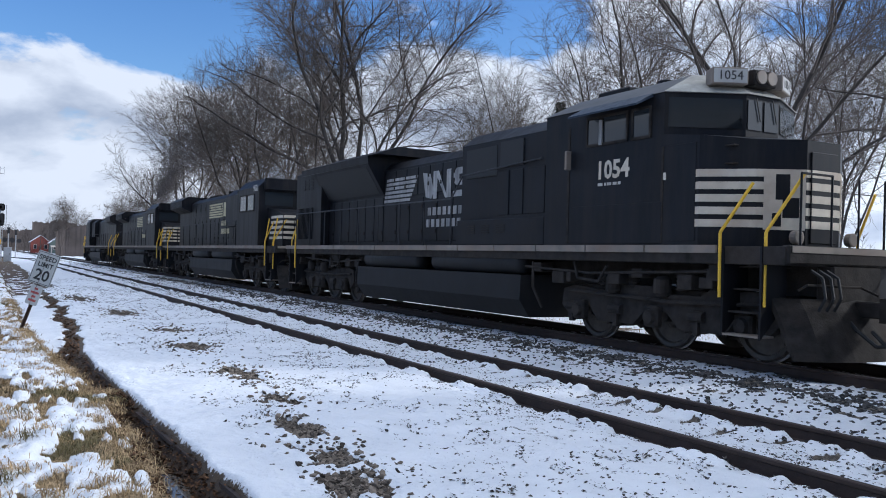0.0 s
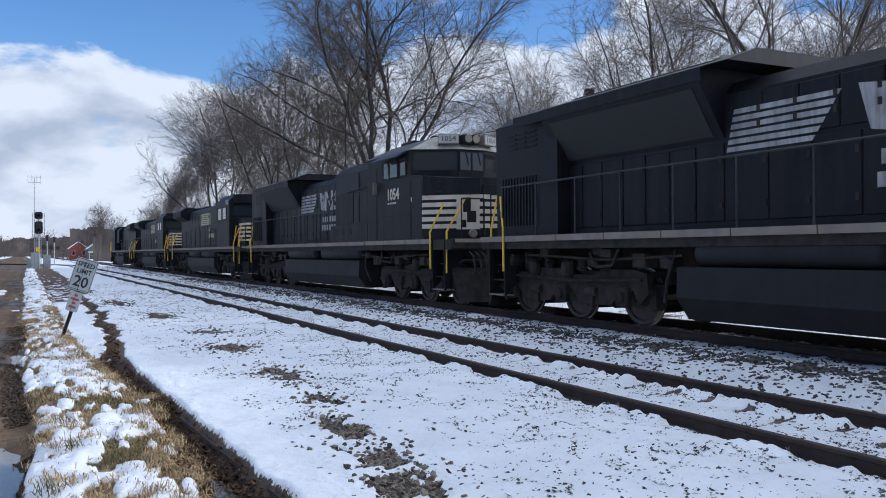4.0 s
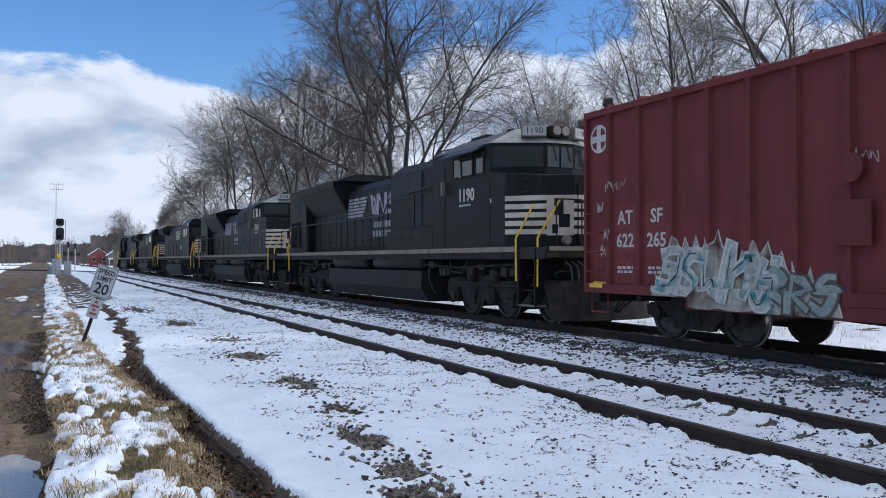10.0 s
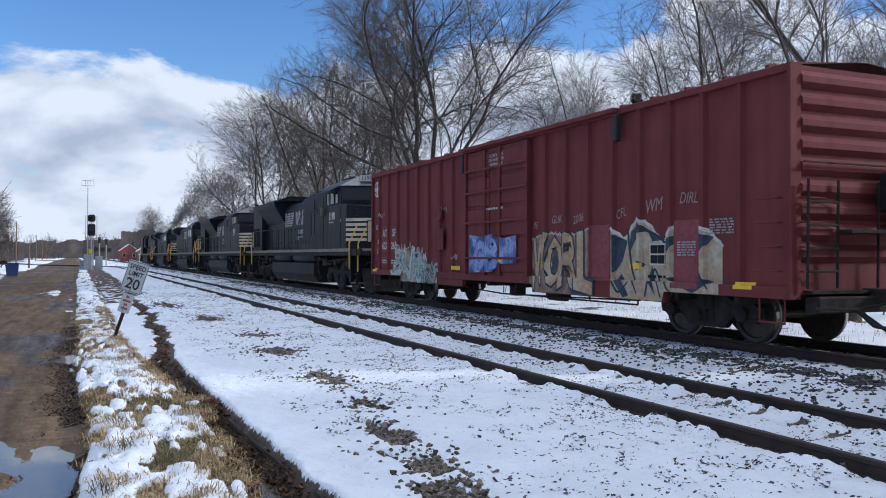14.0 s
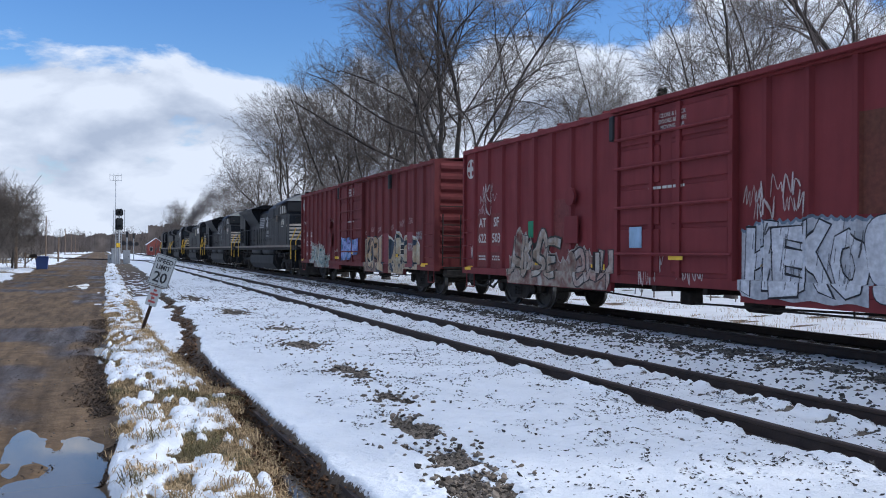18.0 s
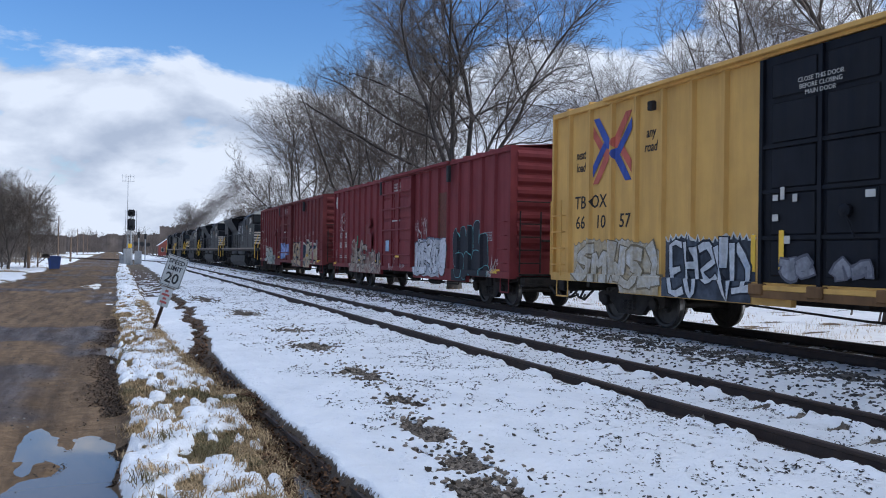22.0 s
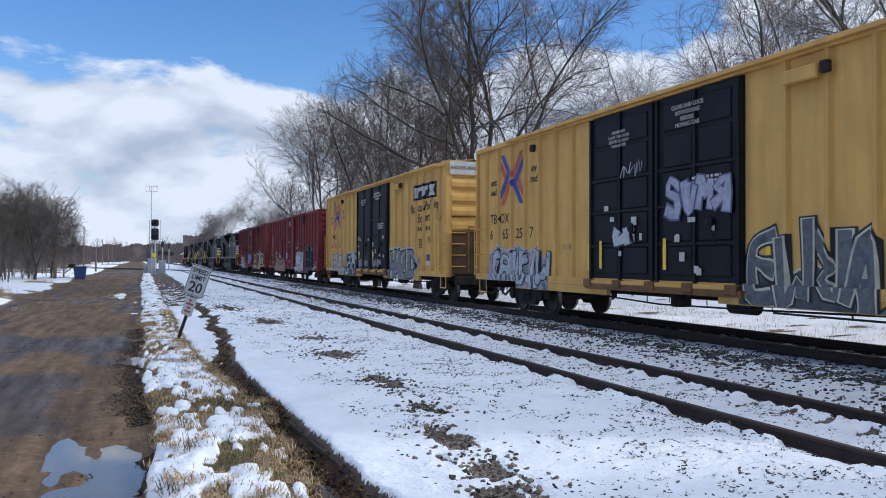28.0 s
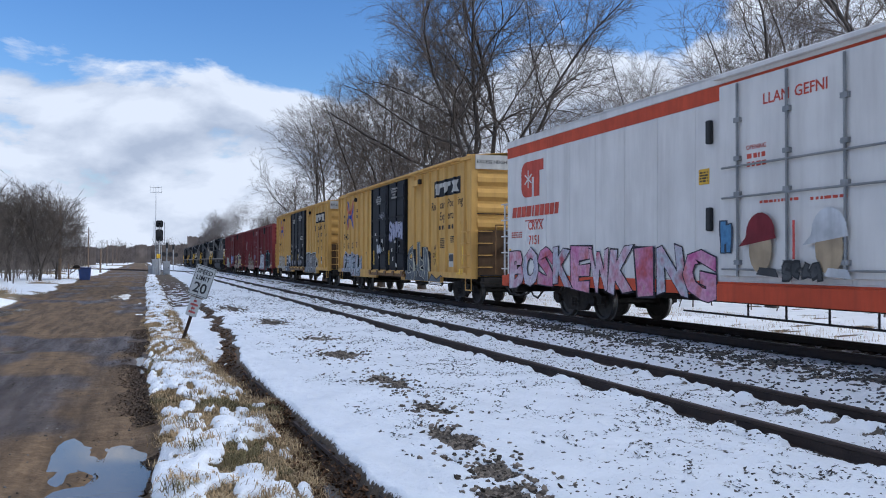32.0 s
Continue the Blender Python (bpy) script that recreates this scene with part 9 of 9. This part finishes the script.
def rail_signal():
    t = thing("railway_signal", "tall railway signal showing red, with silver mast and ladder", "signal", "", pose(1.85, 105, -0.2))
    bm = B()
    cyl(bm, (0, 0, 0), (0, 0, 6.2), 0.09, 10)
    part("mast", bm, M["galv"], t)
    for z, ry, lit in ((4.75, 0.72, True), (6.1, 0.42, False)):
        bm = B()
        box(bm, -0.42, 0.42, -0.12, 0.0, z - ry, z + ry * 0.95, 0.15)
        h = part("signal_head", bm, M["head"], t, "black signal head")
        bm = B()
        lathe(bm, [(-0.36, 0.16), (-0.12, 0.16), (-0.12, 0.14), (-0.36, 0.14)], 14, (0, 0, z - (0.25 if lit else 0.0)), "y")
        part("hood", bm, M["head"], h)
        bm = B()
        lathe(bm, [(-0.16, 0.13), (-0.14, 0.13)], 14, (0, 0, z - (0.25 if lit else 0.0)), "y")
        part("lens", bm, plain("red_lens", (0.75, 0.02, 0.06), 0.3, 0, 3.5 if lit else 0.6), h, "lit red lens")
    bm = B()
    for x in (-0.25, 0.25):
        pipe(bm, [(x, 0.45, 0), (x, 0.45, 6.6)], 0.03, 5)
    for k in range(20):
        pipe(bm, [(-0.25, 0.45, 0.3 + 0.31 * k), (0.25, 0.45, 0.3 + 0.31 * k)], 0.018, 4)
    part("ladder", bm, M["galv"], t)
    bm = B()
    box(bm, -0.6, 0.6, 0.1, 0.8, 3.6, 3.66)
    pipe(bm, [(-0.6, 0.1, 3.6), (-0.6, 0.1, 6.4), (-0.6, 0.8, 6.4), (-0.6, 0.8, 3.6)], 0.03, 4)
    pipe(bm, [(0.6, 0.1, 3.6), (0.6, 0.1, 6.4), (0.6, 0.8, 6.4), (0.6, 0.8, 3.6)], 0.03, 4)
    part("cage", bm, M["galv"], t)
    bm = B()
    box(bm, -0.3, 0.12, -0.11, -0.09, 2.0, 2.5, 0.01)
    part("yellow_plate", bm, M["yellow"], t, "small yellow plate")
    a = thing("antenna_mast", "thin radio mast with a small antenna", "mast", "", pose(1.45, 105.8, -0.2))
    bm = B()
    cyl(bm, (0, 0, 0), (0, 0, 10.5), 0.055, 8, 0.035)
    part("pole", bm, M["galv"], a)
    bm = B()
    for z in (9.9, 10.5):
        pipe(bm, [(-0.65, 0, z), (0.65, 0, z)], 0.025, 4)
    for x in (-0.65, -0.25, 0.25, 0.65):
        pipe(bm, [(x, 0, 9.8), (x, 0, 10.7)], 0.02, 4)
    part("antenna", bm, M["galv"], a)
    for x, y, w, h, nm in ((1.55, 107.5, 1.0, 1.85, "grey"), (2.75, 108.2, 0.8, 1.6, "pale grey"), (0.9, 109.5, 0.5, 1.1, "white")):
        c = thing("equipment_cabinet", nm + " steel equipment cabinet beside the signal", "cabinet", "cabinets by the signal", pose(x, y, -0.2))
        bm = B()
        box(bm, -w / 2, w / 2, -0.5, 0.5, 0.0, h, 0.02)
        part("body", bm, M["galv"], c)
        bm = B()
        box(bm, -w / 2 + 0.06, w / 2 - 0.06, -0.52, -0.5, 0.12, h - 0.1, 0.008)
        d = part("door", bm, M["galv"], c)
        bm = B()
        box(bm, w / 2 - 0.2, w / 2 - 0.16, -0.55, -0.52, h * 0.5, h * 0.5 + 0.15)
        part("handle", bm, M["under"], d)
        bm = B()
        box(bm, -w / 2 - 0.05, w / 2 + 0.05, -0.56, 0.55, h, h + 0.06, 0.01)
        part("lid", bm, M["galv"], c)
    for x, y in ((3.1, 120.0), (-2.2 + 6.6, 134.0)):
        g = thing("crossing_signal", "silver level crossing signal with twin lamps", "signal", "crossing signals", pose(x, y, -0.2))
        bm = B()
        cyl(bm, (0, 0, 0), (0, 0, 4.6), 0.07, 8)
        part("mast", bm, M["galv"], g)
        for s in (-1, 1):
            bm = B()
            lathe(bm, [(-0.14, 0.3), (-0.08, 0.3), (-0.08, 0.05)], 14, (s * 0.42, 0, 2.6), "y")
            part("lamp", bm, M["head"], g)
        bm = B()
        pipe(bm, [(-0.42, 0, 2.6), (0.42, 0, 2.6)], 0.03, 5)
        part("crossarm", bm, M["head"], g)
        boxes("sign_plate", [(-0.16, 0.16, -0.12, 0.0, 3.4, 4.2)], M["head"], g, "", 0.03)


rail_signal()


def utility_pole(x, y, h, label, arms=True):
    t = thing("utility_pole", label, "pole", "poles along the road", pose(x, y, -0.25))
    bm = B()
    cyl(bm, (0, 0, 0), (0.05, 0, h), 0.14, 9, 0.09)
    part("pole", bm, M["wood"], t)
    if arms:
        bm = B()
        box(bm, -1.1, 1.1, -0.05, 0.05, h - 0.7, h - 0.58)
        part("crossarm", bm, M["wood"], t)
        bm = B()
        for k in (-1.0, -0.4, 0.4, 1.0):
            lathe(bm, [(h - 0.58, 0.04), (h - 0.45, 0.05), (h - 0.42, 0.02)], 7, (k, 0, 0), "z")
        part("insulator", bm, M["galv"], t)


for x, y, h in ((-6.65, 78, 6.4), (-10.7, 190, 8.7), (-5.5, 125, 3.4), (-9.7, 260, 7.5), (-10.3, 330, 8.2), (-10.5, 390, 8.3), (-11.5, 470, 9.0)):
    utility_pole(x, y, h, "weathered wooden pole standing in the snowy field", False)
bm = B()
for k, z in enumerate((8.6, 9.6)):
    pts = [(-14 + 0.6 * k, 30, z + 2.5), (-12.5 + 0.3 * k, 90, z), (-10.9, 190, z - 0.8)]
    pipe(bm, pts, 0.012, 4)
tagged(part("overhead_cable", bm, M["rubber"]), "thin black overhead wires", "cable")


def bin_and_box():
    t = thing("rubbish_bin", "dark blue plastic bin standing by the road", "bin", "", pose(-4.85, 81, -0.2))
    bm = B()
    prism(bm, [(-0.42, 0), (0.42, 0), (0.52, 1.05), (-0.52, 1.05)], -0.4, 0.4)
    part("body", bm, M["bin"], t)
    bm = B()
    box(bm, -0.55, 0.55, -0.45, 0.48, 1.05, 1.13, 0.03)
    part("lid", bm, M["bin"], t)
    m = thing("mailbox", "dark mailbox on a wooden post and arm", "mailbox", "", pose(-6.15, 80.6, -0.2))
    bm = B()
    box(bm, -0.06, 0.06, -0.06, 0.06, 0, 1.45)
    box(bm, -0.06, 0.95, -0.05, 0.05, 0.95, 1.05)
    pipe(bm, [(0, 0, 0.45), (0.6, 0, 0.95)], 0.04, 4)
    part("post", bm, M["wood"], m)
    bm = B()
    prism(bm, [(0.35, 1.05), (0.95, 1.05), (0.95, 1.22), (0.82, 1.32), (0.48, 1.32), (0.35, 1.22)], -0.25, 0.25)
    part("box", bm, M["under"], m)


bin_and_box()

# trees and brush on the road's far side
PEAR = tree("bare_tree", "bare roadside tree with a dense upright crown", 41, 8.8, 3.0, 1.0, pose(-7.6, 73, -0.2), 9, 2.6, 0.75, 0.011, 0.8, 0.0, "bare trees along the road")
for x, y, rz, s in ((-7.0, 79, 70, 0.85), (-8.9, 80, 160, 1.0), (-10.5, 72, 220, 1.0), (-12.0, 64, 20, 1.0), (-13.5, 70, 100, 1.1), (-11.5, 84, 300, 1.0), (-15, 60, 200, 1.05)):
    c = copy_thing(PEAR, pose(x, y, -0.2, 0, 0, rz))
    c.scale = (s, s, s)


def far_woods():
    """Bare woods on the horizon: many simple trees and a dense understorey, joined."""
    rng = np.random.RandomState(77)
    limbs, fine = grow_tree(5, 11, 3.2, 2.0, 7, 0.75, 0.8, 0.022)
    v, f = tubes(limbs + fine, [3] * (len(limbs) + len(fine)))
    v, f = np.array(v), np.array(f)
    places = []
    for k in range(90):
        places.append((-14 - 110 * rng.rand() ** 1.3, 190 + 260 * rng.rand()))
    for k in range(60):
        places.append((14 + 50 * rng.rand(), 150 + 240 * rng.rand()))
    for k in range(26):
        places.append((4 + 14 * rng.rand(), 330 + 120 * rng.rand()))
    for k in range(26):
        places.append((-14 + 8 * rng.rand(), 430 + 90 * rng.rand()))
    V, F = [], []
    for x, y in places:
        a, s = rng.rand() * math.tau, rng.uniform(0.7, 1.15)
        c, q = math.cos(a), math.sin(a)
        w = np.stack([v[:, 0] * c - v[:, 1] * q, v[:, 0] * q + v[:, 1] * c, v[:, 2] * rng.uniform(0.85, 1.15)], 1) * s * 1.0 + np.array([x, y, -0.4])
        F.append(f + sum(len(u) for u in V))
        V.append(w)
    haze = material("hazy_far_woods", (0.105, 0.088, 0.079), 1.0, vary=0.3, scale=0.2, spec=0.0)
    tagged(raw("far_woods", np.concatenate(V).tolist(), np.concatenate(F).tolist(), haze), "distant bare brown woods along the horizon", "trees", "", "stuff")
    V, F = [], []
    for x0, x1, y, h in ((-150, -15, 165, 5.6), (-260, -16, 330, 8.0), (-300, -9, 520, 11), (16, 140, 330, 10.5), (4, 60, 460, 12), (15, 80, 210, 6.5), (-15, 300, 640, 13), (24, 90, 130, 5.0)):
        n = int((x1 - x0) / 0.5)
        xs = np.linspace(x0, x1, n)
        top = h * (0.55 + 0.6 * fbm(xs * 0.09 + y, xs * 0 + y * 0.1, 4)) + 0.9 * rng.rand(n)
        yy = y + 12 * (fbm(xs * 0.05, xs * 0 + y, 3) - 0.5)
        b = sum(len(u) for u in V)
        V.append(np.concatenate([np.stack([xs, yy, np.full(n, -1.0)], 1), np.stack([xs, yy + 2, top], 1)]))
        i = np.arange(n - 1)
        F.append(np.stack([b + i, b + i + 1, b + n + i + 1, b + n + i], 1))
    tagged(raw("far_understorey", np.concatenate(V).tolist(), np.concatenate(F).tolist(), haze), "dense brown brush on the horizon", "brush", "", "stuff")


far_woods()


def house(x, y, w, d, h, roof_h, wall, label, porch):
    t = thing("house", label, "house", "houses beyond the crossing", pose(x, y, -0.2))
    bm = B()
    box(bm, -w / 2, w / 2, -d / 2, d / 2, 0, h)
    prism(bm, [(-w / 2, h), (w / 2, h), (0, h + roof_h)], -d / 2, d / 2)
    part("wall", bm, wall, t)
    bm = B()
    for s in (-1, 1):
        prism(bm, [(0, h + roof_h + 0.12), (s * (w / 2 + 0.4), h - 0.15), (s * (w / 2 + 0.4), h - 0.3), (0, h + roof_h)], -d / 2 - 0.35, d / 2 + 0.35)
    part("roof", bm, plain("snowy_roof", (0.72, 0.74, 0.78), 0.8), t, "snow-covered gable roof")
    for k in (-0.28, 0.28):
        bm = B()
        box(bm, k * w - 0.5, k * w + 0.5, -d / 2 - 0.06, -d / 2, h * 0.35, h * 0.75)
        f = part("window", bm, M["white"], t)
        bm = B()
        box(bm, k * w - 0.4, k * w + 0.4, -d / 2 - 0.08, -d / 2 - 0.06, h * 0.38, h * 0.72)
        part("pane", bm, M["glass"], f)
    if porch:
        bm = B()
        prism(bm, [(-d / 2, 2.5), (-d / 2 - 2.2, 2.1), (-d / 2 - 2.2, 1.95), (-d / 2, 2.3)], -w / 2, w / 2, "x")
        pr = part("porch", bm, M["white"], t)
        for k in (-0.46, -0.15, 0.15, 0.46):
            bm = B()
            box(bm, k * w - 0.09, k * w + 0.09, -d / 2 - 2.15, -d / 2 - 1.97, 0, 2.0)
            part("post", bm, M["white"], pr)
    bm = B()
    box(bm, w * 0.2, w * 0.2 + 0.6, 0, 0.6, h + roof_h * 0.4, h + roof_h + 0.7)
    part("chimney", bm, M["under"], t)


house(16.8, 300, 5.4, 8, 3.6, 2.0, material("red_brick", (0.24, 0.06, 0.045), 0.9, vary=0.2, scale=1.5), "small red brick house with a snowy roof", False)
house(22.0, 290, 6.0, 8, 3.4, 2.4, material("green_siding", (0.10, 0.14, 0.13), 0.8, vary=0.15, scale=1.5), "green clapboard house with a white porch", True)
c = copy_thing(OAK, pose(21.7, 262, -0.3, 0, 0, 40))
c.scale = (0.78, 0.78, 0.78)

# ties under the main line
TIES = tagged(new("track_ties"), "dark timber ties in the ballast", "", "", "structure")
bm = B()
box(bm, -1.3, 1.3, -0.115, 0.115, -0.17, -0.005, 0.012)
me = bpy.data.meshes.new("tie")
bm.to_mesh(me)
bm.free()
me.materials.append(M["wood"])
for k in range(150):
    part_of("tie", me, TIES, pose(MAIN_X + 0.03 * math.sin(k * 1.7), 2 + 0.52 * k, MAIN_Z - 0.172, 0, 0, 1.2 * math.sin(k * 2.3)))


# ---- exhaust smoke: soot in loose puffs that drift behind the fourth locomotive ----
SMOKE = []


def smoke():
    rng = np.random.RandomState(9)
    m = material("soot", (0.20, 0.18, 0.17), 1.0, vary=0.2, scale=0.3, spec=0.0)
    plume = thing("exhaust_smoke", "dark grey exhaust smoke trailing from a locomotive", "smoke")
    TRAIN.append((plume, 62.8, False))
    tet = np.array([(1, 1, 1), (-1, -1, 1), (-1, 1, -1), (1, -1, -1)]) * 0.577
    for k in range(16):
        f = k / 15
        r = 0.55 + 2.6 * f
        n = int(700 + 1300 * f)
        c = np.array([0.2 + 4.2 * f ** 1.3 + rng.normal(0, 0.3 * f), 1.2 - 10.5 * f + rng.normal(0, 0.3), 4.7 + 6.8 * f ** 0.8 + rng.normal(0, 0.4 * f)])
        p = rng.normal(0, 1, (n, 3))
        p = p / np.linalg.norm(p, axis=1)[:, None] * (rng.rand(n, 1) ** 0.6) * r
        lump = np.array([fbm(q[0] * 1.2 + k * 3, q[1] * 1.2 + q[2], 2) for q in p])
        p = p[lump > 0.42]
        s = rng.uniform(0.035, 0.075, len(p)) * (1.0 if f < 0.5 else 0.9)
        a = rng.rand(len(p)) * math.tau
        v = tet[None] * s[:, None, None]
        v = np.stack([v[..., 0] * np.cos(a)[:, None] - v[..., 1] * np.sin(a)[:, None], v[..., 0] * np.sin(a)[:, None] + v[..., 1] * np.cos(a)[:, None], v[..., 2]], -1) + p[:, None, :]
        fc = (np.array([(0, 1, 2), (0, 3, 1), (0, 2, 3), (1, 3, 2)])[None] + (np.arange(len(p)) * 4)[:, None, None]).reshape(-1, 3)
        ob = raw("smoke_puff", v.reshape(-1, 3).tolist(), fc.tolist(), m, plume)
        ob.matrix_basis = Matrix.Translation(c)
        SMOKE.append((ob, c, f))


smoke()

# ---- motion ----
def gone(t):
    """Metres that the train has gone at t seconds, on a smooth curve through GONE."""
    i = min(max(int(math.floor(t)), 0), 31)
    f = t - i
    p = [GONE[min(max(k, 0), 32)] for k in (i - 1, i, i + 1, i + 2)]
    if i == 0:
        p[0] = 2 * p[1] - p[2]
    if i == 31:
        p[3] = 2 * p[2] - p[1]
    return p[1] + 0.5 * f * (p[2] - p[0] + f * (2 * p[0] - 5 * p[1] + 4 * p[2] - p[3] + f * (3 * (p[1] - p[2]) + p[3] - p[0])))


def motions():
    for ob, off, turned in TRAIN:
        walk(ob, [(t, pose(MAIN_X, off + GONE[t], MAIN_Z, 0, 0, 180 if turned else 0)) for t in range(33)])
    steps = [k * 4 / FPS for k in range(241)]
    for ob, r, turned in WHEELS:
        p = ob.matrix_basis.translation.copy()
        s = 1 if turned else -1
        walk(ob, [(t, pose(p.x, p.y, p.z, s * math.degrees(gone(t) / r), 0, 0)) for t in steps])

    # puffs roll slowly and spread behind the stack as the engine works harder
    for ob, c, f in SMOKE:
        walk(ob, [(t, pose(c[0] + f * 0.10 * t, c[1] - f * 0.22 * t, c[2] + f * (0.5 * math.sin(t * 0.4 + 6 * f) - 0.03 * t), 7 * t * f, 5 * t, 4 * t)) for t in range(0, 33, 2)])


motions()
